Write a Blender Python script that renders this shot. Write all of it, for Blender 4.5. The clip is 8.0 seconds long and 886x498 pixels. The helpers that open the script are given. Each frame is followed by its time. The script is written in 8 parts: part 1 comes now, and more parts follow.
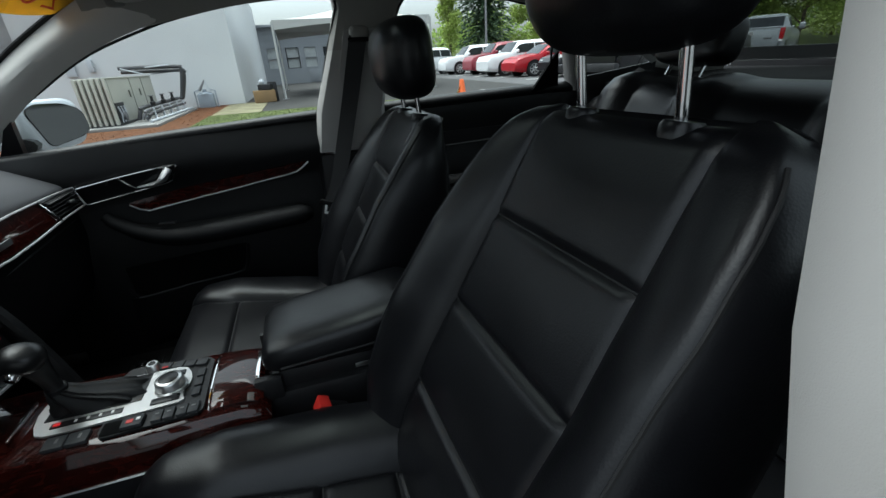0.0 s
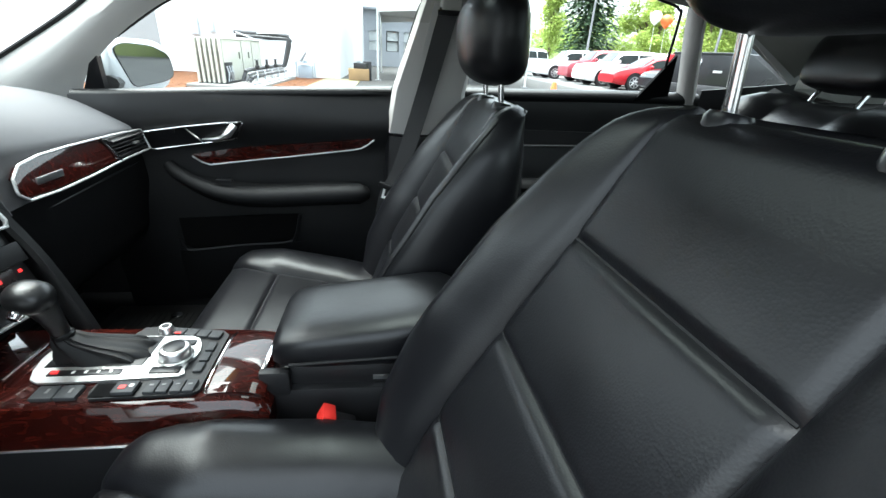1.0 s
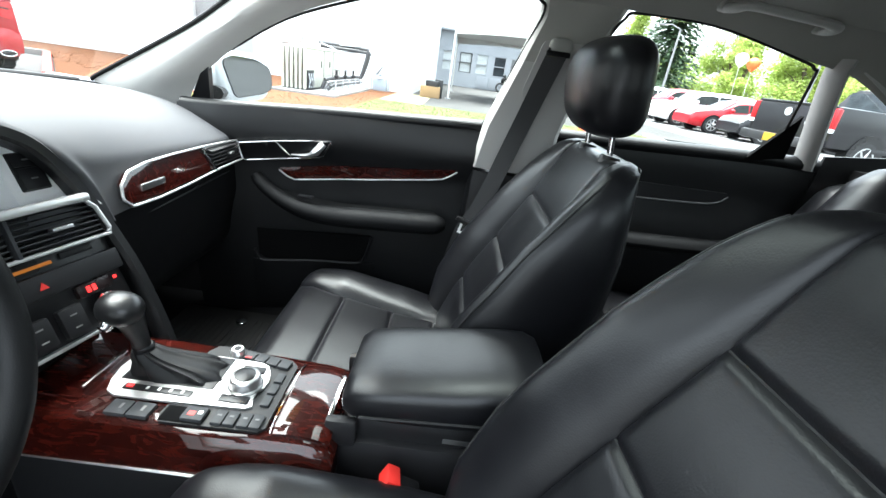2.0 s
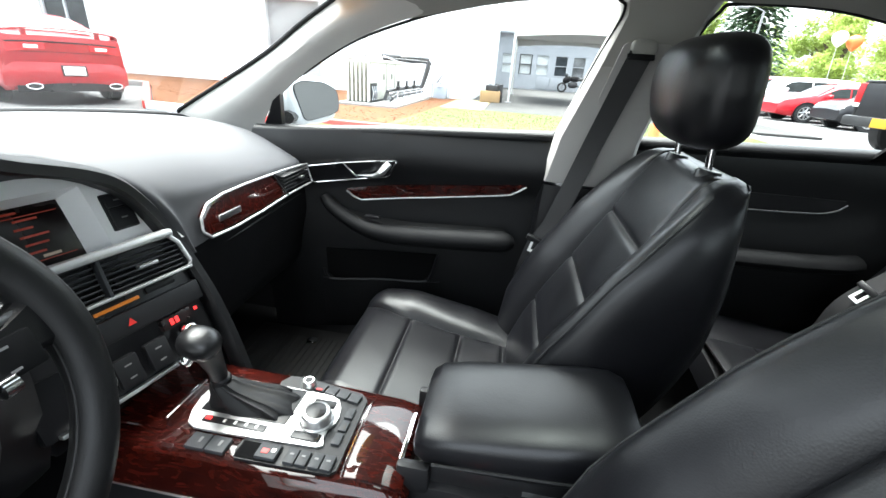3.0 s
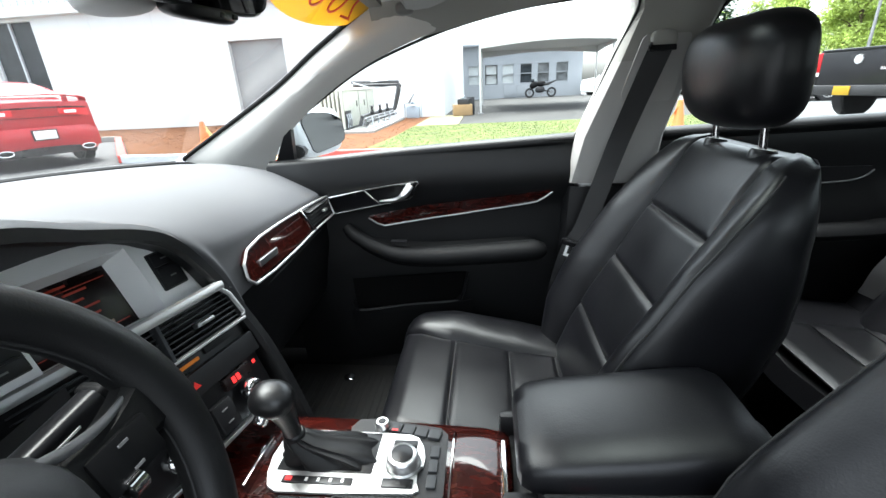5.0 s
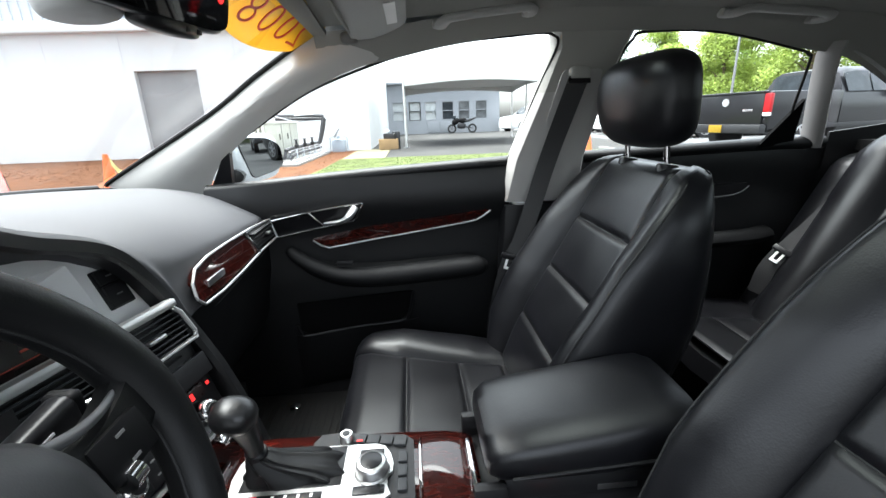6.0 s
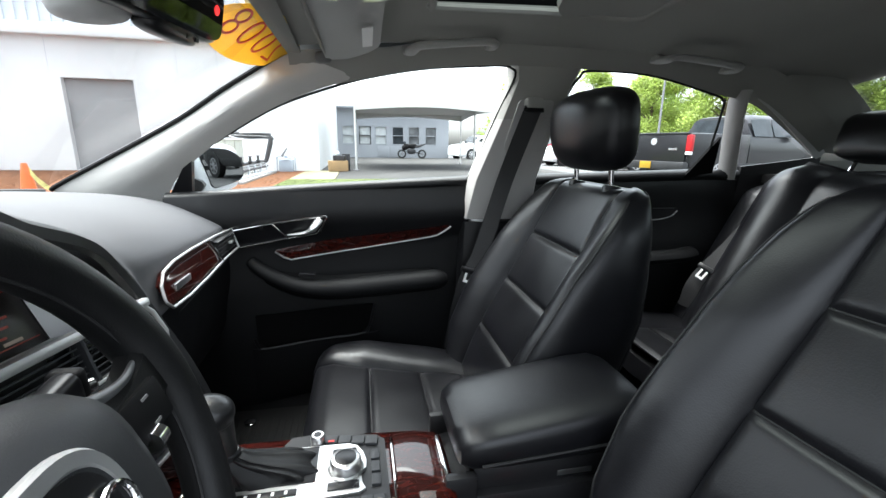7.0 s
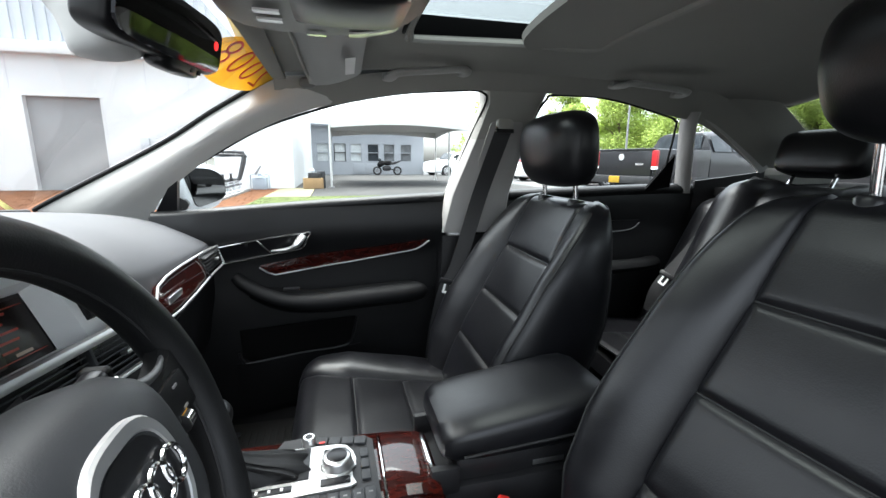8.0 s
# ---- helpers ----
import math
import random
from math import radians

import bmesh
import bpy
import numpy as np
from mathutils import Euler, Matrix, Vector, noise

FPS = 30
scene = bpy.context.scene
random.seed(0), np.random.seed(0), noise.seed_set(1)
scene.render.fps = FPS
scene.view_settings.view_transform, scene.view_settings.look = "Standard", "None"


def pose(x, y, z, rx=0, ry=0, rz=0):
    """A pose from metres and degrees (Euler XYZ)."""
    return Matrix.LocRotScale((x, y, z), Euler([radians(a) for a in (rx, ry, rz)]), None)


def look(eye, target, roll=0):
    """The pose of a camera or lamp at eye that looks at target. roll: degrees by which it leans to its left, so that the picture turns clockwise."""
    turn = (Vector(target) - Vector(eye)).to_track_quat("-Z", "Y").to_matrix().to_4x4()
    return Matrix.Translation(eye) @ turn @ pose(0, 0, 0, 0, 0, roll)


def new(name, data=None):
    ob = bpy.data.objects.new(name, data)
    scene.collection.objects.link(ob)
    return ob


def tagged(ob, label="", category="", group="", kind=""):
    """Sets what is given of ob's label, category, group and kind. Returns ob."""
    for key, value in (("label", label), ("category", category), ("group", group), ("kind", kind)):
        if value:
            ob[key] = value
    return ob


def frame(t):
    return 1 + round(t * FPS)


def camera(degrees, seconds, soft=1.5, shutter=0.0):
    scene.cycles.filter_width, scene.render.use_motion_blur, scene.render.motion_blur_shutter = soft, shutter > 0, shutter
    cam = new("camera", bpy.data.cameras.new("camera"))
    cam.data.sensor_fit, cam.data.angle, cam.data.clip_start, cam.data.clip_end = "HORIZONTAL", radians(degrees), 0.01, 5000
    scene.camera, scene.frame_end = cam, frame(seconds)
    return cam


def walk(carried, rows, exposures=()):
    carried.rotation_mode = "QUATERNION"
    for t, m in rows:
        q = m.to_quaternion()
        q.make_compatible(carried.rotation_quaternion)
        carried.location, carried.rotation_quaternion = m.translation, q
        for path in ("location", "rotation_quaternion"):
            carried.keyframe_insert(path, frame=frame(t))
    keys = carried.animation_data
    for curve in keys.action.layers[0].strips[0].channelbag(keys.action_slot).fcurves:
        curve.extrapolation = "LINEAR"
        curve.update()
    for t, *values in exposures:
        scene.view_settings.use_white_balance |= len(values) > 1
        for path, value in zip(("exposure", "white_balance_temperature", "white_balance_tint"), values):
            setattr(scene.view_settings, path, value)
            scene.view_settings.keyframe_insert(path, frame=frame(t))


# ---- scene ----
cam = camera(92.0, 8.0)
PATH = [
    (0, (-0.024, -0.763, 1.064), (0.494, 0.988, 0.248), -3.7),
    (0.3, (-0.005, -0.72, 1.042), (0.421, 1.039, 0.191), -2.9),
    (0.5, (0.006, -0.693, 1.033), (0.387, 1.065, 0.158), -1.8),
    (0.7, (0.015, -0.67, 1.031), (0.356, 1.094, 0.153), 0.3),
    (1, (0.018, -0.64, 1.03), (0.264, 1.164, 0.202), 3.4),
    (1.2, (0.007, -0.623, 1.034), (0.181, 1.199, 0.228), 4.6),
    (1.5, (-0.024, -0.604, 1.041), (0.089, 1.238, 0.27), 6.5),
    (1.7, (-0.041, -0.587, 1.048), (0.044, 1.258, 0.281), 7.5),
    (2.8, (-0.08, -0.514, 1.074), (-0.282, 1.312, 0.283), 5.1),
    (3, (-0.085, -0.504, 1.076), (-0.342, 1.319, 0.295), 4.0),
    (3.3, (-0.099, -0.491, 1.077), (-0.428, 1.318, 0.291), 2.8),
    (3.5, (-0.112, -0.484, 1.079), (-0.482, 1.316, 0.289), 1.9),
    (3.8, (-0.131, -0.474, 1.082), (-0.567, 1.315, 0.3), 0.6),
    (4, (-0.145, -0.471, 1.082), (-0.613, 1.315, 0.313), -0.6),
    (4.2, (-0.16, -0.471, 1.08), (-0.632, 1.317, 0.318), -1.2),
    (4.5, (-0.179, -0.475, 1.077), (-0.564, 1.335, 0.319), -1.9),
    (4.7, (-0.192, -0.479, 1.074), (-0.515, 1.348, 0.328), -2.6),
    (5.8, (-0.245, -0.53, 1.05), (-0.157, 1.377, 0.454), -1.9),
    (6, (-0.254, -0.54, 1.045), (-0.131, 1.37, 0.463), -2.0),
    (6.3, (-0.267, -0.552, 1.038), (-0.057, 1.358, 0.484), -1.2),
    (6.5, (-0.276, -0.561, 1.034), (-0.001, 1.347, 0.502), -0.7),
    (7, (-0.303, -0.592, 1.029), (0.068, 1.316, 0.555), 0.8),
    (7.5, (-0.318, -0.624, 1.029), (0.101, 1.277, 0.572), 0.8),
    (8, (-0.323, -0.656, 1.035), (0.156, 1.243, 0.634), 0.4),
]
EXPOSURES = [(0.0, 1.15, 5900, 0), (0.5, 2.65, 6000, 0), (1.0, 3.1, 6000, 0), (1.5, 3.4, 6000, 1), (3.0, 3.5, 6200, 4), (4.5, 3.2, 6100, 4), (6.0, 2.9, 6150, 6), (8.0, 2.85, 6150, 6)]
walk(cam, [(t, look(eye, target, roll)) for t, eye, target, roll in PATH], EXPOSURES)


# ---------------------------------------------------------------- light
world = bpy.data.worlds.new("world")
scene.world = world
world.use_nodes = True
wn, wl = world.node_tree.nodes, world.node_tree.links
wn.clear()
sky = wn.new("ShaderNodeTexSky")
sky.sky_type = "NISHITA"
sky.sun_disc = False
sky.sun_elevation = radians(75)
sky.sun_rotation = radians(310)
sky.air_density, sky.dust_density, sky.ozone_density = 1.0, 5.0, 1.0
soften = wn.new("ShaderNodeHueSaturation")
soften.inputs["Saturation"].default_value = 0.25
back = wn.new("ShaderNodeBackground")
back.inputs["Strength"].default_value = 0.15
out = wn.new("ShaderNodeOutputWorld")
wl.new(sky.outputs[0], soften.inputs["Color"])
wl.new(soften.outputs[0], back.inputs["Color"])
wl.new(back.outputs[0], out.inputs["Surface"])

sun_data = bpy.data.lights.new("sun", "SUN")
sun_data.energy, sun_data.angle, sun_data.color = 1.6, radians(75), (1.0, 0.97, 0.92)
sun = new("sun", sun_data)
sun.matrix_world = look((0, 0, 30), (6.0, -5.0, 0.0))


# ---------------------------------------------------------------- materials
def mat(name, color, rough=0.5, metal=0.0, grain=0.0, scale=60.0, vary=0.12, coat=0.0, spec=0.5, vary_scale=4.0, detail=4.0, emit=None, power=1.0):
    """A surface with fine relief (grain, at scale per metre) and a slow change of tone and gloss."""
    m = bpy.data.materials.new(name)
    m.use_nodes = True
    n, l = m.node_tree.nodes, m.node_tree.links
    b = n["Principled BSDF"]
    b.inputs["Metallic"].default_value = metal
    b.inputs["Roughness"].default_value = rough
    b.inputs["Specular IOR Level"].default_value = spec
    if coat:
        b.inputs["Coat Weight"].default_value = coat
        b.inputs["Coat Roughness"].default_value = 0.04
    geo = n.new("ShaderNodeNewGeometry")
    slow = n.new("ShaderNodeTexNoise")
    slow.inputs["Scale"].default_value = vary_scale
    slow.inputs["Detail"].default_value = 5.0
    l.new(geo.outputs["Position"], slow.inputs["Vector"])
    ramp = n.new("ShaderNodeMapRange")
    ramp.inputs["From Min"].default_value, ramp.inputs["From Max"].default_value = 0.3, 0.7
    ramp.inputs["To Min"].default_value, ramp.inputs["To Max"].default_value = 1.0 - vary, 1.0 + vary
    l.new(slow.outputs["Fac"], ramp.inputs["Value"])
    tone = n.new("ShaderNodeVectorMath")
    tone.operation = "SCALE"
    tone.inputs[0].default_value = color
    l.new(ramp.outputs[0], tone.inputs["Scale"])
    l.new(tone.outputs[0], b.inputs["Base Color"])
    gloss = n.new("ShaderNodeMapRange")
    gloss.inputs["From Min"].default_value, gloss.inputs["From Max"].default_value = 0.3, 0.7
    gloss.inputs["To Min"].default_value = max(0.02, rough * (1 - 0.8 * vary))
    gloss.inputs["To Max"].default_value = min(1.0, rough * (1 + 0.8 * vary))
    l.new(slow.outputs["Fac"], gloss.inputs["Value"])
    l.new(gloss.outputs[0], b.inputs["Roughness"])
    if grain:
        fine = n.new("ShaderNodeTexNoise")
        fine.inputs["Scale"].default_value = scale
        fine.inputs["Detail"].default_value = detail
        l.new(geo.outputs["Position"], fine.inputs["Vector"])
        bump = n.new("ShaderNodeBump")
        bump.inputs["Strength"].default_value = grain
        bump.inputs["Distance"].default_value = 0.3 / scale
        l.new(fine.outputs["Fac"], bump.inputs["Height"])
        l.new(bump.outputs[0], b.inputs["Normal"])
    if emit:
        b.inputs["Emission Color"].default_value = (*emit, 1)
        b.inputs["Emission Strength"].default_value = power
    return m


def leather_mat(name, color, rough):
    """Leather: fine pebbled cells under slow creases."""
    m = mat(name, color, rough, 0, 0, vary=0.15, vary_scale=9.0, spec=0.38)
    n, l = m.node_tree.nodes, m.node_tree.links
    b = n["Principled BSDF"]
    geo = n.new("ShaderNodeNewGeometry")
    cells = n.new("ShaderNodeTexVoronoi")
    cells.inputs["Scale"].default_value = 420.0
    crease = n.new("ShaderNodeTexNoise")
    crease.inputs["Scale"].default_value = 45.0
    crease.inputs["Detail"].default_value = 6.0
    crease.inputs["Distortion"].default_value = 0.6
    l.new(geo.outputs["Position"], cells.inputs["Vector"])
    l.new(geo.outputs["Position"], crease.inputs["Vector"])
    b1 = n.new("ShaderNodeBump")
    b1.inputs["Strength"].default_value, b1.inputs["Distance"].default_value = 0.06, 0.003
    folds = n.new("ShaderNodeTexNoise")
    folds.inputs["Scale"].default_value = 13.0
    folds.inputs["Detail"].default_value = 3.0
    folds.inputs["Distortion"].default_value = 1.0
    l.new(geo.outputs["Position"], folds.inputs["Vector"])
    b0 = n.new("ShaderNodeBump")
    b0.inputs["Strength"].default_value, b0.inputs["Distance"].default_value = 0.04, 0.012
    l.new(folds.outputs["Fac"], b0.inputs["Height"])
    l.new(b0.outputs[0], b1.inputs["Normal"])
    l.new(crease.outputs["Fac"], b1.inputs["Height"])
    b2 = n.new("ShaderNodeBump")
    b2.inputs["Strength"].default_value, b2.inputs["Distance"].default_value = 0.14, 0.0008
    l.new(cells.outputs["Distance"], b2.inputs["Height"])
    l.new(b1.outputs[0], b2.inputs["Normal"])
    l.new(b2.outputs[0], b.inputs["Normal"])
    return m


def wood_mat(name):
    """Dark red-brown burl under clear lacquer."""
    m = mat(name, (0.09, 0.018, 0.010), 0.35, 0, 0, vary=0.1, coat=1.0, spec=0.05)
    n, l = m.node_tree.nodes, m.node_tree.links
    b = n["Principled BSDF"]
    geo = n.new("ShaderNodeNewGeometry")
    burl = n.new("ShaderNodeTexNoise")
    burl.inputs["Scale"].default_value = 34.0
    burl.inputs["Detail"].default_value = 7.0
    burl.inputs["Distortion"].default_value = 2.2
    stretch = n.new("ShaderNodeMapping")
    stretch.inputs["Scale"].default_value = (0.6, 2.2, 1.6)
    l.new(geo.outputs["Position"], stretch.inputs["Vector"])
    l.new(stretch.outputs[0], burl.inputs["Vector"])
    ramp = n.new("ShaderNodeValToRGB")
    e = ramp.color_ramp.elements
    e[0].position, e[0].color = 0.30, (0.009, 0.0015, 0.0011, 1)
    e[1].position, e[1].color = 0.72, (0.044, 0.0048, 0.0026, 1)
    mid = e.new(0.5)
    mid.color = (0.021, 0.0026, 0.0016, 1)
    l.new(burl.outputs["Fac"], ramp.inputs["Fac"])
    l.new(ramp.outputs["Color"], b.inputs["Base Color"])
    return m


def glass_mat(name, tint=(1, 1, 1), sheen=0.85):
    """Thin pane: clear, with Fresnel gloss."""
    m = bpy.data.materials.new(name)
    m.use_nodes = True
    n, l = m.node_tree.nodes, m.node_tree.links
    n.clear()
    o = n.new("ShaderNodeOutputMaterial")
    mix = n.new("ShaderNodeMixShader")
    clear = n.new("ShaderNodeBsdfTransparent")
    clear.inputs["Color"].default_value = (*tint, 1)
    shine = n.new("ShaderNodeBsdfGlossy")
    shine.inputs["Roughness"].default_value = 0.01
    edge = n.new("ShaderNodeLayerWeight")
    edge.inputs["Blend"].default_value = 0.5
    rise = n.new("ShaderNodeMath")
    rise.operation = "POWER"
    rise.inputs[1].default_value = 5.0
    gain = n.new("ShaderNodeMath")
    gain.operation = "MULTIPLY_ADD"
    gain.inputs[1].default_value, gain.inputs[2].default_value = sheen, 0.02
    l.new(edge.outputs["Facing"], rise.inputs[0])
    l.new(rise.outputs[0], gain.inputs[0])
    l.new(gain.outputs[0], mix.inputs["Fac"])
    l.new(clear.outputs[0], mix.inputs[1])
    l.new(shine.outputs[0], mix.inputs[2])
    l.new(mix.outputs[0], o.inputs["Surface"])
    return m


LEATHER = leather_mat("black_leather", (0.0042, 0.0043, 0.0055), 0.36)
STITCH = mat("seam_thread", (0.005, 0.005, 0.0055), 0.7, grain=0.3, scale=900)
VINYL = mat("soft_black_vinyl", (0.0065, 0.0068, 0.0075), 0.46, grain=0.5, scale=700, spec=0.33)
DOORVINYL = mat("door_vinyl", (0.0060, 0.0063, 0.0070), 0.42, grain=0.5, scale=700, spec=0.32)
DOORPAD = mat("door_arm_pad", (0.005, 0.0052, 0.0058), 0.60, grain=0.5, scale=700, spec=0.16)
DASHTOP = mat("dash_vinyl", (0.066, 0.067, 0.072), 0.66, grain=0.55, scale=650, spec=0.4)
PLASTIC = mat("hard_black_plastic", (0.009, 0.009, 0.010), 0.45, grain=0.25, scale=900, spec=0.35)
SATIN = mat("satin_black", (0.008, 0.008, 0.009), 0.3, vary=0.2, spec=0.35)
RUBBER = mat("black_rubber", (0.008, 0.008, 0.008), 0.7, grain=0.4, scale=500, spec=0.2)
CARPET = mat("black_carpet", (0.006, 0.006, 0.0065), 0.95, grain=1.0, scale=900, spec=0.1)
PALE = mat("pale_grey_trim", (0.55, 0.54, 0.515), 0.9, grain=0.5, scale=900, vary=0.05, spec=0.25)
# darker copy of the pale trim, with the side pillars' shade in its colour
PILLARSHADE = mat("shaded_pillar_trim", (0.36, 0.35, 0.335), 0.9, grain=0.7, scale=1000, vary=0.05)
CLOTH = mat("grey_headliner", (0.285, 0.28, 0.258), 0.95, grain=0.9, scale=1200, vary=0.05)
GRIPGREY = mat("mid_grey_plastic", (0.30, 0.297, 0.28), 0.55, grain=0.3, scale=900, vary=0.05)
ALU = mat("brushed_aluminium", (0.70, 0.70, 0.70), 0.32, 1.0, grain=0.2, scale=900, vary=0.08)
CHROME = mat("chrome", (0.82, 0.82, 0.82), 0.10, 1.0, vary=0.1)
SILVER = mat("silver_plastic", (0.86, 0.86, 0.85), 0.40, 0.0, grain=0.15, scale=900, vary=0.06)
KNOB = mat("polished_black_leather", (0.006, 0.0062, 0.0068), 0.33, grain=0.1, scale=500, vary=0.2, spec=0.5)
WHEELSKIN = mat("worn_wheel_leather", (0.0045, 0.0046, 0.005), 0.5, grain=0.35, scale=600, vary=0.25, vary_scale=14.0, spec=0.3)
STALK = mat("matt_black_plastic", (0.006, 0.006, 0.0065), 0.58, grain=0.2, scale=900, spec=0.12)
MARK = mat("grey_print", (0.16, 0.16, 0.16), 0.5, vary=0.1)
HUBSKIN = mat("soft_grey_black_vinyl", (0.020, 0.021, 0.023), 0.50, grain=0.4, scale=800, spec=0.4)
TRIMGREY = mat("grey_satin_trim", (0.16, 0.16, 0.165), 0.40, 0.6, vary=0.08)
# matt black for dark parts and for the shade painted at the door pocket
DEEP = mat("deep_black_matt", (0.0025, 0.0025, 0.0027), 0.9, vary=0.1, spec=0.1)
PLATE = mat("bright_satin_metal", (0.58, 0.58, 0.58), 0.42, 0.85, grain=0.12, scale=900, vary=0.06)
GREYKEY = mat("grey_key_plastic", (0.036, 0.038, 0.041), 0.5, grain=0.2, scale=900, spec=0.25)
WOOD = wood_mat("dark_burl")
SUNGLASS = glass_mat("tinted_glass", (0.5, 0.52, 0.51))
SCREENGLASS = glass_mat("laminated_glass", (0.85, 0.855, 0.845), 0.4)
REARGLASS = glass_mat("rear_tinted_glass", (0.62, 0.64, 0.63))
GLASS = glass_mat("clear_glass", (0.97, 0.985, 0.975))
SCREEN = mat("display_glass", (0.008, 0.004, 0.004), 0.28, vary=0.2)
REDGLOW = mat("red_display", (0.3, 0.01, 0.01), 0.4, emit=(1.0, 0.03, 0.03), power=0.22)
DIMRED = mat("dim_red_text", (0.2, 0.02, 0.01), 0.4, emit=(1.0, 0.12, 0.05), power=0.006)
LABELGLOW = mat("pale_text", (0.2, 0.15, 0.12), 0.4, emit=(1.0, 0.8, 0.6), power=0.010)
AMBER = mat("amber_slot", (0.4, 0.12, 0.01), 0.4, emit=(1.0, 0.32, 0.03), power=0.022)
BELT = mat("belt_webbing", (0.018, 0.018, 0.019), 0.75, grain=0.8, scale=1400)
REDPLASTIC = mat("red_plastic", (0.55, 0.025, 0.02), 0.4, vary=0.06)


# ---------------------------------------------------------------- mesh helpers
BASE = {}


def thing(name, place, label, category, group="", kind=""):
    """A top-level thing: an Empty at its base."""
    ob = new(name)
    ob.location = place
    ob.empty_display_size = 0.05
    BASE[ob] = Matrix.Translation(place)
    return tagged(ob, label, category, group, kind)


def mesh_of(name, bm, material, smooth=True):
    bmesh.ops.recalc_face_normals(bm, faces=bm.faces[:])
    me = bpy.data.meshes.new(name)
    bm.to_mesh(me)
    bm.free()
    me.materials.append(material)
    if smooth:
        for p in me.polygons:
            p.use_smooth = True
        me.set_sharp_from_angle(angle=radians(38))
    return me


def part(name, bm, material, parent, label="", smooth=True):
    """One mesh under a thing or a part; its points are given in the world."""
    ob = new(name, mesh_of(name, bm, material, smooth))
    ob.parent = parent
    ob.matrix_parent_inverse = BASE[parent].inverted()
    BASE[ob] = Matrix.Identity(4)
    return tagged(ob, label)


def setting(name, bm, material, label, category, smooth=True, kind="structure"):
    ob = new(name, mesh_of(name, bm, material, smooth))
    BASE[ob] = Matrix.Identity(4)
    return tagged(ob, label, category, "", kind)


def box(bm, centre, size, bevel=0.0, turn=None, seg=2):
    """A box with rounded edges, turned by turn (a matrix) about its centre."""
    m = Matrix.Translation(centre) @ (turn.to_4x4() if turn else Matrix.Identity(4)) @ Matrix.Diagonal((*size, 1))
    made = bmesh.ops.create_cube(bm, size=1, matrix=m)
    if bevel:
        edges = list({e for v in made["verts"] for e in v.link_edges})
        bmesh.ops.bevel(bm, geom=edges, offset=min(bevel, 0.49 * min(size)), segments=seg, profile=0.6, affect="EDGES")
    return bm


def loft(bm, rings, closed=True, caps=True):
    """Skin through rings of points, each of the same count."""
    rows = [[bm.verts.new(p) for p in ring] for ring in rings]
    n = len(rows[0])
    for a, b in zip(rows, rows[1:]):
        for i in range(n if closed else n - 1):
            j = (i + 1) % n
            bm.faces.new((a[i], a[j], b[j], b[i]))
    if caps and closed:
        bm.faces.new(rows[0][::-1])
        bm.faces.new(rows[-1])
    return bm


def sheet(bm, nu, nv, fn, thick=0.0):
    """A surface fn(u, v) for u, v in 0..1; with thick, a closed slab."""
    rows = [[bm.verts.new(fn(i / nu, j / nv)) for j in range(nv + 1)] for i in range(nu + 1)]
    faces = [bm.faces.new((rows[i][j], rows[i + 1][j], rows[i + 1][j + 1], rows[i][j + 1])) for i in range(nu) for j in range(nv)]
    if thick:
        bmesh.ops.recalc_face_normals(bm, faces=faces)
        bmesh.ops.solidify(bm, geom=faces, thickness=thick)
    return bm


def tube(bm, pts, radius, seg=10, closed=False, flat=1.0, up=(0, 0, 1)):
    """A round or flattened bar along points. radius: one, or one a point. flat: its size along up."""
    pts = [Vector(p) for p in pts]
    n = len(pts)
    rad = radius if isinstance(radius, (list, tuple)) else [radius] * n
    rings = []
    for i, p in enumerate(pts):
        a = pts[(i - 1) % n] if closed or i else p
        b = pts[(i + 1) % n] if closed or i < n - 1 else p
        d = (b - a).normalized()
        side = d.cross(Vector(up))
        side = side.normalized() if side.length > 1e-4 else d.orthogonal().normalized()
        top = side.cross(d)
        rings.append([p + rad[i] * (math.cos(w) * side + flat * math.sin(w) * top) for w in (2 * math.pi * k / seg for k in range(seg))])
    if closed:
        rings.append(rings[0])
        rows = [[bm.verts.new(p) for p in ring] for ring in rings[:-1]]
        rows.append(rows[0])
        for a, b in zip(rows, rows[1:]):
            for k in range(seg):
                bm.faces.new((a[k], a[(k + 1) % seg], b[(k + 1) % seg], b[k]))
        return bm
    return loft(bm, rings)


def smooth_line(pts, n):
    """n points along a Catmull-Rom curve through pts."""
    pts = [Vector(p) for p in pts]
    ext = [2 * pts[0] - pts[1], *pts, 2 * pts[-1] - pts[-2]]
    out_pts = []
    for k in range(n):
        w = k / (n - 1) * (len(pts) - 1)
        i = min(int(w), len(pts) - 2)
        t = w - i
        p0, p1, p2, p3 = ext[i:i + 4]
        out_pts.append(0.5 * (2 * p1 + (p2 - p0) * t + (2 * p0 - 5 * p1 + 4 * p2 - p3) * t * t + (3 * p1 - p0 - 3 * p2 + p3) * t ** 3))
    return out_pts


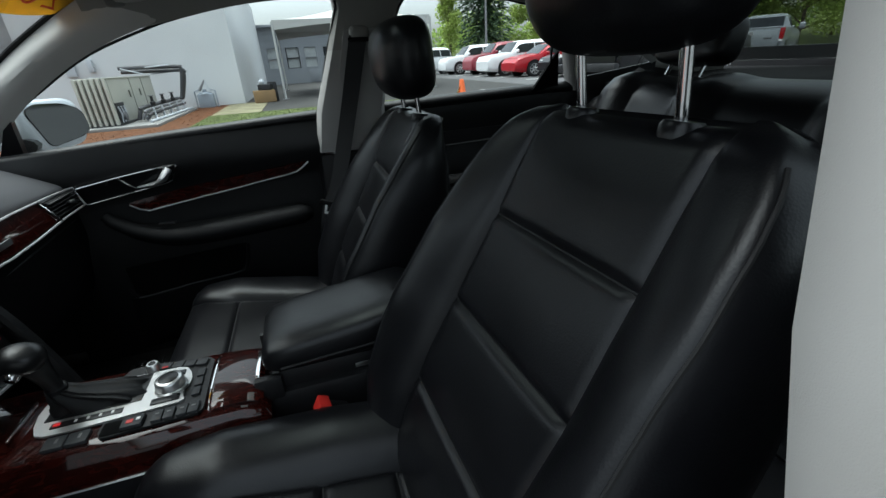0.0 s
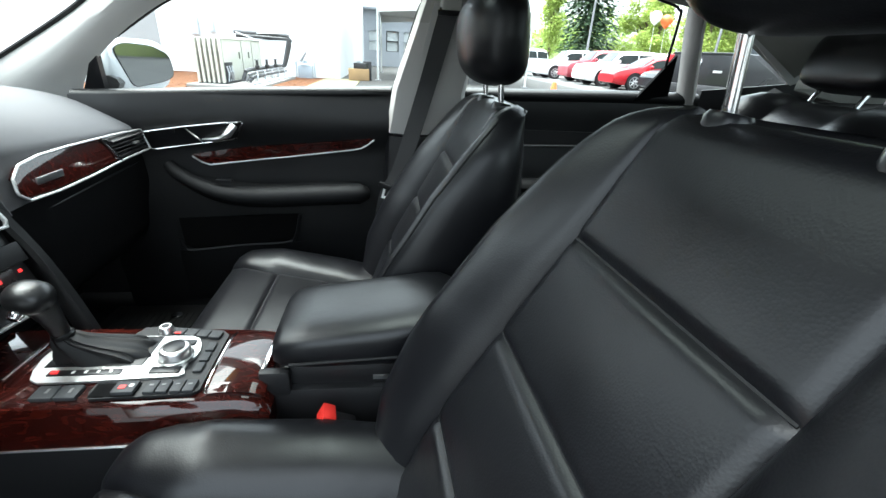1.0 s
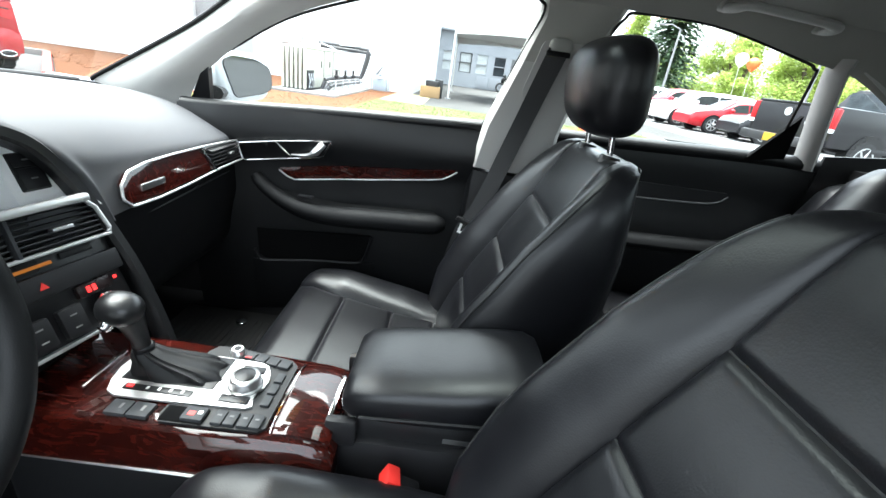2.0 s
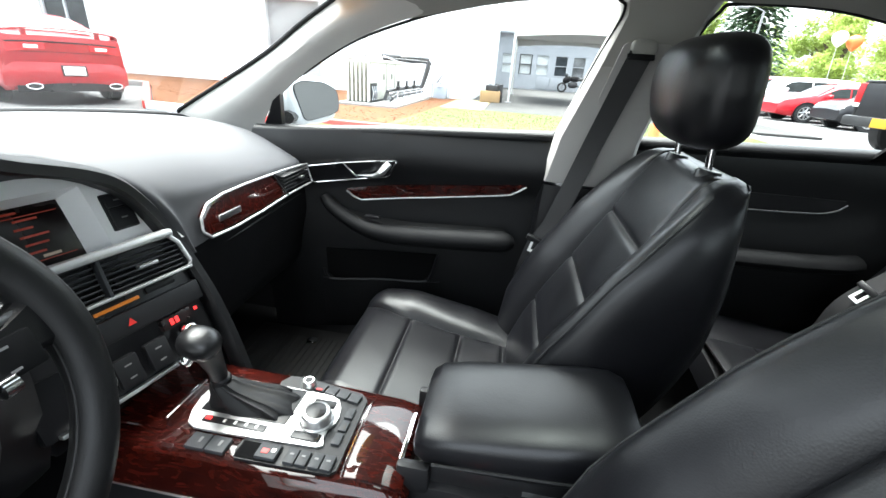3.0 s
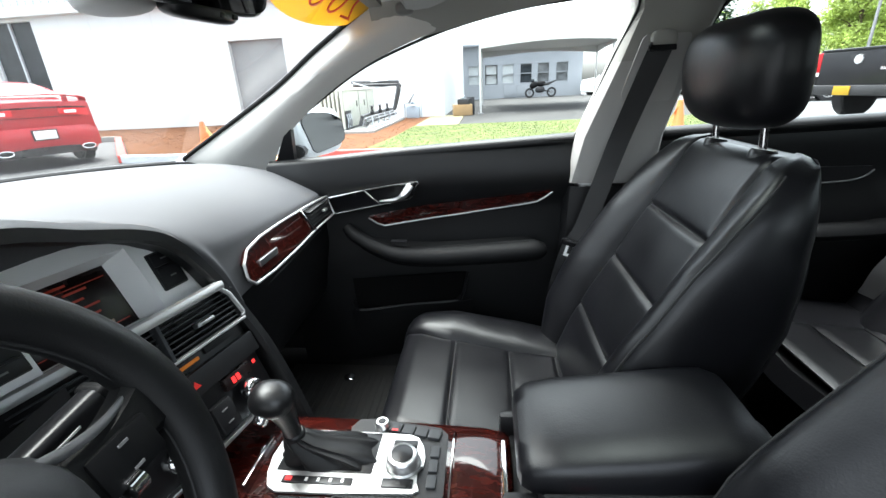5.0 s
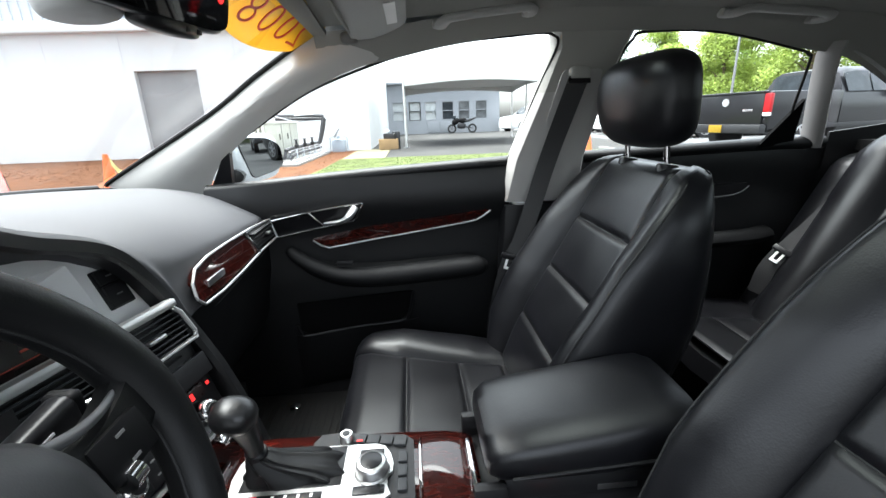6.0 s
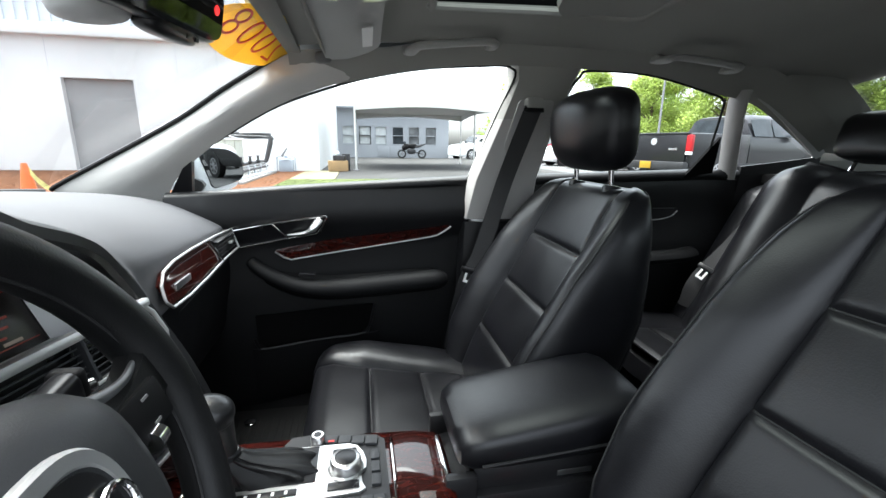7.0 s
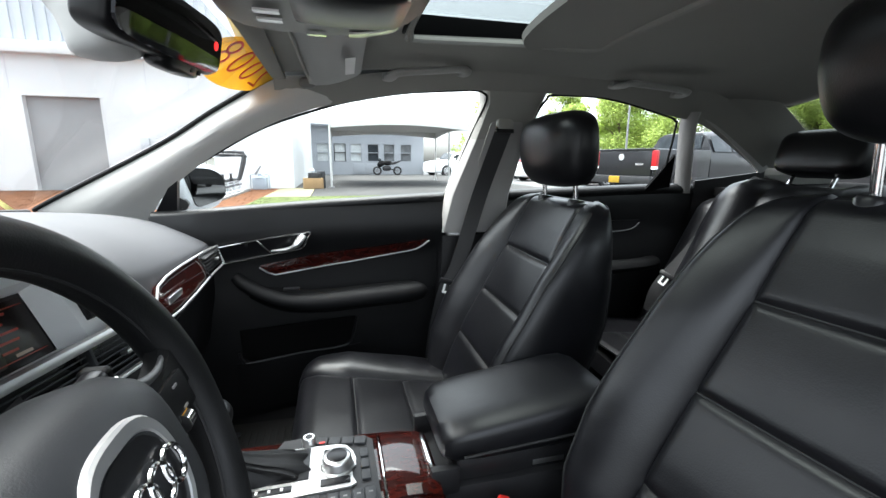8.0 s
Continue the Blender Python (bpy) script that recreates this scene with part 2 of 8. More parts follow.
def skin(bm, lines, n, thick=0.0):
    """A surface through several lines of points, each first resampled to n."""
    rows = [smooth_line(line, n) for line in lines]
    cols = max(len(rows), 2)
    across = [smooth_line([r[k] for r in rows], (cols - 1) * 4 + 1) if cols > 2 else [rows[0][k], rows[1][k]] for k in range(n)]
    grid = [[bm.verts.new(p) for p in col] for col in across]
    faces = [bm.faces.new((grid[i][j], grid[i + 1][j], grid[i + 1][j + 1], grid[i][j + 1])) for i in range(n - 1) for j in range(len(across[0]) - 1)]
    if thick:
        bmesh.ops.recalc_face_normals(bm, faces=faces)
        bmesh.ops.solidify(bm, geom=faces, thickness=thick)
    return bm


def plate(bm, outline, depth):
    """A flat plate: an outline of points, pushed by the vector depth."""
    a = [bm.verts.new(p) for p in outline]
    b = [bm.verts.new(Vector(p) + Vector(depth)) for p in outline]
    bm.faces.new(a)
    bm.faces.new(b[::-1])
    for i in range(len(a)):
        j = (i + 1) % len(a)
        bm.faces.new((a[i], b[i], b[j], a[j]))
    return bm


def puck(bm, centre, axis, radii, heights, seg=24):
    """A turned piece: radii at heights along axis."""
    axis = Vector(axis).normalized()
    side = axis.orthogonal().normalized()
    top = axis.cross(side)
    c = Vector(centre)
    return loft(bm, [[c + axis * h + r * (math.cos(w) * side + math.sin(w) * top) for w in (2 * math.pi * k / seg for k in range(seg))] for r, h in zip(radii, heights)])


def lump(bm, centre, size, power=0.5, turn=None, nu=24, nv=14):
    """A cushion-like rounded block (a superellipsoid)."""
    turn = turn or Matrix.Identity(3)
    c = Vector(centre)

    def f(w, p):
        return math.copysign(abs(w) ** p, w)
    rings = []
    for j in range(1, nv):
        b = -math.pi / 2 + math.pi * j / nv
        rings.append([c + turn @ Vector((size[0] / 2 * f(math.cos(b), power) * f(math.cos(a), power),
                                         size[1] / 2 * f(math.cos(b), power) * f(math.sin(a), power),
                                         size[2] / 2 * f(math.sin(b), power))) for a in (2 * math.pi * i / nu for i in range(nu))])
    return loft(bm, rings)


def B():
    return bmesh.new()


def lerp(a, b, t):
    return a + (b - a) * t


def table(x, xs, ys):
    return float(np.interp(x, xs, ys))


# ---------------------------------------------------------------- the car's shell: x to its tail, y to its right-hand side
def side_y(z):
    """The window plane of the right-hand side leans in towards the roof."""
    return 1.135 - 0.47 * z


FLOOR_Z = 0.24
setting("floor", box(B(), (0.15, 0, FLOOR_Z - 0.02), (2.6, 1.58, 0.04)), CARPET, "black carpeted floor pan of a car cabin", "floor")

# front window's outline, from the dash round the top to the belt
F_TOP = [(-0.805, 0.905), (-0.764, 0.962), (-0.712, 1.003), (-0.644, 1.044), (-0.502, 1.120), (-0.344, 1.174), (-0.241, 1.199), (-0.12, 1.219), (0.006, 1.229), (0.070, 1.233)]
F_REAR = [(0.100, 1.228), (0.114, 1.205), (0.079, 1.100), (0.040, 0.967), (0.022, 0.925)]
R_FRONT = [(0.235, 0.930), (0.262, 1.10), (0.280, 1.176), (0.300, 1.215), (0.330, 1.231)]
R_TOP = [(0.330, 1.231), (0.516, 1.227), (0.743, 1.186), (0.785, 1.172), (0.800, 1.150)]
R_REAR = [(0.800, 1.150), (0.846, 0.957), (0.855, 0.940)]


def on_side(pts, push=0.0, flip=1):
    return [(x, flip * (side_y(z) - push), z) for x, z in pts]


def body_side(flip, door_open):
    """The pillars and roof rail on one side of the cabin."""
    shell = thing("car_body_side", (0, flip * 0.72, FLOOR_Z), "pale grey trimmed pillars and roof rail of a car cabin", "car body", kind="structure")
    # windscreen pillar: from the dash corner up to the roof, a rounded section
    outer = [(-1.10, flip * 0.715, 0.895), (-1.06, flip * 0.704, 0.918), (-0.762, flip * 0.634, 1.066), (-0.609, flip * 0.592, 1.156), (-0.459, flip * 0.554, 1.238)]
    inner = [(-0.842, flip * 0.735, 0.852), (-0.790, flip * 0.700, 0.932), (-0.644, flip * 0.644, 1.042), (-0.475, flip * 0.603, 1.132), (-0.302, flip * 0.574, 1.191)]
    mid = [(-0.97, flip * 0.695, 0.870), (-0.91, flip * 0.672, 0.918), (-0.70, flip * 0.603, 1.052), (-0.53, flip * 0.560, 1.152), (-0.382, flip * 0.545, 1.214)]
    back_line = [Vector(p) + Vector((0.02, flip * 0.05, 0.01)) for p in mid]
    bm = skin(B(), [outer, mid, inner], 24, 0.0)
    skin(bm, [outer, back_line, inner], 24, 0.0)
    part("windscreen_pillar", bm, PALE, shell, "pale grey windscreen pillar trim")
    # black rubber along the windscreen edge
    part("glass_seal", tube(B(), [Vector(p) + Vector((-0.004, 0, 0.004)) for p in smooth_line(outer, 24)], 0.006, 8), RUBBER, shell)
    # roof rail trim above the windows
    low = [(-0.46, flip * 0.590, 1.152), (-0.302, flip * 0.580, 1.184), (-0.152, flip * 0.566, 1.211), (0.006, flip * 0.557, 1.229), (0.2, flip * 0.556, 1.234), (0.33, flip * 0.557, 1.232),
           (0.516, flip * 0.558, 1.227), (0.743, flip * 0.578, 1.187), (0.90, flip * 0.592, 1.160), (1.10, flip * 0.63, 1.075), (1.25, flip * 0.663, 1.005)]
    high = [(x - (0.0, 0.06, 0.02)[k] if k < 3 else x, y - flip * (0.055 if x < 0.6 else 0.085), z + (0.085 if k == 0 else 0.050 if x < 0.6 else 0.075)) for k, (x, y, z) in enumerate(low)]
    outside = [(x, y + flip * 0.03, z + 0.05) for x, y, z in low]
    bm = skin(B(), [low, high], 40, 0.0)
    skin(bm, [low, outside, [(x, y, z + 0.06) for x, y, z in high]], 40, 0.0)
    part("roof_rail", bm, CLOTH, shell, "grey cloth covered roof rail")
    # centre pillar, pale above and black below; greys darken upwards to paint in shade
    for name, zs, m in (("centre_pillar", (0.806, 0.93, 1.05, 1.10), PILLARSHADE), ("pillar_top", (1.1002, 1.15, 1.20, 1.225, 1.250), CLOTH), ("lower_pillar", (0.26, 0.45, 0.65, 0.795), PLASTIC)):
        rings = []
        for z in zs:
            x0 = table(z, (0.26, 0.80, 0.925, 1.10, 1.205, 1.26), (-0.015, 0.004, 0.022, 0.079, 0.112, 0.100))
            x1 = table(z, (0.26, 0.80, 0.93, 1.10, 1.176, 1.26), (0.245, 0.237, 0.235, 0.262, 0.280, 0.315))
            y = table(z, (0.26, 0.80, 1.215, 1.250), (0.70, 0.705, 0.568, 0.562))
            if door_open:
                x0, x1 = x0 + 0.155, x1 + 0.08
            d = table(z, (1.10, 1.25), (0.030, 0.006)) if z > 0.8 else 0.02
            rings.append([(x0, flip * (y + 0.012), z), (x0 + 0.012, flip * (y - d * 0.6), z), (x0 + 0.05, flip * (y - d), z), (x1 - 0.06, flip * (y - d), z),
                          (x1 - 0.015, flip * (y - d * 0.6), z), (x1, flip * (y + 0.012), z), (x1, flip * (y + 0.055), z), (x0, flip * (y + 0.055), z)])
        part(name, loft(B(), rings), m, shell, {"centre_pillar": "pale grey centre pillar trim", "pillar_top": "grey upper pillar trim", "lower_pillar": "black lower pillar trim"}[name])
    # rear pillar strip between the door glass and the quarter glass
    rings = []
    for z in (0.925, 0.96, 1.05, 1.12, 1.17, 1.198):
        x0 = table(z, (0.86, 0.957, 1.172, 1.20, 1.235), (0.962, 0.922, 0.822, 0.810, 0.802))
        x1 = table(z, (0.86, 0.935, 1.158, 1.20, 1.235), (1.000, 0.976, 0.866, 0.852, 0.846))
        y = side_y(z) - table(z, (1.16, 1.205, 1.235), (0, 0.012, 0.035))
        rings.append([(x0, flip * (y + 0.01), z), (x0 + 0.01, flip * (y - 0.016), z), (x1 - 0.02, flip * (y - 0.022), z), (x1, flip * (y - 0.005), z), (x1, flip * (y + 0.03), z), (x0, flip * (y + 0.03), z)])
    part("rear_pillar", loft(B(), rings), PILLARSHADE, shell, "grey rear door pillar strip")
    # the sloping quarter trim behind it
    qa = [(0.890, flip * 0.585, 1.180), (1.0, flip * 0.606, 1.132), (1.13, flip * 0.636, 1.066), (1.262, flip * 0.668, 0.998)]
    qb = [(x + 0.012, y - flip * 0.012, z + 0.030) for x, y, z in qa]
    part("quarter_trim", skin(B(), [qa, qb], 16, 0.012), PILLARSHADE, shell, "grey quarter window trim")
    qc = [(x, y - flip * 0.01, z + 0.03) for x, y, z in qa]
    qd = [(0.95, flip * 0.50, 1.262), (1.06, flip * 0.503, 1.240), (1.15, flip * 0.508, 1.214), (1.58, flip * 0.61, 1.00)]
    part("sail_panel", skin(B(), [qc, qd], 16, 0.01), CLOTH, shell, "grey cloth rear roof pillar")
    part("quarter_sill", plate(B(), [(0.985, flip * 0.690, 0.86), (0.985, flip * 0.684, 0.970), (1.10, flip * 0.672, 0.984), (1.27, flip * 0.652, 1.006), (1.27, flip * 0.66, 0.86)], (0, flip * 0.008, 0)), PLASTIC, shell, "black sill under the quarter window")
    part("sail_foot", plate(B(), [(1.262, flip * 0.668, 0.99), (1.30, flip * 0.655, 1.06), (1.57, flip * 0.61, 1.00), (1.58, flip * 0.64, 0.93)], (0, flip * 0.02, 0)), CLOTH, shell)
    return shell


body_side(1, False)
body_side(-1, True)
for flip in (1, -1):
    bm = plate(B(), [(-0.80, flip * 0.725, 0.24), (-1.27, flip * 0.72, 0.24), (-1.27, flip * 0.72, 0.89), (-1.10, flip * 0.72, 0.89), (-0.78, flip * 0.735, 0.87)], (0, flip * 0.02, 0))
    setting("footwell_side", bm, CARPET, "black carpeted side of the footwell", "wall", False)
    bm = plate(B(), [(0.98, flip * 0.715, 0.26), (1.75, flip * 0.70, 0.26), (1.75, flip * 0.66, 0.95), (1.26, flip * 0.69, 0.99), (1.0, flip * 0.72, 0.93)], (0, flip * 0.02, 0))
    setting("rear_side_panel", bm, PLASTIC, "black side panel beside the rear bench", "wall", False)
    bm = plate(B(), [(-0.80, flip * 0.74, 0.24), (1.0, flip * 0.74, 0.24), (1.0, flip * 0.735, 0.40), (-0.84, flip * 0.735, 0.40)], (0, flip * 0.03, 0))
    setting("sill", bm, PLASTIC, "black door sill", "sill", False)
# bulkhead in front of the cabin, up to the foot of the windscreen
bm = box(B(), (-1.275, 0, 0.545), (0.03, 1.48, 0.63))
box(bm, (-1.24, 0, 0.855), (0.14, 1.40, 0.012))
box(bm, (-1.03, 0, 0.222), (0.52, 1.50, 0.03))
setting("bulkhead", bm, CARPET, "black bulkhead in front of the footwells", "wall", False)
# header trim over the windscreen
bm = skin(B(), [[(-0.462, -0.555, 1.234), (-0.472, -0.25, 1.252), (-0.474, 0.0, 1.256), (-0.472, 0.25, 1.252), (-0.462, 0.555, 1.234)], [(-0.447, -0.545, 1.232), (-0.456, -0.25, 1.258), (-0.458, 0.0, 1.264), (-0.456, 0.25, 1.258), (-0.447, 0.545, 1.232)], [(-0.43, -0.535, 1.232), (-0.438, -0.25, 1.272), (-0.440, 0.0, 1.280), (-0.438, 0.25, 1.272), (-0.43, 0.535, 1.232)]], 20, -0.012)
setting("windscreen_header", bm, CLOTH, "grey cloth header above the windscreen", "ceiling")

# roof lining, with the opening of the sunroof
XS = [-0.47, -0.44, -0.41, -0.38, -0.30, -0.22, -0.165, -0.08, 0.0, 0.10, 0.20, 0.30, 0.42, 0.55, 0.70, 0.85, 1.0, 1.09, 1.17]
YS = [-1.0, -0.9, -0.8, -0.65, -0.51, -0.34, -0.17, 0.0, 0.17, 0.34, 0.51, 0.65, 0.8, 0.9, 1.0]


def roof_z(x, y):
    mid = table(x, (-0.62, -0.45, -0.2, 0.1, 0.5, 0.9, 1.2, 1.42), (1.245, 1.283, 1.300, 1.308, 1.312, 1.300, 1.255, 1.175))
    edge = table(x, (-0.62, -0.45, -0.2, 0.1, 0.5, 0.9, 1.2, 1.42), (1.215, 1.243, 1.262, 1.274, 1.270, 1.240, 1.215, 1.13))
    w = abs(y) / roof_half(x)
    return lerp(mid, edge, w ** 3)


def roof_half(x):
    return table(x, (-0.62, -0.45, 0.0, 0.5, 0.9, 1.42), (0.50, 0.505, 0.502, 0.503, 0.52, 0.535))


bm = B()
rows = [[bm.verts.new((x, w * roof_half(x), roof_z(x, w * roof_half(x)))) for w in YS] for x in XS]
for i in range(len(XS) - 1):
    for j in range(len(YS) - 1):
        hole = -0.166 <= XS[i] and XS[i + 1] <= 0.31 and abs(YS[j]) < 0.66 and abs(YS[j + 1]) < 0.66
        if not hole:
            bm.faces.new((rows[i][j], rows[i + 1][j], rows[i + 1][j + 1], rows[i][j + 1]))
bmesh.ops.recalc_face_normals(bm, faces=bm.faces[:])
bmesh.ops.solidify(bm, geom=bm.faces[:], thickness=-0.012)
setting("ceiling", bm, CLOTH, "grey cloth headliner with a sunroof opening", "ceiling")
# outer skin of the roof, which keeps daylight out round the sunroof
OUT = mat("silver_body_paint", (0.50, 0.53, 0.56), 0.28, 0.5, coat=0.6, vary=0.03)
bm = B()
rows = [[bm.verts.new((x - (0.05 if x < -0.46 else 0), w * (roof_half(x) + 0.075), roof_z(x, w * roof_half(x)) + 0.055 - 0.05 * abs(w) ** 4)) for w in YS] for x in XS]
for i in range(len(XS) - 1):
    for j in range(len(YS) - 1):
        hole = -0.166 <= XS[i] and XS[i + 1] <= 0.31 and abs(YS[j]) < 0.66 and abs(YS[j + 1]) < 0.66
        if not hole:
            bm.faces.new((rows[i][j], rows[i + 1][j], rows[i + 1][j + 1], rows[i][j + 1]))
setting("roof", bm, OUT, "silver painted car roof", "roof")


def sunroof():
    it = thing("sunroof", (0.07, 0, 1.31), "sunroof with a dark frame and a half open grey sliding shade", "sunroof")
    bm = B()
    for y in (-0.336, 0.336):
        box(bm, (0.07, y, 1.322), (0.50, 0.012, 0.05), 0.004)
    box(bm, (-0.172, 0, 1.318), (0.012, 0.66, 0.05), 0.004)
    box(bm, (0.312, 0, 1.335), (0.012, 0.66, 0.04), 0.004)
    part("frame", bm, DEEP, it, "black sunroof frame")
    part("pane", box(B(), (0.07, 0, 1.352), (0.50, 0.69, 0.005)), SUNGLASS, it, "grey tinted sunroof glass")

    def f(u, v):
        x = lerp(0.075, 0.34, u)
        return (x - (0.018 * math.cos(math.pi * (v - 0.5)) - 0.05 * abs(2 * v - 1) ** 8) * (1 - u), lerp(-0.322, 0.322, v), 1.312 + 0.010 * math.sin(math.pi * v) - 0.014 * (1 - u) ** 6)
    part("shade", sheet(B(), 12, 40, f, 0.014), CLOTH, it, "grey cloth sliding shade")
    part("rim", tube(B(), smooth_line([(-0.164, -0.20, 1.298), (-0.164, 0.20, 1.298), (-0.155, 0.30, 1.292), (-0.130, 0.325, 1.292), (0.10, 0.327, 1.298), (0.29, 0.325, 1.298), (0.30, 0.2, 1.305), (0.30, -0.2, 1.305), (0.29, -0.325, 1.298), (0.10, -0.327, 1.298), (-0.130, -0.325, 1.292), (-0.155, -0.30, 1.292)], 60), 0.008, 8, closed=True), CLOTH, it)


sunroof()

# windscreen, rear window and the fixed panes
def pane(name, outline, depth, label):
    ob = setting(name, plate(B(), outline, depth), GLASS, label, "window", smooth=False)
    ob.visible_shadow = False
    return ob


bm = skin(B(), [[(-1.12, -0.70, 0.905), (-0.80, -0.632, 1.063), (-0.47, -0.55, 1.243)], [(-1.27, 0, 0.915), (-0.86, 0, 1.105), (-0.50, 0, 1.262)], [(-1.12, 0.70, 0.905), (-0.80, 0.632, 1.063), (-0.47, 0.55, 1.243)]], 14, 0.004)
ob = setting("windscreen", bm, SCREENGLASS, "clear laminated car windscreen", "windscreen")
ob.visible_shadow = False
bm = skin(B(), [[(1.15, -0.515, 1.222), (1.60, -0.62, 0.99)], [(1.18, 0, 1.268), (1.72, 0, 0.99)], [(1.15, 0.515, 1.222), (1.60, 0.62, 0.99)]], 10, 0.004)
setting("rear_window", bm, REARGLASS, "lightly tinted curved rear window of the car", "window")
for flip in (1, -1):
    pane("quarter_pane", [(1.022, flip * 0.705, 0.925), (0.90, flip * 0.598, 1.156), (1.26, flip * 0.672, 0.999)], (0, flip * 0.004, 0), "small triangular quarter window pane")


# ---------------------------------------------------------------- doors
def rounded(outline, r, n=4):
    """A closed outline with its corners cut round."""
    done = []
    for k, p in enumerate(outline):
        p, a, b = Vector((*p, 0)), Vector((*outline[k - 1], 0)), Vector((*outline[(k + 1) % len(outline)], 0))
        s, e = p + (a - p).normalized() * min(r, (a - p).length * 0.4), p + (b - p).normalized() * min(r, (b - p).length * 0.4)
        for j in range(n + 1):
            t = j / n
            q = s.lerp(p, t).lerp(p.lerp(e, t), t)
            done.append((q.x, q.y))
    return done


def belt_z(x):
    return table(x, (-0.78, -0.39, 0.02, 0.24, 0.86), (0.886, 0.905, 0.924, 0.930, 0.948))


def door_y(x, z):
    """Inner face of the front door: it swings in towards the dash and bulges at the arm rest."""
    y = table(x, (-0.82, -0.70, -0.62, -0.50, -0.36, 0.0, 0.06), (0.615, 0.618, 0.640, 0.672, 0.692, 0.702, 0.704))
    y += table(z, (0.26, 0.40, 0.60, 0.68, 0.74, 0.765, 0.79, 0.82, 0.85, 0.88, 0.905, 0.93), (0.03, 0.018, 0.016, 0.018, 0.016, 0.010, -0.003, -0.011, -0.010, -0.004, 0.006, 0.020))
    return y


def front_door(flip):
    it = thing("car_door", (-0.37, flip * 0.74, 0.26), "black car door with wood strip, chrome handle and arm rest", "car door", kind="structure")

    def f(u, v):
        x = lerp(-0.80, 0.028, u)
        z = lerp(0.236, belt_z(x), v)
        return (x, flip * door_y(x, z), z)
    part("door_panel", sheet(B(), 46, 34, f, -0.03), DOORVINYL, it, "soft black door panel")
    # window sill roll and rubber
    line = [(x, flip * (door_y(x, 0.9) + 0.020), belt_z(x) - 0.006) for x in np.linspace(-0.80, 0.03, 24)]
    part("sill_roll", tube(B(), line, 0.022, 12, flat=0.8), DOORVINYL, it, "rounded black window sill")
    part("glass_seal", tube(B(), [(x, side_y(z) * flip + 0.004 * flip, z + 0.004) for x, y, z in line], 0.006, 8), RUBBER, it)
    # outer skin
    def g(u, v):
        x = lerp(-0.86, 0.06, u)
        z = lerp(0.25, belt_z(x) - 0.01, v)
        return (x, flip * (0.80 + 0.06 * math.sin(math.pi * v) - 0.07 * v ** 3), z)
    part("door_skin", sheet(B(), 20, 10, g, 0.004), OUT, it, "silver painted outer door skin")
    part("sill_cap", sheet(B(), 24, 2, lambda u, v: (lerp(-0.82, 0.05, u), flip * lerp(side_y(belt_z(lerp(-0.82, 0.05, u))) + 0.004, 0.795, v), belt_z(lerp(-0.82, 0.05, u)) - 0.004 - 0.012 * v), 0.003), RUBBER, it)
    # mirror triangle between pillar and glass
    part("mirror_corner", plate(B(), on_side([(-0.838, 0.860), (-0.765, 0.880), (-0.740, 0.978), (-0.768, 0.958), (-0.805, 0.905)], 0.006, flip), (0, flip * 0.02, 0)), PLASTIC, it, "black mirror corner cover")
    # window frame
    pts = on_side(F_TOP + F_REAR, -0.008, flip)
    part("window_frame", tube(B(), smooth_line(pts, 60), 0.0035, 8), RUBBER, it, "black rubber window frame")
    p = part("window_pane", plate(B(), on_side([(-0.815, 0.890), (-0.764, 0.966), (-0.644, 1.048), (-0.502, 1.124), (-0.344, 1.178), (-0.12, 1.223), (0.07, 1.235), (0.114, 1.205), (0.022, 0.925)], -0.02, flip), (0, flip * 0.004, 0)), GLASS, it, "clear door window pane", False)
    p.visible_shadow = False

    # handle bezel: a chrome-edged strip that ends in the pull handle
    def on_door(x, z, lift):
        return (x, flip * (door_y(x, z) - lift), z)
    frame_line = rounded([(-0.655, 0.795), (-0.55, 0.810), (-0.462, 0.820), (-0.396, 0.826), (-0.426, 0.774), (-0.462, 0.768), (-0.53, 0.759), (-0.640, 0.745)], 0.010)
    part("bezel_rim", tube(B(), [on_door(x, z, 0.011) for x, z in frame_line], 0.0028, 8, closed=True), CHROME, it, "thin chrome bezel round the handle recess")
    part("bezel_back", plate(B(), [on_door(x, z, 0.004) for x, z in frame_line], (0, flip * -0.003, 0)), SATIN, it, "gloss black handle recess")
    part("bezel_bar", tube(B(), [on_door(-0.512, 0.764, 0.012), on_door(-0.530, 0.788, 0.012), on_door(-0.546, 0.810, 0.012)], 0.0026, 8), CHROME, it)
    pull = [(-0.512, 0.773, 0.010), (-0.49, 0.775, 0.016), (-0.462, 0.779, 0.022), (-0.442, 0.789, 0.024), (-0.430, 0.803, 0.020), (-0.420, 0.817, 0.012)]
    part("door_handle", tube(B(), smooth_line([on_door(*p) for p in pull], 20), [table(k / 19, (0, 0.2, 0.5, 0.65, 1), (0.004, 0.007, 0.011, 0.019, 0.016)) for k in range(20)], 12, flat=0.6), PLATE, it, "satin silver pull handle")
    part("lock_button", box(B(), on_door(-0.575, 0.800, 0.009), (0.010, 0.004, 0.012), 0.002), PLASTIC, it)
    # wood strip with a thin chrome line beneath
    wx = np.linspace(-0.548, -0.030, 26)

    def wlow(x):
        return table(x, (-0.551, -0.535, -0.515, -0.30, -0.10, -0.06, -0.034), (0.727, 0.713, 0.696, 0.720, 0.747, 0.755, 0.782))

    def whigh(x):
        return table(x, (-0.551, -0.40, -0.20, -0.034), (0.729, 0.750, 0.768, 0.786))
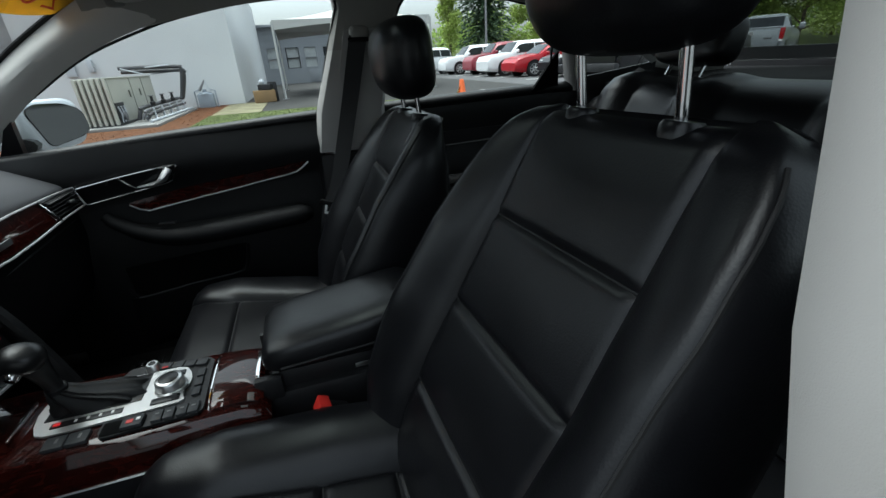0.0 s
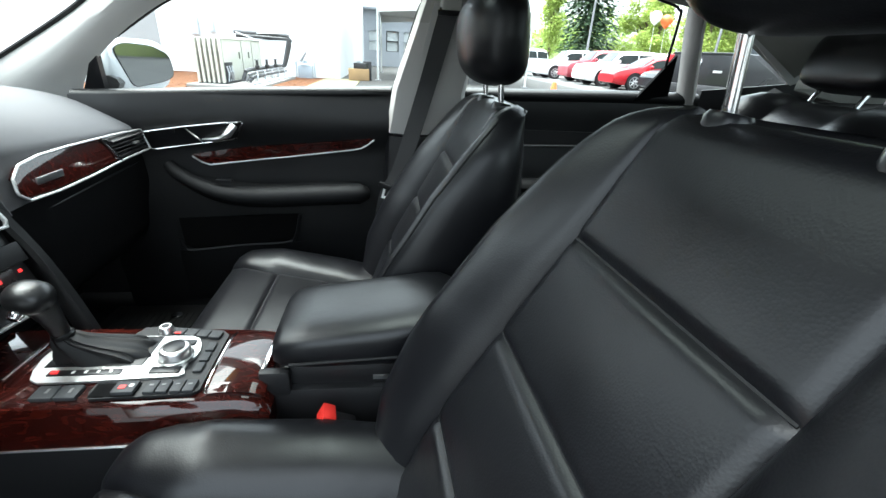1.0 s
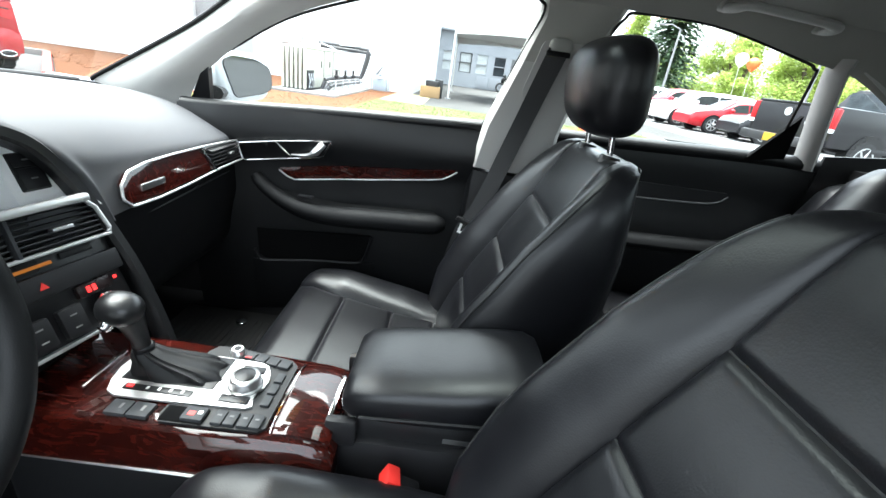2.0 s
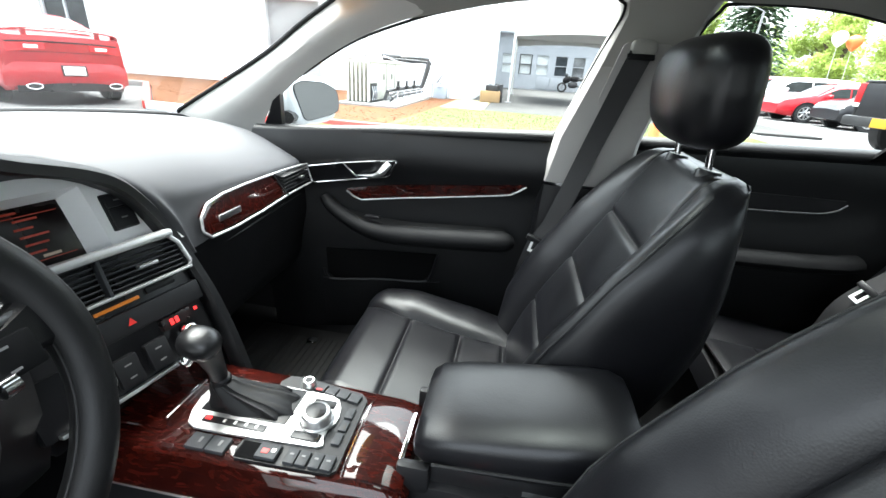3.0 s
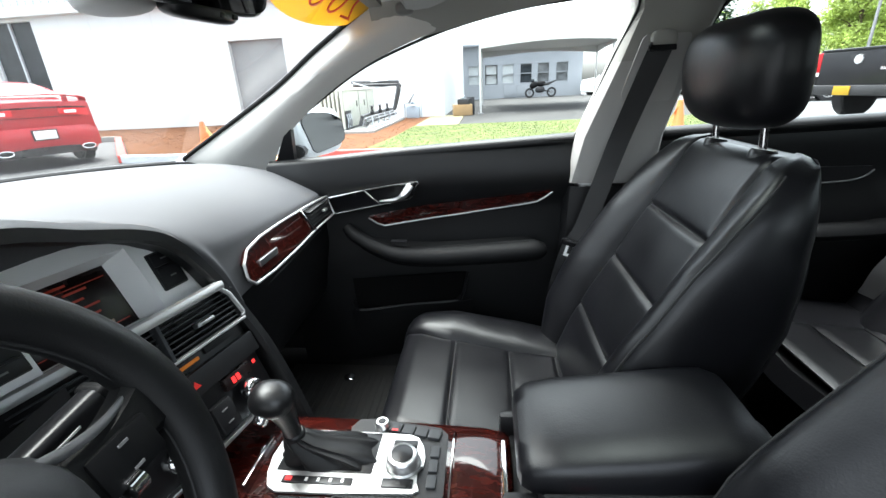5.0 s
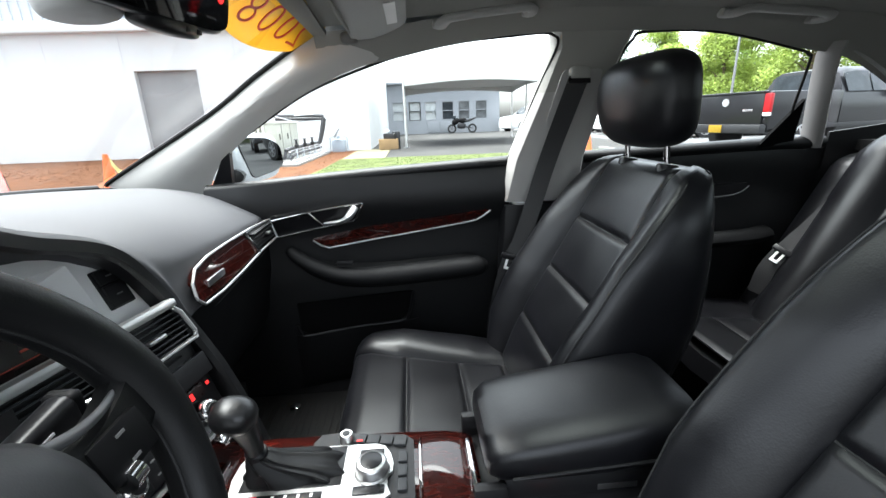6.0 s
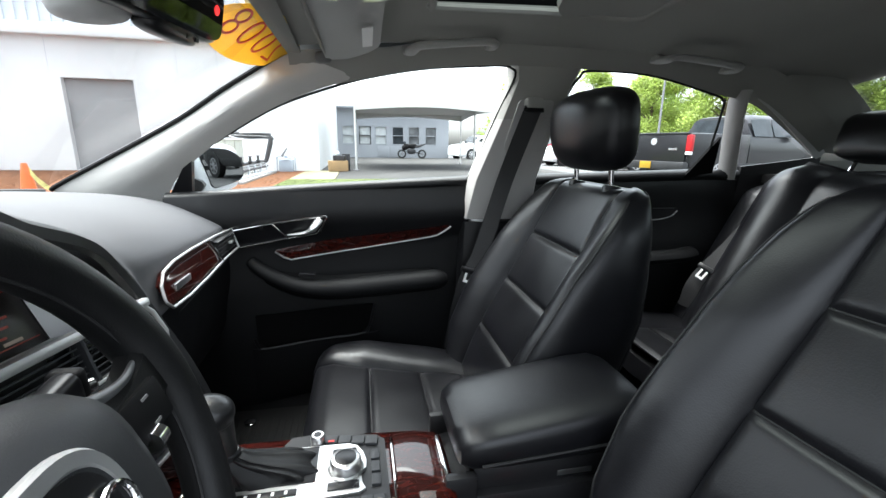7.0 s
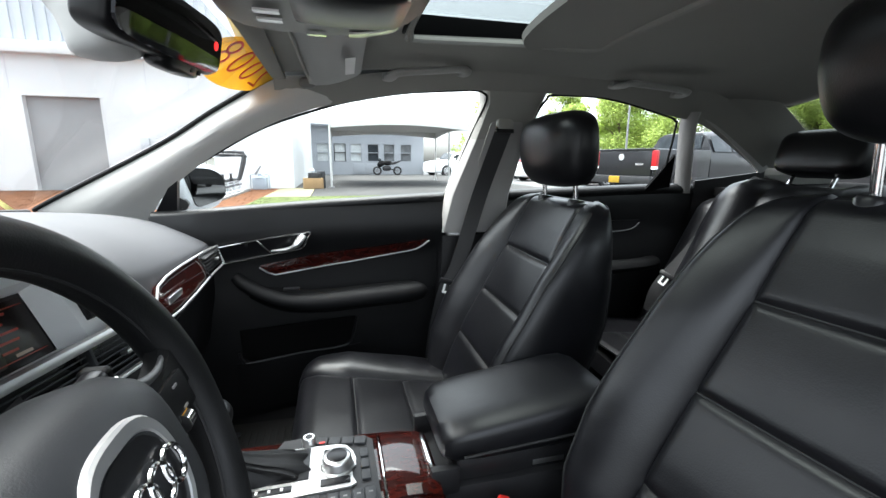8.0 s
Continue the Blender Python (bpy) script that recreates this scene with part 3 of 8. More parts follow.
    part("wood_strip", sheet(B(), 25, 3, lambda u, v: on_door(lerp(-0.548, -0.036, u), lerp(wlow(lerp(-0.548, -0.036, u)), whigh(lerp(-0.548, -0.036, u)), v), 0.006 + 0.001 * math.sin(math.pi * v)), 0.004), WOOD, it, "dark red burl wood strip")
    part("chrome_line", tube(B(), [on_door(x, wlow(x), 0.013) for x in wx], 0.0026, 8), PLATE, it, "thin chrome line under the wood")
    # arm rest: a long pad that sweeps up into a pull at its front
    arm = smooth_line([(-0.612, 0.645, 0.722), (-0.585, 0.630, 0.700), (-0.53, 0.622, 0.668), (-0.46, 0.620, 0.645), (-0.36, 0.622, 0.638), (-0.22, 0.630, 0.642), (-0.10, 0.640, 0.646), (-0.055, 0.662, 0.642)], 40)
    rad = [table(k / 39, (0, 0.15, 0.35, 0.6, 0.92, 1), (0.018, 0.022, 0.025, 0.034, 0.035, 0.024)) for k in range(40)]
    part("arm_rest", tube(B(), [(x, flip * (y + 0.012), z - 0.022) for x, y, z in arm], rad, 16, flat=0.85), DOORPAD, it, "padded black arm rest")
    body = [[(x, flip * (y + 0.02), z - 0.03), (x, flip * (y + 0.075), z + 0.0), (x, flip * (y + 0.075), z - 0.075), (x, flip * (y + 0.035), z - 0.065)] for x, y, z in arm[6:38:2]]
    part("arm_rest_base", loft(B(), body), DOORPAD, it)
    part("window_switch", box(B(), (-0.46, flip * 0.635, 0.662), (0.045, 0.018, 0.008), 0.003), SATIN, it)
    # map pocket: a flat black sheet paints the slot's shade over a bulging lower panel
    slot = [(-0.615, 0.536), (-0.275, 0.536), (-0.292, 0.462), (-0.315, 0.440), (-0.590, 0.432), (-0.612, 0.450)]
    part("pocket_shade", plate(B(), [on_door(x, z, 0.006) for x, z in slot], (0, flip * 0.004, 0)), DEEP, it, "flat black sheet painted as the shaded map pocket opening", False)
    lips = smooth_line([on_door(x, z, 0.014) for x, z in ((-0.620, 0.470), (-0.612, 0.444), (-0.590, 0.431), (-0.45, 0.435), (-0.315, 0.440), (-0.288, 0.465), (-0.270, 0.536))], 30)
    part("pocket_lip", tube(B(), lips, 0.0045, 8), PLASTIC, it, "black edge of the map pocket")

    def bulge(u, v):
        x, z = lerp(-0.63, -0.26, u), lerp(0.26, 0.432 + 0.008 * u, v)
        return on_door(x, z, 0.016 * (math.sin(math.pi * u) ** 0.4) * (0.35 + 0.65 * v))
    part("map_pocket", sheet(B(), 20, 8, bulge, 0.004), DOORVINYL, it, "black map pocket in the door")
    # outside mirror
    if flip > 0:
        cap = part("mirror_shell", lump(B(), (-0.790, 0.868, 0.948), (0.115, 0.240, 0.150), 0.62, Euler((0, 0, radians(-16))).to_matrix()), OUT, it, "silver painted outside mirror shell")
        t = Euler((0, radians(-0.6), radians(-19.5))).to_matrix()
        part("mirror_rim", lump(B(), (-0.757, 0.870, 0.949), (0.07, 0.228, 0.146), 0.50, t), OUT, cap)
        c = Vector((-0.7185, 0.872, 0.950))
        g2 = [c + t @ Vector((0, y, z)) for y, z in rounded([(-0.104, 0.046), (-0.066, 0.060), (0.030, 0.054), (0.090, 0.030), (0.098, -0.032), (0.060, -0.046), (-0.062, -0.060)], 0.022)]
        part("mirror_glass", plate(B(), g2, t @ Vector((-0.004, 0, 0))), MIRROR, cap, "outside mirror glass", False)
        part("mirror_gasket", tube(B(), [p + t @ Vector((-0.002, 0, 0)) for p in g2], 0.0022, 6, closed=True, up=(1, 0, 0)), RUBBER, cap)
        part("mirror_foot", tube(B(), [(-0.77, 0.74, 0.905), (-0.78, 0.79, 0.905), (-0.785, 0.83, 0.915)], 0.03, 10, flat=0.7), PLASTIC, it, "black mirror foot")
    return it


MIRROR = mat("mirror_silver", (0.20, 0.21, 0.215), 0.01, 1.0, vary=0.0)
front_door(1)


def rear_door(flip):
    it = thing("car_door", (0.55, flip * 0.74, 0.26), "black rear car door with a rounded sill and wood strip", "car door", kind="structure")

    def ry(x, z):
        return 0.712 + table(z, (0.26, 0.60, 0.70, 0.80, 0.90, 0.94), (0.03, 0.0, 0.0, 0.012, 0.0, 0.012)) - table(x, (0.2, 0.8, 0.95), (0, 0, 0.02))

    def f(u, v):
        x = lerp(0.225, 0.985, u)
        z = lerp(0.236, belt_z(x), v)
        return (x, flip * ry(x, z), z)
    part("door_panel", sheet(B(), 30, 24, f, -0.03), DOORVINYL, it, "soft black rear door panel")
    part("sill_roll", tube(B(), [(x, flip * (ry(x, 0.9) + 0.014), belt_z(x) - 0.008) for x in np.linspace(0.21, 0.985, 20)], 0.024, 12, flat=0.8), DOORVINYL, it, "rounded black window sill")
    part("sill_cap", sheet(B(), 20, 2, lambda u, v: (lerp(0.2, 1.0, u), flip * lerp(0.70, 0.80, v), belt_z(lerp(0.2, 1.0, u)) - 0.004 - 0.01 * v), 0.003), RUBBER, it)
    part("door_skin", sheet(B(), 16, 10, lambda u, v: (lerp(0.1, 1.2, u), flip * (0.80 + 0.06 * math.sin(math.pi * v) - 0.07 * v ** 3), lerp(0.25, 0.94, v)), 0.004), OUT, it, "silver painted outer door skin")
    lo = [(0.30, 0.775), (0.5, 0.778), (0.70, 0.785), (0.76, 0.795), (0.785, 0.815)]
    part("chrome_line", tube(B(), smooth_line([(x, flip * (ry(x, z) - 0.008), z) for x, z in lo], 24), 0.0022, 8), TRIMGREY, it, "thin satin line under the wood")
    part("wood_strip", sheet(B(), 16, 3, lambda u, v: (lerp(0.30, 0.78, u), flip * (ry(0.5, 0.8) - 0.004), lerp(0.778 + 0.02 * u ** 4, 0.825, v)), 0.004), SATIN, it, "dark glossy trim strip")
    part("arm_rest", tube(B(), smooth_line([(0.30, flip * 0.69, 0.66), (0.45, flip * 0.675, 0.655), (0.75, flip * 0.68, 0.66), (0.85, flip * 0.70, 0.665)], 20), 0.034, 12, flat=0.7), DOORPAD, it, "padded black arm rest")
    part("window_frame", tube(B(), smooth_line(on_side(R_FRONT + R_TOP[1:] + R_REAR[1:], -0.008, flip), 50), 0.0038, 8), RUBBER, it, "black rubber window frame")
    part("corner_cover", plate(B(), on_side([(0.778, 0.928), (0.845, 1.065), (0.885, 0.942)], -0.004, flip), (0, flip * 0.012, 0)), DEEP, it, "black corner cover")
    p = part("window_pane", plate(B(), on_side([(0.235, 0.93), (0.28, 1.176), (0.33, 1.231), (0.516, 1.227), (0.743, 1.186), (0.80, 1.15), (0.86, 0.94)], -0.02, flip), (0, flip * 0.004, 0)), GLASS, it, "clear rear door window pane", False)
    p.visible_shadow = False
    return it


rear_door(1)
rear_door(-1)

# ---------------------------------------------------------------- front seats
LEANBACK = radians(25.6)
SEAT_U = Vector((math.sin(LEANBACK), 0, math.cos(LEANBACK)))
SEAT_N = Vector((-math.cos(LEANBACK), 0, math.sin(LEANBACK)))


def back_half(s):
    """Half width of the backrest at s up its face."""
    return table(s, (-0.16, -0.05, 0.05, 0.15, 0.30, 0.37, 0.41, 0.44, 0.462, 0.474), (0.205, 0.238, 0.250, 0.249, 0.240, 0.229, 0.217, 0.199, 0.175, 0.145))


def insert_half(s):
    return table(s, (-0.14, 0.0, 0.15, 0.30, 0.47), (0.140, 0.143, 0.143, 0.136, 0.132))


def back_h(s):
    """How far the face lies in front of the seam plane: lumbar swell and the roll at the top."""
    return table(s, (-0.16, -0.05, 0.05, 0.15, 0.28, 0.38, 0.435, 0.458, 0.470), (0.004, 0.014, 0.014, 0.007, 0.002, 0.0, -0.004, -0.016, -0.034))


def back_deep(s):
    """The rear face of the backrest: it thins towards the shoulders."""
    return table(s, (-0.16, 0.1, 0.22, 0.33, 0.42, 0.455, 0.472), (-0.150, -0.156, -0.146, -0.108, -0.068, -0.054, -0.044))


def quilt(u, v, depth, wide=0.25, tall=0.15, edge=0.016):
    """A puffed panel of the given size: drops softly into its seams at all four edges."""
    a = min(u * wide, (1 - u) * wide, edge) / edge
    b = min(v * tall, (1 - v) * tall, edge) / edge
    return depth * ((1 - (1 - a) ** 2.2) * (1 - (1 - b) ** 2.2) - 1)


def bolster(q, b):
    """Rise of a side bolster from the insert (q = 0) to its outer edge: fullest near the piping."""
    return b * math.sin(0.5 * math.pi * min(1.0, q / 0.78)) - 0.022 * max(0.0, (q - 0.78) / 0.22) ** 2


def front_seat(name, ref, cushion, label, lift=0.0, low_inner=False, seams=(0.147, 0.292), twist=0.0):
    """ref: the middle of the lowest back seam; cushion: front edge x, rear x and the height of its top."""
    ref = Vector(ref)
    it = thing(name, (ref.x - 0.2, ref.y, FLOOR_Z), label, "car seat", "front seats")

    def at(s, v, h):
        back = twist * (0.136 - v)
        return ref + SEAT_U * s + Vector((back, v, 0.35 * back)) + SEAT_N * h

    # upholstered body with its side bolsters; the insert lies in a shallow bed
    rings = []
    ss = [-0.16, -0.13, *np.linspace(-0.10, 0.40, 34), 0.415, 0.43, 0.442, 0.452, 0.460, 0.467, 0.472]
    for s in ss:
        w, i, h = back_half(s), insert_half(s), back_h(s)
        b = table(s, (-0.16, -0.05, 0.1, 0.25, 0.34, 0.42, 0.462), (0.030, 0.052, 0.056, 0.046, 0.030, 0.012, 0.0))
        deep = back_deep(s)
        half = [(0.0, h - 0.011), (0.5 * i, h - 0.011), (0.9 * i, h - 0.011), (i, h - 0.010)]
        for q in (0.05, 0.12, 0.22, 0.34, 0.46, 0.58, 0.70, 0.80, 0.88, 0.95, 1.0):
            half.append((lerp(i, w, q), h - 0.010 * max(0.0, 1 - q / 0.14) ** 2 + bolster(q, b)))
        e = half[-1][1]
        half += [(w + 0.005, lerp(e, deep, 0.18)), (w + 0.007, lerp(e, deep, 0.40)), (w + 0.004, lerp(e, deep, 0.65)), (w - 0.006, lerp(e, deep, 0.85)), (w - 0.022, lerp(e, deep, 0.97)), (0.6 * w, deep), (0.0, deep - 0.004)]
        rings.append([at(s, v, hh) for v, hh in half] + [at(s, -v, hh) for v, hh in half[-2:0:-1]])
    part("backrest", loft(B(), rings), LEATHER, it)
    for side in (-1, 1):
        line = []
        for s in np.linspace(-0.10, 0.43, 40):
            w, i, h = back_half(s), insert_half(s), back_h(s)
            b = table(s, (-0.16, -0.05, 0.1, 0.25, 0.34, 0.42, 0.462), (0.030, 0.052, 0.056, 0.046, 0.030, 0.012, 0.0))
            q = 0.90
            line.append(at(s, side * lerp(i, w, q), h + bolster(q, b) + 0.0005))
        part("piping", tube(B(), line, 0.0022, 6), STITCH, it)
    # insert panels
    cuts = (-0.15, 0.0, *seams, 0.462)
    for s0, s1 in zip(cuts, cuts[1:]):
        def f(u, v):
            s = lerp(s0, s1, v)
            w = insert_half(s) + 0.002
            return at(s, lerp(-w, w, u), back_h(s) + quilt(u, v, 0.008, 2 * w, s1 - s0, 0.013) + 0.003 * math.sin(math.pi * u) * math.sin(math.pi * v))
        part("back_panel", sheet(B(), 30, 22, f, 0.008), LEATHER, it)
    for s in cuts[1:-1]:
        w = insert_half(s)
        part("seam", tube(B(), [at(s, v, back_h(s) - 0.0085) for v in np.linspace(-w, w, 12)], 0.002, 6), STITCH, it)
    # hard shell on the back
    part("back_shell", sheet(B(), 16, 16, lambda u, v: at(lerp(-0.12, 0.43, v), lerp(-1, 1, u) * (back_half(lerp(-0.12, 0.43, v)) - 0.030), back_deep(lerp(-0.12, 0.43, v)) - 0.002 - 0.02 * math.sin(math.pi * u) - 0.006 * math.sin(math.pi * v)), 0.008), PLASTIC, it, "black plastic seat back shell")
    # head restraint on two posts
    rise = Vector((-math.sin(radians(6)), 0, math.cos(radians(6))))
    foot = at(0.463, 0, -0.022)
    hc = at(0.462, 0, -0.058) + rise * (0.139 + lift) + Vector((-0.028, 0, 0))
    for v in (-0.079, 0.079):
        a = foot + Vector((0, v, 0))
        part("post", tube(B(), [a - Vector((0, 0, 0.03)), hc + Vector((0, v, -0.05))], 0.0062, 12), CHROME, it, "chrome head restraint post")
        part("post_collar", puck(B(), a, Vector((0.15, 0, 1)), (0.021, 0.021, 0.018, 0.009), (-0.016, -0.004, 0.0005, 0.001), 24), SATIN, it, "black round post collar")
    t = Matrix((Vector((-math.cos(radians(6)), 0, -math.sin(radians(6)))), Vector((0, 1, 0)), rise)).transposed()
    rings = []
    for k in range(37):
        q = math.sin(math.pi * (k / 36 - 0.5))
        # narrower at the foot than at the crown, with a soft shoulder
        w = 0.142 * (1 - 0.10 * max(0.0, -q)) * max(0.0, 1 - abs(q) ** 4.5) ** 0.30
        d = 0.069 * max(0.0, 1 - abs(q) ** 3.2) ** 0.40
        ring = []
        for j in range(64):
            a = 2 * math.pi * j / 64
            e = math.sin(a)
            c = math.copysign(max(0.0, 1 - abs(e) ** 3.4) ** 0.42 * (1 - 0.12 * e * e), math.cos(a))
            ring.append(hc + t @ Vector((max(d, 0.002) * c + 0.010 * (1 - q * q), max(w, 0.01) * e, 0.092 * q)))
        rings.append(ring)
    part("head_restraint", loft(B(), rings), LEATHER, it, "black leather head restraint")
    # cushion: body with bolsters, the insert narrows to the rear
    xf, xr, zt = cushion
    y0 = ref.y

    def top_z(x):
        return zt + table((x - xf) / (xr - xf), (0, 0.02, 0.05, 0.12, 0.3, 0.6, 1.0), (-0.050, -0.024, -0.010, 0.0, -0.004, -0.028, -0.050))

    def half_w(x):
        return table((x - xf) / (xr - xf), (0, 0.03, 0.08, 0.2, 0.6, 1), (0.185, 0.208, 0.226, 0.242, 0.252, 0.245))

    def iw(x):
        return table((x - xf) / (xr - xf), (0, 0.06, 0.25, 0.5, 1), (0.165, 0.146, 0.114, 0.104, 0.094))
    def iw_in(x):
        """Half width of the insert towards the console, where the bolster may be low."""
        return table((x - xf) / (xr - xf), (0, 0.06, 0.25, 1), (0.172, 0.192, 0.212, 0.218)) if low_inner else iw(x)
    rings = []
    for x in [xf, xf + 0.005, xf + 0.012, *np.linspace(xf + 0.025, xr + 0.05, 36)]:
        q0 = (x - xf) / (xr - xf)
        w, z = half_w(x), top_z(x)
        swell = table(q0, (0, 0.03, 0.10, 0.3, 0.65, 0.95, 1.1), (0.0, 0.006, 0.018, 0.028, 0.020, 0.0, -0.012) if low_inner else (0.0, 0.006, 0.020, 0.040, 0.054, 0.052, 0.03))
        deep = zt - table(q0, (0, 0.02, 0.1, 1), (0.085, 0.105, 0.14, 0.15))
        sides = []
        for i, b in ((iw(x), swell), (iw_in(x), 0.004 if low_inner else swell)):
            half = [(0.0, z - 0.011), (0.5 * i, z - 0.011), (0.9 * i, z - 0.011), (i, z - 0.010)]
            for q in (0.06, 0.14, 0.26, 0.40, 0.54, 0.68, 0.80, 0.90, 1.0):
                half.append((lerp(i, w, q), z - 0.010 * max(0.0, 1 - q / 0.16) ** 2 + b * math.sin(math.pi * 0.80 * q ** 0.85) - 0.024 * max(0.0, (q - 0.75) / 0.25) ** 2))
            e = half[-1][1]
            half += [(w + 0.005, lerp(e, deep, 0.25)), (w + 0.005, lerp(e, deep, 0.55)), (w - 0.004, lerp(e, deep, 0.85)), (w - 0.03, deep), (0.0, deep)]
            sides.append(half)
        rings.append([Vector((x, y0 + v, h)) for v, h in sides[0]] + [Vector((x, y0 - v, h)) for v, h in sides[1][-2:0:-1]])
    part("cushion", loft(B(), rings), LEATHER, it)
    stops = [xf + 0.006, xf + 0.152, xf + 0.289, xf + 0.405, xr]
    for a, b in zip(stops, stops[1:]):
        def f(u, v):
            x = lerp(a, b, v)
            w, wi = iw(x) + 0.002, iw_in(x) + 0.002
            return (x, y0 + lerp(-wi, w, u), top_z(x) + quilt(u, v, 0.008, w + wi, b - a, 0.013) + 0.003 * math.sin(math.pi * u) * math.sin(math.pi * v))
        part("cushion_panel", sheet(B(), 28, 20, f, 0.008), LEATHER, it)
    for x in stops[1:-1]:
        part("seam", tube(B(), [(x, y0 + y, top_z(x) - 0.0085) for y in np.linspace(-iw_in(x), iw(x), 10)], 0.002, 6), STITCH, it)
    # plinth and rails
    part("plinth", box(B(), ((xf + xr) / 2 + 0.02, y0, zt - 0.155), (xr - xf - 0.06, 0.44, 0.07), 0.02), PLASTIC, it, "black plastic seat plinth")
    for side in (-1, 1):
        part("rail", box(B(), ((xf + xr) / 2, y0 + side * 0.19, FLOOR_Z + 0.02), (xr - xf + 0.05, 0.03, 0.04), 0.004), SATIN, it)
        part("leg", box(B(), ((xf + xr) / 2 + 0.12, y0 + side * 0.19, (FLOOR_Z + zt - 0.16) / 2 + 0.01), (0.10, 0.03, zt - 0.16 - FLOOR_Z), 0.006), SATIN, it)
    return it


front_seat("passenger_seat", (0.031, 0.362, 0.536), (-0.447, 0.04, 0.452), "black leather front passenger seat with quilted panels and raised head restraint", 0.0, True)
front_seat("driver_seat", (0.091, -0.356, 0.585), (-0.385, 0.10, 0.492), "black leather driver seat with quilted panels, beside the centre console", 0.03, False, (0.151, 0.298), 0.050)


# ---------------------------------------------------------------- rear bench
def rear_bench():
    it = thing("rear_bench", (0.95, 0, FLOOR_Z), "black leather rear bench seat with fluted side panels", "car seat")
    lean = radians(27)
    u, n = Vector((math.sin(lean), 0, math.cos(lean))), Vector((-math.cos(lean), 0, math.sin(lean)))

    def at(s, y, h):
        return Vector((0.86, y, 0.52)) + u * s + n * h
    # seat base
    def base(uu, vv):
        x = lerp(0.42, 0.95, uu)
        y = lerp(-0.66, 0.66, vv)
        z = 0.485 + table(uu, (0, 0.05, 0.2, 1), (-0.05, -0.012, 0.0, -0.05))
        dip = 0.02 * max(0.0, 1 - abs(abs(y) - 0.37) / 0.2)
        return (x, y, z - dip)
    part("cushion", sheet(B(), 20, 40, base, 0.10), LEATHER, it)
    for side in (-1, 1):
        for x0, x1 in ((0.45, 0.58), (0.58, 0.71), (0.71, 0.84)):
            part("cushion_panel", sheet(B(), 10, 14, lambda p, q: (lerp(x0 + 0.002, x1 - 0.002, p), side * lerp(0.22, 0.52, q), 0.484 - 0.10 * (lerp(x0, x1, p) - 0.5) + quilt(p, q, 0.006, 0.3, 0.13, 0.010) + 0.004), 0.008), LEATHER, it)
        # outer wing by the door
        wing = []
        for v in np.linspace(-0.10, 0.455, 22):
            e = max(0.0, (v - 0.38) / 0.075)
            wing.append([at(v, side * (0.625 + 0.062 * math.copysign(abs(math.cos(a)) ** 0.7, math.cos(a))), -0.02 - 0.05 * e * e + 0.070 * (1 - 0.35 * e) * math.copysign(abs(math.sin(a)) ** 0.7, math.sin(a))) for a in (2 * math.pi * k / 28 for k in range(28))])
        part("side_wing", loft(B(), wing), LEATHER, it, "narrow black leather side wing")
        # backrest bolsters and panels
        cuts = (-0.08, 0.06, 0.19, 0.30, 0.46)
        for s0, s1 in zip(cuts, cuts[1:]):
            part("back_panel", sheet(B(), 16, 12, lambda p, q: at(lerp(s0 + 0.002, s1 - 0.002, q), side * lerp(0.235, 0.475, p), 0.016 + quilt(p, q, 0.008, 0.24, 0.13, 0.012) - 0.085 * max(0.0, (lerp(s0, s1, q) - 0.40) / 0.075) ** 2.2), 0.012), LEATHER, it)
        # head restraint
        t = Matrix((n, Vector((0, 1, 0)), u)).transposed() @ Euler((0, radians(12), 0)).to_matrix()
        head = part("head_restraint", lump(B(), at(0.635, side * 0.395, -0.045), (0.105, 0.27, 0.145), 0.45, t, 30, 16), LEATHER, it, "low black leather rear head restraint")
        for v in (0.33, 0.46):
            part("post", tube(B(), [at(0.42, side * v, -0.05), at(0.60, side * v, -0.050)], 0.006, 8), CHROME, it)
    part("centre_back", sheet(B(), 12, 14, lambda p, q: at(lerp(-0.1, 0.45, q), lerp(-0.155, 0.155, p), 0.018 * math.sin(math.pi * p) + 0.006 - 0.07 * max(0.0, (q - 0.88) / 0.12) ** 2.2), 0.03), LEATHER, it, "middle section of the rear backrest")
    def swell(p, q):
        """Backrest face: soft bolsters beside each seat, rolled over at the top."""
        y = lerp(-0.575, 0.575, p)
        v = lerp(-0.12, 0.475, q)
        h = 0.040 * math.exp(-((abs(y) - 0.515) / 0.040) ** 2) + 0.034 * math.exp(-((abs(y) - 0.190) / 0.042) ** 2)
        return at(v, y, h - 0.002 - 0.085 * max(0.0, (v - 0.40) / 0.075) ** 2.2)
    part("back_core", sheet(B(), 90, 26, swell, -0.06), LEATHER, it)
    return it


rear_bench()
bm = sheet(B(), 16, 8, lambda u, v: (lerp(1.07, 1.75, v), lerp(-0.70, 0.70, u), 0.945 + 0.02 * v), 0.03)
setting("parcel_shelf", bm, CARPET, "black parcel shelf behind the rear bench", "shelf")
bm = box(B(), (1.40, 0, 0.6), (0.04, 1.40, 0.66))
box(bm, (1.72, 0, 0.98), (0.05, 1.40, 0.10))
setting("rear_bulkhead", bm, PLASTIC, "dark bulkhead behind the rear bench", "wall")


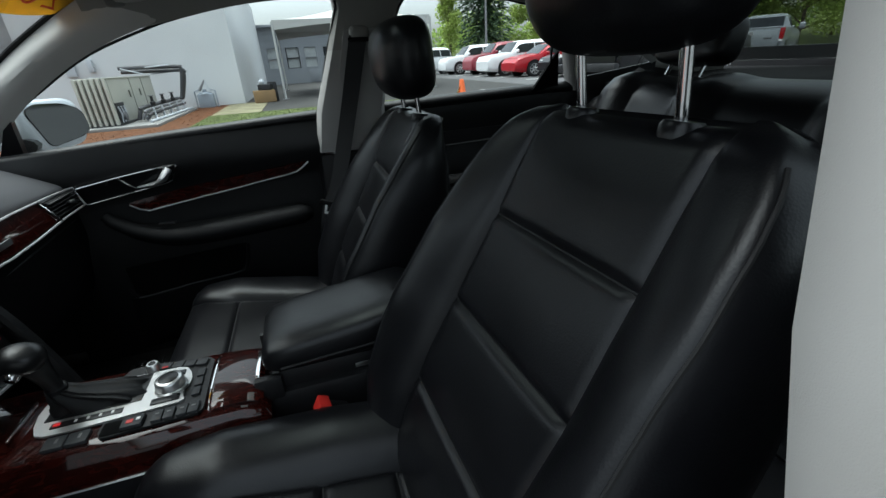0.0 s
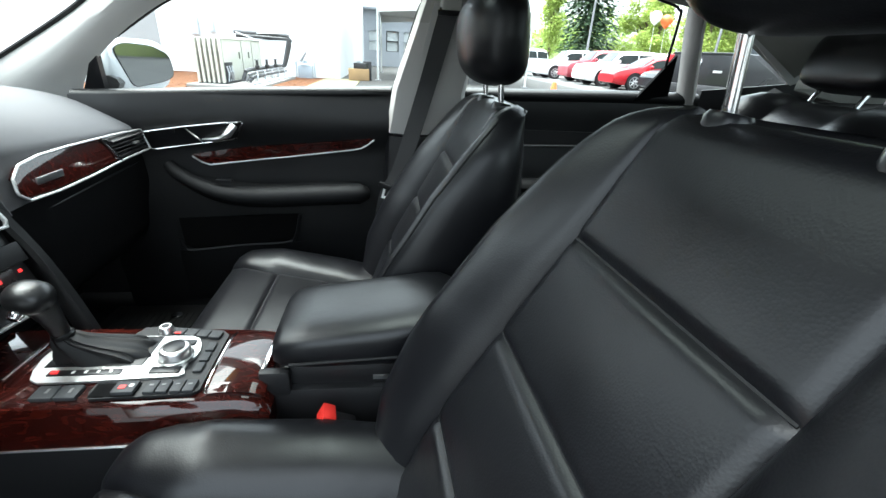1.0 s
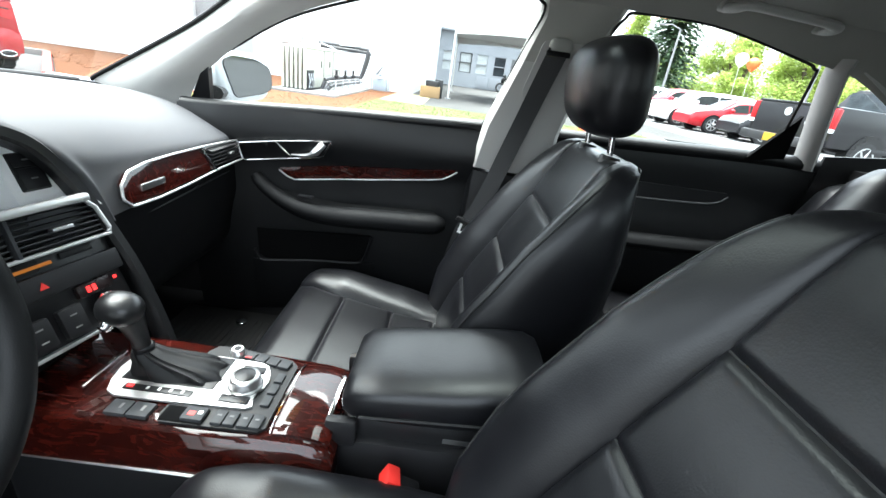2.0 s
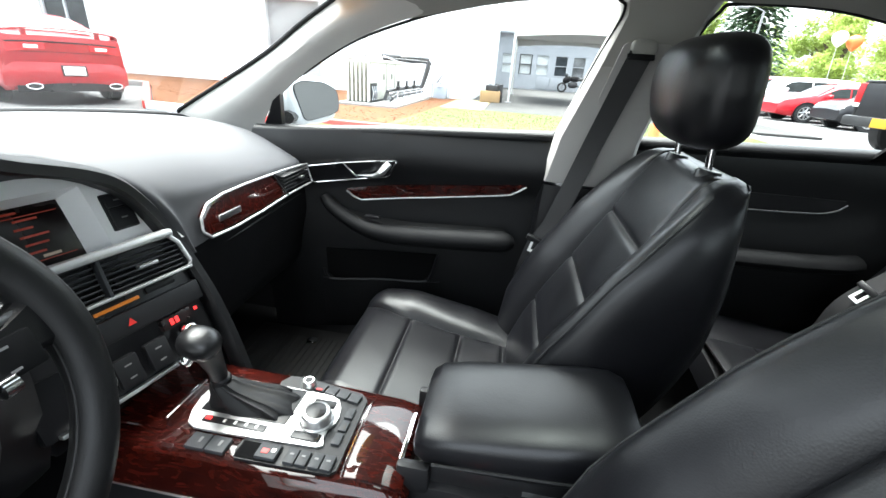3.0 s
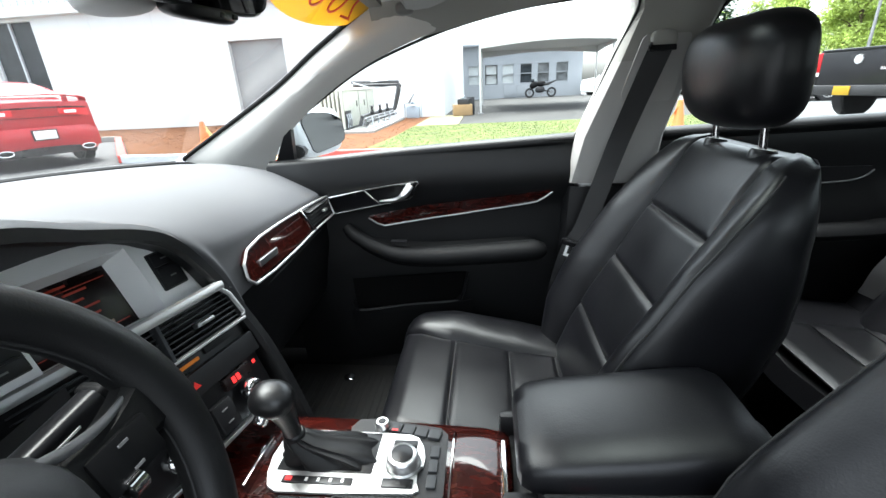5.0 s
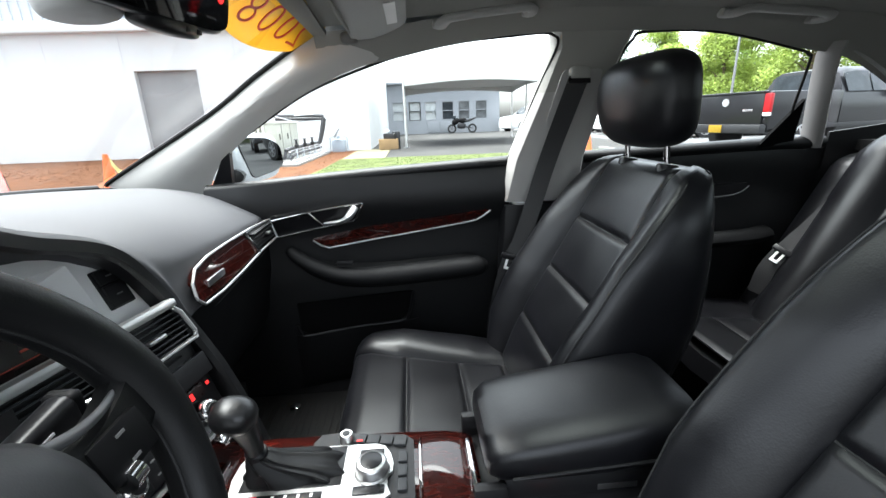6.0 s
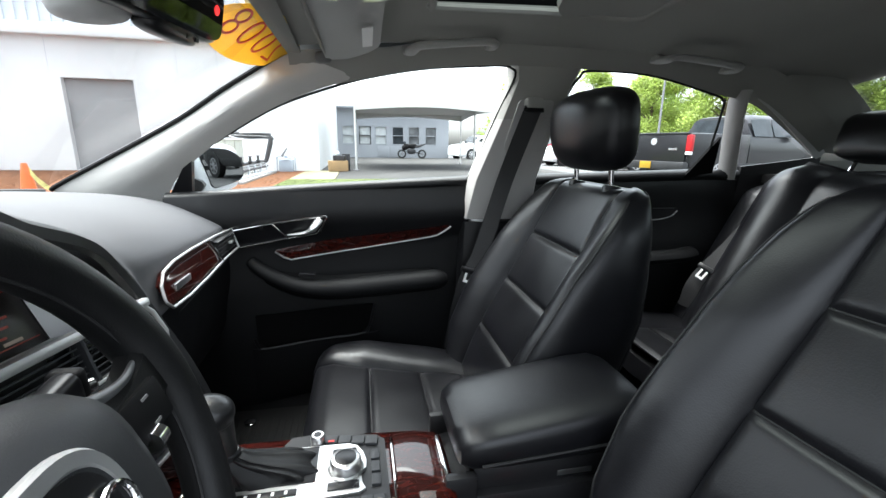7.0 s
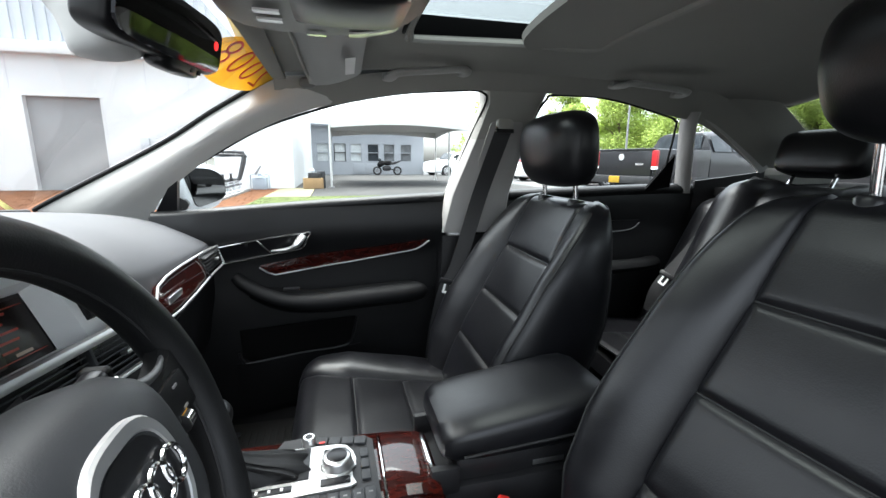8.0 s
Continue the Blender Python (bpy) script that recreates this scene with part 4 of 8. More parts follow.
# ---------------------------------------------------------------- seat belts
def ribbon(pts, width, n=30, across=None):
    """A strip of webbing along points, width lying along across."""
    line = smooth_line(pts, n)
    rings = []
    for i, p in enumerate(line):
        d = (line[min(i + 1, n - 1)] - line[max(i - 1, 0)]).normalized()
        a = Vector(across)
        a = (a - a.dot(d) * d).normalized()
        b = d.cross(a) * 0.0008
        rings.append([p - a * width / 2 - b, p + a * width / 2 - b, p + a * width / 2 + b, p - a * width / 2 + b])
    return loft(B(), rings)


def belt(name, run, tongue, across, label):
    it = thing(name, run[-1], label, "seat belt", "seat belts")
    part("webbing", ribbon(run, 0.047, 40, across), BELT, it)
    c = Vector(tongue)
    d = (Vector(run[0]) - Vector(run[-1])).normalized()
    a = Vector(across)
    a = (a - a.dot(d) * d).normalized()
    n = d.cross(a)
    t = Matrix((a, n, d)).transposed()
    bm = box(B(), c, (0.058, 0.012, 0.016), 0.004, t)
    part("tongue_grip", bm, SATIN, it, "black tongue grip")
    bm = box(B(), c - d * 0.020 - a * 0.009, (0.007, 0.003, 0.034), 0.001, t)
    box(bm, c - d * 0.020 + a * 0.009, (0.007, 0.003, 0.034), 0.001, t)
    box(bm, c - d * 0.036, (0.025, 0.003, 0.008), 0.001, t)
    part("tongue", bm, SILVER, it, "bright steel belt tongue")
    return it


belt("seat_belt", [(0.160, 0.545, 1.128), (0.150, 0.562, 1.085), (0.112, 0.616, 0.925), (0.048, 0.618, 0.713), (0.006, 0.622, 0.62), (-0.02, 0.655, 0.45), (-0.03, 0.668, 0.30)], (0.012, 0.596, 0.664), (0.95, -0.25, 0.0), "black seat belt with bright tongue hanging on the pillar")
belt("seat_belt", [(1.13, 0.55, 0.985), (1.05, 0.560, 0.93), (0.907, 0.575, 0.74), (0.805, 0.60, 0.60), (0.78, 0.61, 0.50)], (0.820, 0.585, 0.640), (0.55, -0.75, 0.1), "black rear seat belt with bright tongue")
guide = thing("belt_guide", (0.17, 0.57, 1.14), "grey belt guide with black slot on the pillar", "belt guide")
part("cover", lump(B(), (0.166, 0.556, 1.140), (0.056, 0.024, 0.036), 0.7, Euler((radians(-20), 0, 0)).to_matrix()), CLOTH, guide)


def pillar_face(z):
    return lerp(0.705, 0.568, (z - 0.80) / 0.415) - 0.030


part("adjuster_cover", plate(B(), [(x, pillar_face(z) - 0.003, z) for x, z in rounded([(0.126, 1.150), (0.100, 1.030), (0.108, 1.012), (0.215, 1.012), (0.225, 1.150)], 0.012)], (0, 0.006, 0)), PILLARSHADE, guide, "grey cover of the belt height adjuster")
part("slot", box(B(), (0.160, 0.541, 1.122), (0.056, 0.006, 0.012), 0.002, Euler((radians(-20), 0, 0)).to_matrix()), SATIN, guide)

buckle = thing("belt_buckle", (-0.06, -0.118, 0.40), "black belt buckle with a red release button beside the driver seat", "belt buckle")
t = Euler((0, radians(-62), radians(8))).to_matrix()
part("stalk", tube(B(), [(0.02, -0.118, 0.40), (-0.05, -0.118, 0.475)], 0.014, 10, flat=0.6), SATIN, buckle)
part("housing", box(B(), (-0.062, -0.118, 0.480), (0.026, 0.030, 0.05), 0.006, t), SATIN, buckle)
part("release_button", box(B(), (-0.082, -0.116, 0.494), (0.028, 0.032, 0.022), 0.003, t), REDPLASTIC, buckle, "red release button")

mat_thing = thing("floor_mat", (-0.55, 0.40, FLOOR_Z), "black ribbed floor mat in the footwell", "floor mat")
part("mat", box(B(), (-0.60, 0.40, FLOOR_Z + 0.006), (0.46, 0.44, 0.012), 0.005), RUBBER, mat_thing)
for k in range(22):
    part("rib", box(B(), (-0.795 + 0.0186 * k, 0.40, FLOOR_Z + 0.0125), (0.006, 0.34, 0.004), 0.0015), RUBBER, mat_thing)
part("mat_clip", puck(B(), (-0.63, 0.55, FLOOR_Z + 0.014), (0, 0, 1), (0.016, 0.016, 0.010), (0, 0.006, 0.009), 16), CHROME, mat_thing, "bright mat clip")

# ---------------------------------------------------------------- dashboard
def dashboard():
    it = thing("dashboard", (-0.9, 0, 0.5), "charcoal padded dashboard with wood inlay and air vents", "dashboard", kind="structure")
    # padded top: from the windscreen over the rounded edge and down to the wood inlay
    ys = (-0.70, -0.35, -0.10, 0.02, 0.11, 0.22, 0.35, 0.50, 0.615)

    def row(xs, zs, moved=ys):
        return [(x, y, z) for x, y, z in zip(xs, moved, zs)]
    far = row((-1.16, -1.20, -1.22, -1.22, -1.215, -1.21, -1.19, -1.14, -1.08), (0.925, 0.932, 0.935, 0.935, 0.932, 0.928, 0.922, 0.912, 0.902))
    mid1 = row((-0.98, -0.98, -0.98, -0.98, -0.98, -0.97, -0.96, -0.94, -0.92), (0.945, 0.965, 0.960, 0.955, 0.950, 0.944, 0.933, 0.915, 0.898))
    mid2 = row((-0.80, -0.79, -0.79, -0.79, -0.79, -0.79, -0.80, -0.80, -0.805), (0.945, 0.985, 0.968, 0.955, 0.942, 0.928, 0.913, 0.896, 0.878))
    mid3 = row((-0.70, -0.68, -0.70, -0.69, -0.695, -0.70, -0.705, -0.71, -0.73), (0.90, 0.985, 0.955, 0.925, 0.908, 0.891, 0.872, 0.858, 0.846), (-0.70, -0.35, -0.10, 0.00, 0.09, 0.21, 0.35, 0.50, 0.615))
    edge = row((-0.655, -0.64, -0.70, -0.662, -0.655, -0.658, -0.663, -0.668, -0.680), (0.83, 0.955, 0.925, 0.882, 0.860, 0.842, 0.830, 0.822, 0.818), (-0.70, -0.35, -0.06, 0.050, 0.105, 0.20, 0.35, 0.50, 0.615))
    # beside the display the pad tucks in behind the arch
    lip = row((-0.66, -0.70, -0.80, -0.652, -0.650, -0.653, -0.657, -0.660, -0.664), (0.80, 0.90, 0.84, 0.81, 0.806, 0.804, 0.803, 0.802, 0.800), (-0.70, -0.35, -0.02, 0.098, 0.13, 0.20, 0.35, 0.50, 0.615))
    sill = row((-0.66, -0.74, -0.82, -0.640, -0.642, -0.645, -0.650, -0.655, -0.656), (0.75, 0.80, 0.76, 0.738, 0.738, 0.739, 0.742, 0.748, 0.750), (-0.70, -0.35, 0.0, 0.118, 0.14, 0.20, 0.35, 0.50, 0.615))
    part("dash_top", skin(B(), [far, mid1, mid2, mid3, edge, lip, sill], 57, 0.0), DASHTOP, it, "charcoal padded dash top")
    # face below the inlay, back to the glove box
    e3 = [(x, y, z) for x, y, z in sill[3:]]
    e4 = [(-0.655, 0.10, 0.60), (-0.66, 0.22, 0.60), (-0.67, 0.35, 0.60), (-0.68, 0.50, 0.60), (-0.68, 0.66, 0.60)]
    e5 = [(-0.72, 0.09, 0.47), (-0.72, 0.22, 0.47), (-0.73, 0.35, 0.47), (-0.73, 0.50, 0.47), (-0.73, 0.66, 0.47)]
    e6 = [(-0.98, 0.09, 0.40), (-0.98, 0.22, 0.40), (-0.98, 0.35, 0.40), (-0.98, 0.50, 0.40), (-0.98, 0.68, 0.40)]
    part("dash_face", skin(B(), [e3, e4, e5, e6], 30, 0.0), STALK, it, "black lower dash face")
    part("glove_box_line", tube(B(), smooth_line([(-0.650, 0.18, 0.71), (-0.655, 0.40, 0.715), (-0.662, 0.60, 0.72)], 16), 0.002, 6), SATIN, it)
    part("kick_wall", box(B(), (-1.02, 0.2, 0.45), (0.04, 1.3, 0.50), 0.01), CARPET, it)
    # the lip along the windscreen
    part("demister_lip", tube(B(), smooth_line([Vector(p) + Vector((0.02, 0, 0.004)) for p in far], 40), 0.010, 8, flat=0.6), PLASTIC, it, "dark lip along the windscreen")
    return it


dash = dashboard()


def leaf_bezel(it):
    """Wood leaf with a chrome rim and a vent at its end."""
    ys = [0.160 + 0.452 * (k / 47) ** 1.8 for k in range(48)]

    def zlow(y):
        return table(y, (0.160, 0.175, 0.25, 0.35, 0.482, 0.613), (0.764, 0.750, 0.746, 0.747, 0.752, 0.755))

    def zhigh(y):
        return table(y, (0.160, 0.168, 0.195, 0.25, 0.34, 0.482, 0.613), (0.770, 0.790, 0.808, 0.814, 0.814, 0.810, 0.804))

    def xx(y, z):
        return table(y, (0.16, 0.30, 0.50, 0.63), (-0.642, -0.645, -0.648, -0.645)) - 0.30 * (z - 0.755) + 0.010
    part("wood_leaf", sheet(B(), 26, 6, lambda u, v: (lambda y: (lambda z: (xx(y, z) - 0.004 + 0.002 * math.sin(math.pi * v), y, z))(lerp(zlow(y) + 0.003, zhigh(y) - 0.003, v)))(lerp(0.171, lerp(0.472, 0.442, v), u)), 0.006), WOOD, it, "dark red burl inlay")
    rim = [(xx(y, zlow(y)) + 0.006, y, zlow(y)) for y in ys] + [(xx(y, zhigh(y)) + 0.006, y, zhigh(y)) for y in ys[::-1]]
    part("chrome_rim", tube(B(), rim, 0.0027, 8, closed=True), PLATE, it, "chrome rim round the inlay and vent")
    part("chrome_bar", tube(B(), [(xx(0.46, z) + 0.006, y, z) for y, z in ((0.476, 0.752), (0.460, 0.782), (0.444, 0.811))], 0.0035, 8), CHROME, it)
    part("vent_box", box(B(), (-0.664, 0.538, 0.780), (0.03, 0.146, 0.048), 0.003), SATIN, it, "black air vent")
    for k in range(5):
        part("vent_slat", box(B(), (-0.643, 0.540, 0.763 + 0.0090 * k), (0.016, 0.140, 0.0020), 0.0008, Euler((0, radians(12), 0)).to_matrix()), PLASTIC, it)
    part("vent_slider", box(B(), (-0.632, 0.556, 0.781), (0.010, 0.020, 0.006), 0.002), ALU, it)
    # plain badge bar on the wood
    part("badge", box(B(), (xx(0.25, 0.773) + 0.006, 0.247, 0.774), (0.004, 0.070, 0.013), 0.001), ALU, it, "small silver badge plate")


leaf_bezel(dash)


# ---------------------------------------------------------------- centre stack
def facing(centre, right, up):
    """A frame at centre: x along right, z along up, y into the panel."""
    r = Vector(right).normalized()
    u = Vector(up)
    u = (u - u.dot(r) * r).normalized()
    return Matrix.Translation(centre) @ Matrix((r, u.cross(r), u)).transposed().to_4x4()


def put(bm, frame_m, centre, size, bevel=0.0, turn=None):
    """A rounded box in a frame's own axes."""
    m = frame_m.to_3x3() @ (turn or Matrix.Identity(3))
    return box(bm, frame_m @ Vector(centre), size, bevel, m)


STACK = facing((-0.705, -0.083, 0.833), (0.2, 1.0, 0.0), (-0.42, 0.0, 1.0))
VENTS = facing((-0.642, -0.05, 0.762), (0.22, 1.0, 0.0), (-0.30, 0.0, 1.0))
RADIO = facing((-0.615, -0.045, 0.672), (0.2, 1.0, 0.0), (-0.36, 0.0, 1.0))


def centre_stack():
    it = thing("centre_stack", (-0.66, -0.03, 0.55), "silver centre stack with display, air vents and climate controls", "centre console")
    F = STACK
    rim = [(-0.225, -0.068), (0.212, -0.068), (0.214, 0.000), (0.192, 0.050), (0.14, 0.080), (-0.03, 0.094), (-0.225, 0.090)]
    mid = [(-0.056, -0.052), (0.100, -0.052), (0.098, -0.011), (0.096, 0.028), (0.094, 0.052), (-0.012, 0.052), (-0.056, 0.052)]
    low = [(-0.052, -0.044), (0.076, -0.044), (0.075, -0.010), (0.074, 0.025), (0.073, 0.043), (-0.01, 0.043), (-0.052, 0.043)]
    bm = loft(B(), [[F @ Vector((x, y, z)) for x, z in r] for r, y in ((rim, -0.002), (mid, -0.002), (low, 0.024))], True, False)
    part("fascia", bm, SILVER, it, "satin silver display surround", False)
    D = F @ Matrix.Translation((-0.012, 0, 0.002))
    scr = part("display", put(B(), D, (0.024, 0.030, -0.002), (0.132, 0.010, 0.088), 0.001), SCREEN, it, "dark display with dim red menu lines")
    for k, (x, w) in enumerate(((0.020, 0.030), (0.040, 0.028), (0.034, 0.022), (0.042, 0.034), (0.040, 0.028), (0.036, 0.020))):
        part("menu_line", put(B(), D, (x, 0.0245, 0.034 - 0.0115 * k), (w, 0.0015, 0.003)), DIMRED, scr)
    for k in range(3):
        part("menu_line", put(B(), D, (-0.022, 0.0245, 0.008 - 0.014 * k), (0.020, 0.0015, 0.003)), DIMRED, scr)
    for z in (0.028, -0.036):
        part("menu_rule", put(B(), D, (0.024, 0.0245, z), (0.112, 0.0012, 0.0012)), DIMRED, scr)
    part("menu_digits", put(B(), D, (0.050, 0.0245, -0.031), (0.022, 0.0012, 0.004)), LABELGLOW, scr)
    # button pads at either side of the display
    for x0, zz, w in ((0.131, 0.003, 0.034), (-0.086, -0.006, 0.044)):
        pad = part("button_pad", put(B(), F, (x0, -0.003, zz), (w + 0.006, 0.006, 0.058), 0.004), SATIN, it, "black menu buttons")
        for k, z in enumerate((0.017, -0.011) if x0 > 0 else (0.019, 0.0, -0.019)):
            h = (0.020, 0.032)[k] if x0 > 0 else 0.017
            key = part("button", put(B(), F, (x0, -0.007, zz + z), (w, 0.004, h), 0.003), PLASTIC, pad)
            part("key_mark", put(B(), F, (x0, -0.0095, zz + z), (0.009, 0.0008, 0.0022)), MARK, key)
    # chrome shelf and vents
    V = VENTS
    part("chrome_shelf", put(B(), V, (-0.070, -0.006, 0.037), (0.385, 0.022, 0.013), 0.005), PLATE, it, "satin silver strip over the vents")
    part("vent_frame", put(B(), V, (-0.02, 0.03, 0.004), (0.31, 0.04, 0.064), 0.004), SATIN, it, "black twin air vents")
    part("vent_rim", tube(B(), [V @ Vector(p) for p in ((0.118, -0.006, 0.032), (0.130, -0.006, 0.018), (0.139, -0.006, -0.018), (0.136, -0.006, -0.025))], 0.0035, 8), PLATE, it)
    part("vent_rim", put(B(), V, (-0.02, -0.004, -0.0275), (0.315, 0.012, 0.005), 0.002), PLATE, it)
    for x0, w in ((-0.075, 0.155), (0.070, 0.118)):
        for k in range(7):
            part("vent_slat", put(B(), V, (x0, 0.003, -0.0205 + 0.0082 * k), (w, 0.016, 0.0018), 0.0006, Euler((radians(-14), 0, 0)).to_matrix()), GREYKEY, it)
        part("vent_slider", put(B(), V, (x0, -0.008, 0.001), (0.030, 0.012, 0.006), 0.002), ALU, it, "satin silver vent slider")
    part("vent_divider", put(B(), V, (0.008, -0.001, 0.003), (0.005, 0.016, 0.058), 0.001), GREYKEY, it)
    # disc slot, hazard row and climate panel
    R = RADIO
    part("radio_face", put(B(), R, (-0.005, 0.03, -0.006), (0.27, 0.05, 0.150), 0.008), SATIN, it, "black radio and climate panel")
    part("disc_slot", put(B(), R, (0.005, 0.003, 0.050), (0.065, 0.004, 0.005), 0.001), AMBER, it, "amber lit disc slot")
    part("eject_button", put(B(), R, (0.075, 0.004, 0.053), (0.05, 0.006, 0.010), 0.002), PLASTIC, it)
    part("switch_bar", put(B(), R, (0.0, 0.0, 0.022), (0.26, 0.012, 0.034), 0.003), PLASTIC, it)
    bm = plate(B(), [R @ Vector(p) for p in ((0.002, -0.0068, 0.017), (0.015, -0.0068, 0.017), (0.0085, -0.0068, 0.028))], R.to_3x3() @ Vector((0, 0.002, 0)))
    part("hazard_sign", bm, REDPLASTIC, it, "red warning triangle button", False)
    part("climate_window", put(B(), R, (0.072, 0.001, -0.008), (0.052, 0.012, 0.020), 0.002), SCREEN, it)
    for k in range(2):
        part("climate_digit", put(B(), R, (0.062 + 0.009 * k, -0.0056, -0.008), (0.006, 0.001, 0.010)), REDGLOW, it, "red lit temperature digit")
    for x, z in ((0.108, -0.006), (-0.04, -0.006)):
        part("climate_lamp", put(B(), R, (x, -0.004, z), (0.005, 0.002, 0.005)), REDGLOW, it)
    for x in (0.078, -0.062):
        base = part("climate_dial", puck(B(), R @ Vector((x, -0.004, -0.038)), R.to_3x3() @ Vector((0, -1, 0)), (0.017, 0.017, 0.0145, 0.013, 0.009), (0, 0.012, 0.016, 0.017, 0.0165), 28), CHROME, it, "chrome climate dial")
        part("dial_cap", puck(B(), R @ Vector((x, -0.0205, -0.038)), R.to_3x3() @ Vector((0, -1, 0)), (0.010, 0.0095), (0, 0.0012), 22), SATIN, base)
    for x in (-0.022, 0.026):
        key = part("climate_key", put(B(), R, (x, 0.001, -0.044), (0.036, 0.014, 0.046), 0.005), PLASTIC, it)
        for z in (-0.034, -0.054):
            part("key_mark", put(B(), R, (x, -0.0062, z), (0.010, 0.001, 0.0022)), MARK, key)
    part("lower_strip", put(B(), R, (0.0, 0.0, -0.076), (0.25, 0.012, 0.006), 0.002), ALU, it, "thin satin silver strip")
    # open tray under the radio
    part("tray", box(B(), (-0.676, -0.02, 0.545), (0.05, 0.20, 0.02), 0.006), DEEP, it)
    part("tray_back", box(B(), (-0.70, -0.02, 0.58), (0.03, 0.24, 0.14), 0.006), SATIN, it)
    return it


centre_stack()


def cowl():
    """The dark arch that sweeps from the instruments over the display and down to the console."""
    it = thing("dash_cowl", (-0.6, -0.2, 0.55), "black padded cowl arching over the display", "dashboard trim", kind="structure")
    line = smooth_line([(-0.60, -0.62, 0.90), (-0.585, -0.50, 0.965), (-0.58, -0.36, 0.985), (-0.60, -0.22, 0.980), (-0.632, -0.11, 0.945), (-0.645, -0.025, 0.917), (-0.645, 0.022, 0.891), (-0.642, 0.060, 0.847), (-0.630, 0.083, 0.796), (-0.610, 0.098, 0.735), (-0.585, 0.104, 0.670), (-0.560, 0.106, 0.59), (-0.538, 0.105, 0.51), (-0.522, 0.102, 0.45)], 60)
    rings = []
    for k, p in enumerate(line):
        d = (line[min(k + 1, 59)] - line[max(k - 1, 0)]).normalized()
        outw = d.cross(Vector((1, 0, 0.25))).normalized()
        if outw.z < -0.2 or (abs(outw.z) < 0.2 and outw.y < 0):
            outw = -outw
        fwd = Vector((-1, 0, 0.1)) * table(p.y, (-0.15, -0.02, 0.06), (1.0, 0.6, 0.28))
        rings.append([p + outw * 0.010, p + outw * 0.003 + Vector((0.010, 0, 0)), p - outw * 0.010 + Vector((0.008, 0, 0)), p - outw * 0.014, p - outw * 0.010 + fwd * 0.09, p + outw * 0.002 + fwd * 0.09])
    part("arch", loft(B(), rings), VINYL, it, "black vinyl arch")
    # instrument binnacle behind the wheel
    part("binnacle", lump(B(), (-0.70, -0.44, 0.885), (0.10, 0.34, 0.13), 0.6), SATIN, it, "dark instrument binnacle")
    dial = facing((-0.69, -0.36, 0.85), (0.05, 1, 0), (-0.42, 0, 1))
    part("dial_ring", puck(B(), dial @ Vector((0.06, -0.01, 0)), dial.to_3x3() @ Vector((0, -1, 0)), (0.060, 0.060, 0.054, 0.053), (0, 0.012, 0.012, 0.0), 36), SILVER, it, "silver instrument ring")
    # lower dash on the driver's side
    part("knee_panel", skin(B(), [[(-0.64, -0.70, 0.80), (-0.62, -0.35, 0.80), (-0.64, -0.17, 0.80)], [(-0.62, -0.70, 0.66), (-0.60, -0.35, 0.66), (-0.63, -0.17, 0.66)], [(-0.70, -0.70, 0.50), (-0.69, -0.35, 0.50), (-0.69, -0.17, 0.50)], [(-1.0, -0.70, 0.42), (-1.0, -0.35, 0.42), (-1.0, -0.17, 0.42)]], 20, 0.0), PLASTIC, it, "black knee panel")
    return it


cowl()


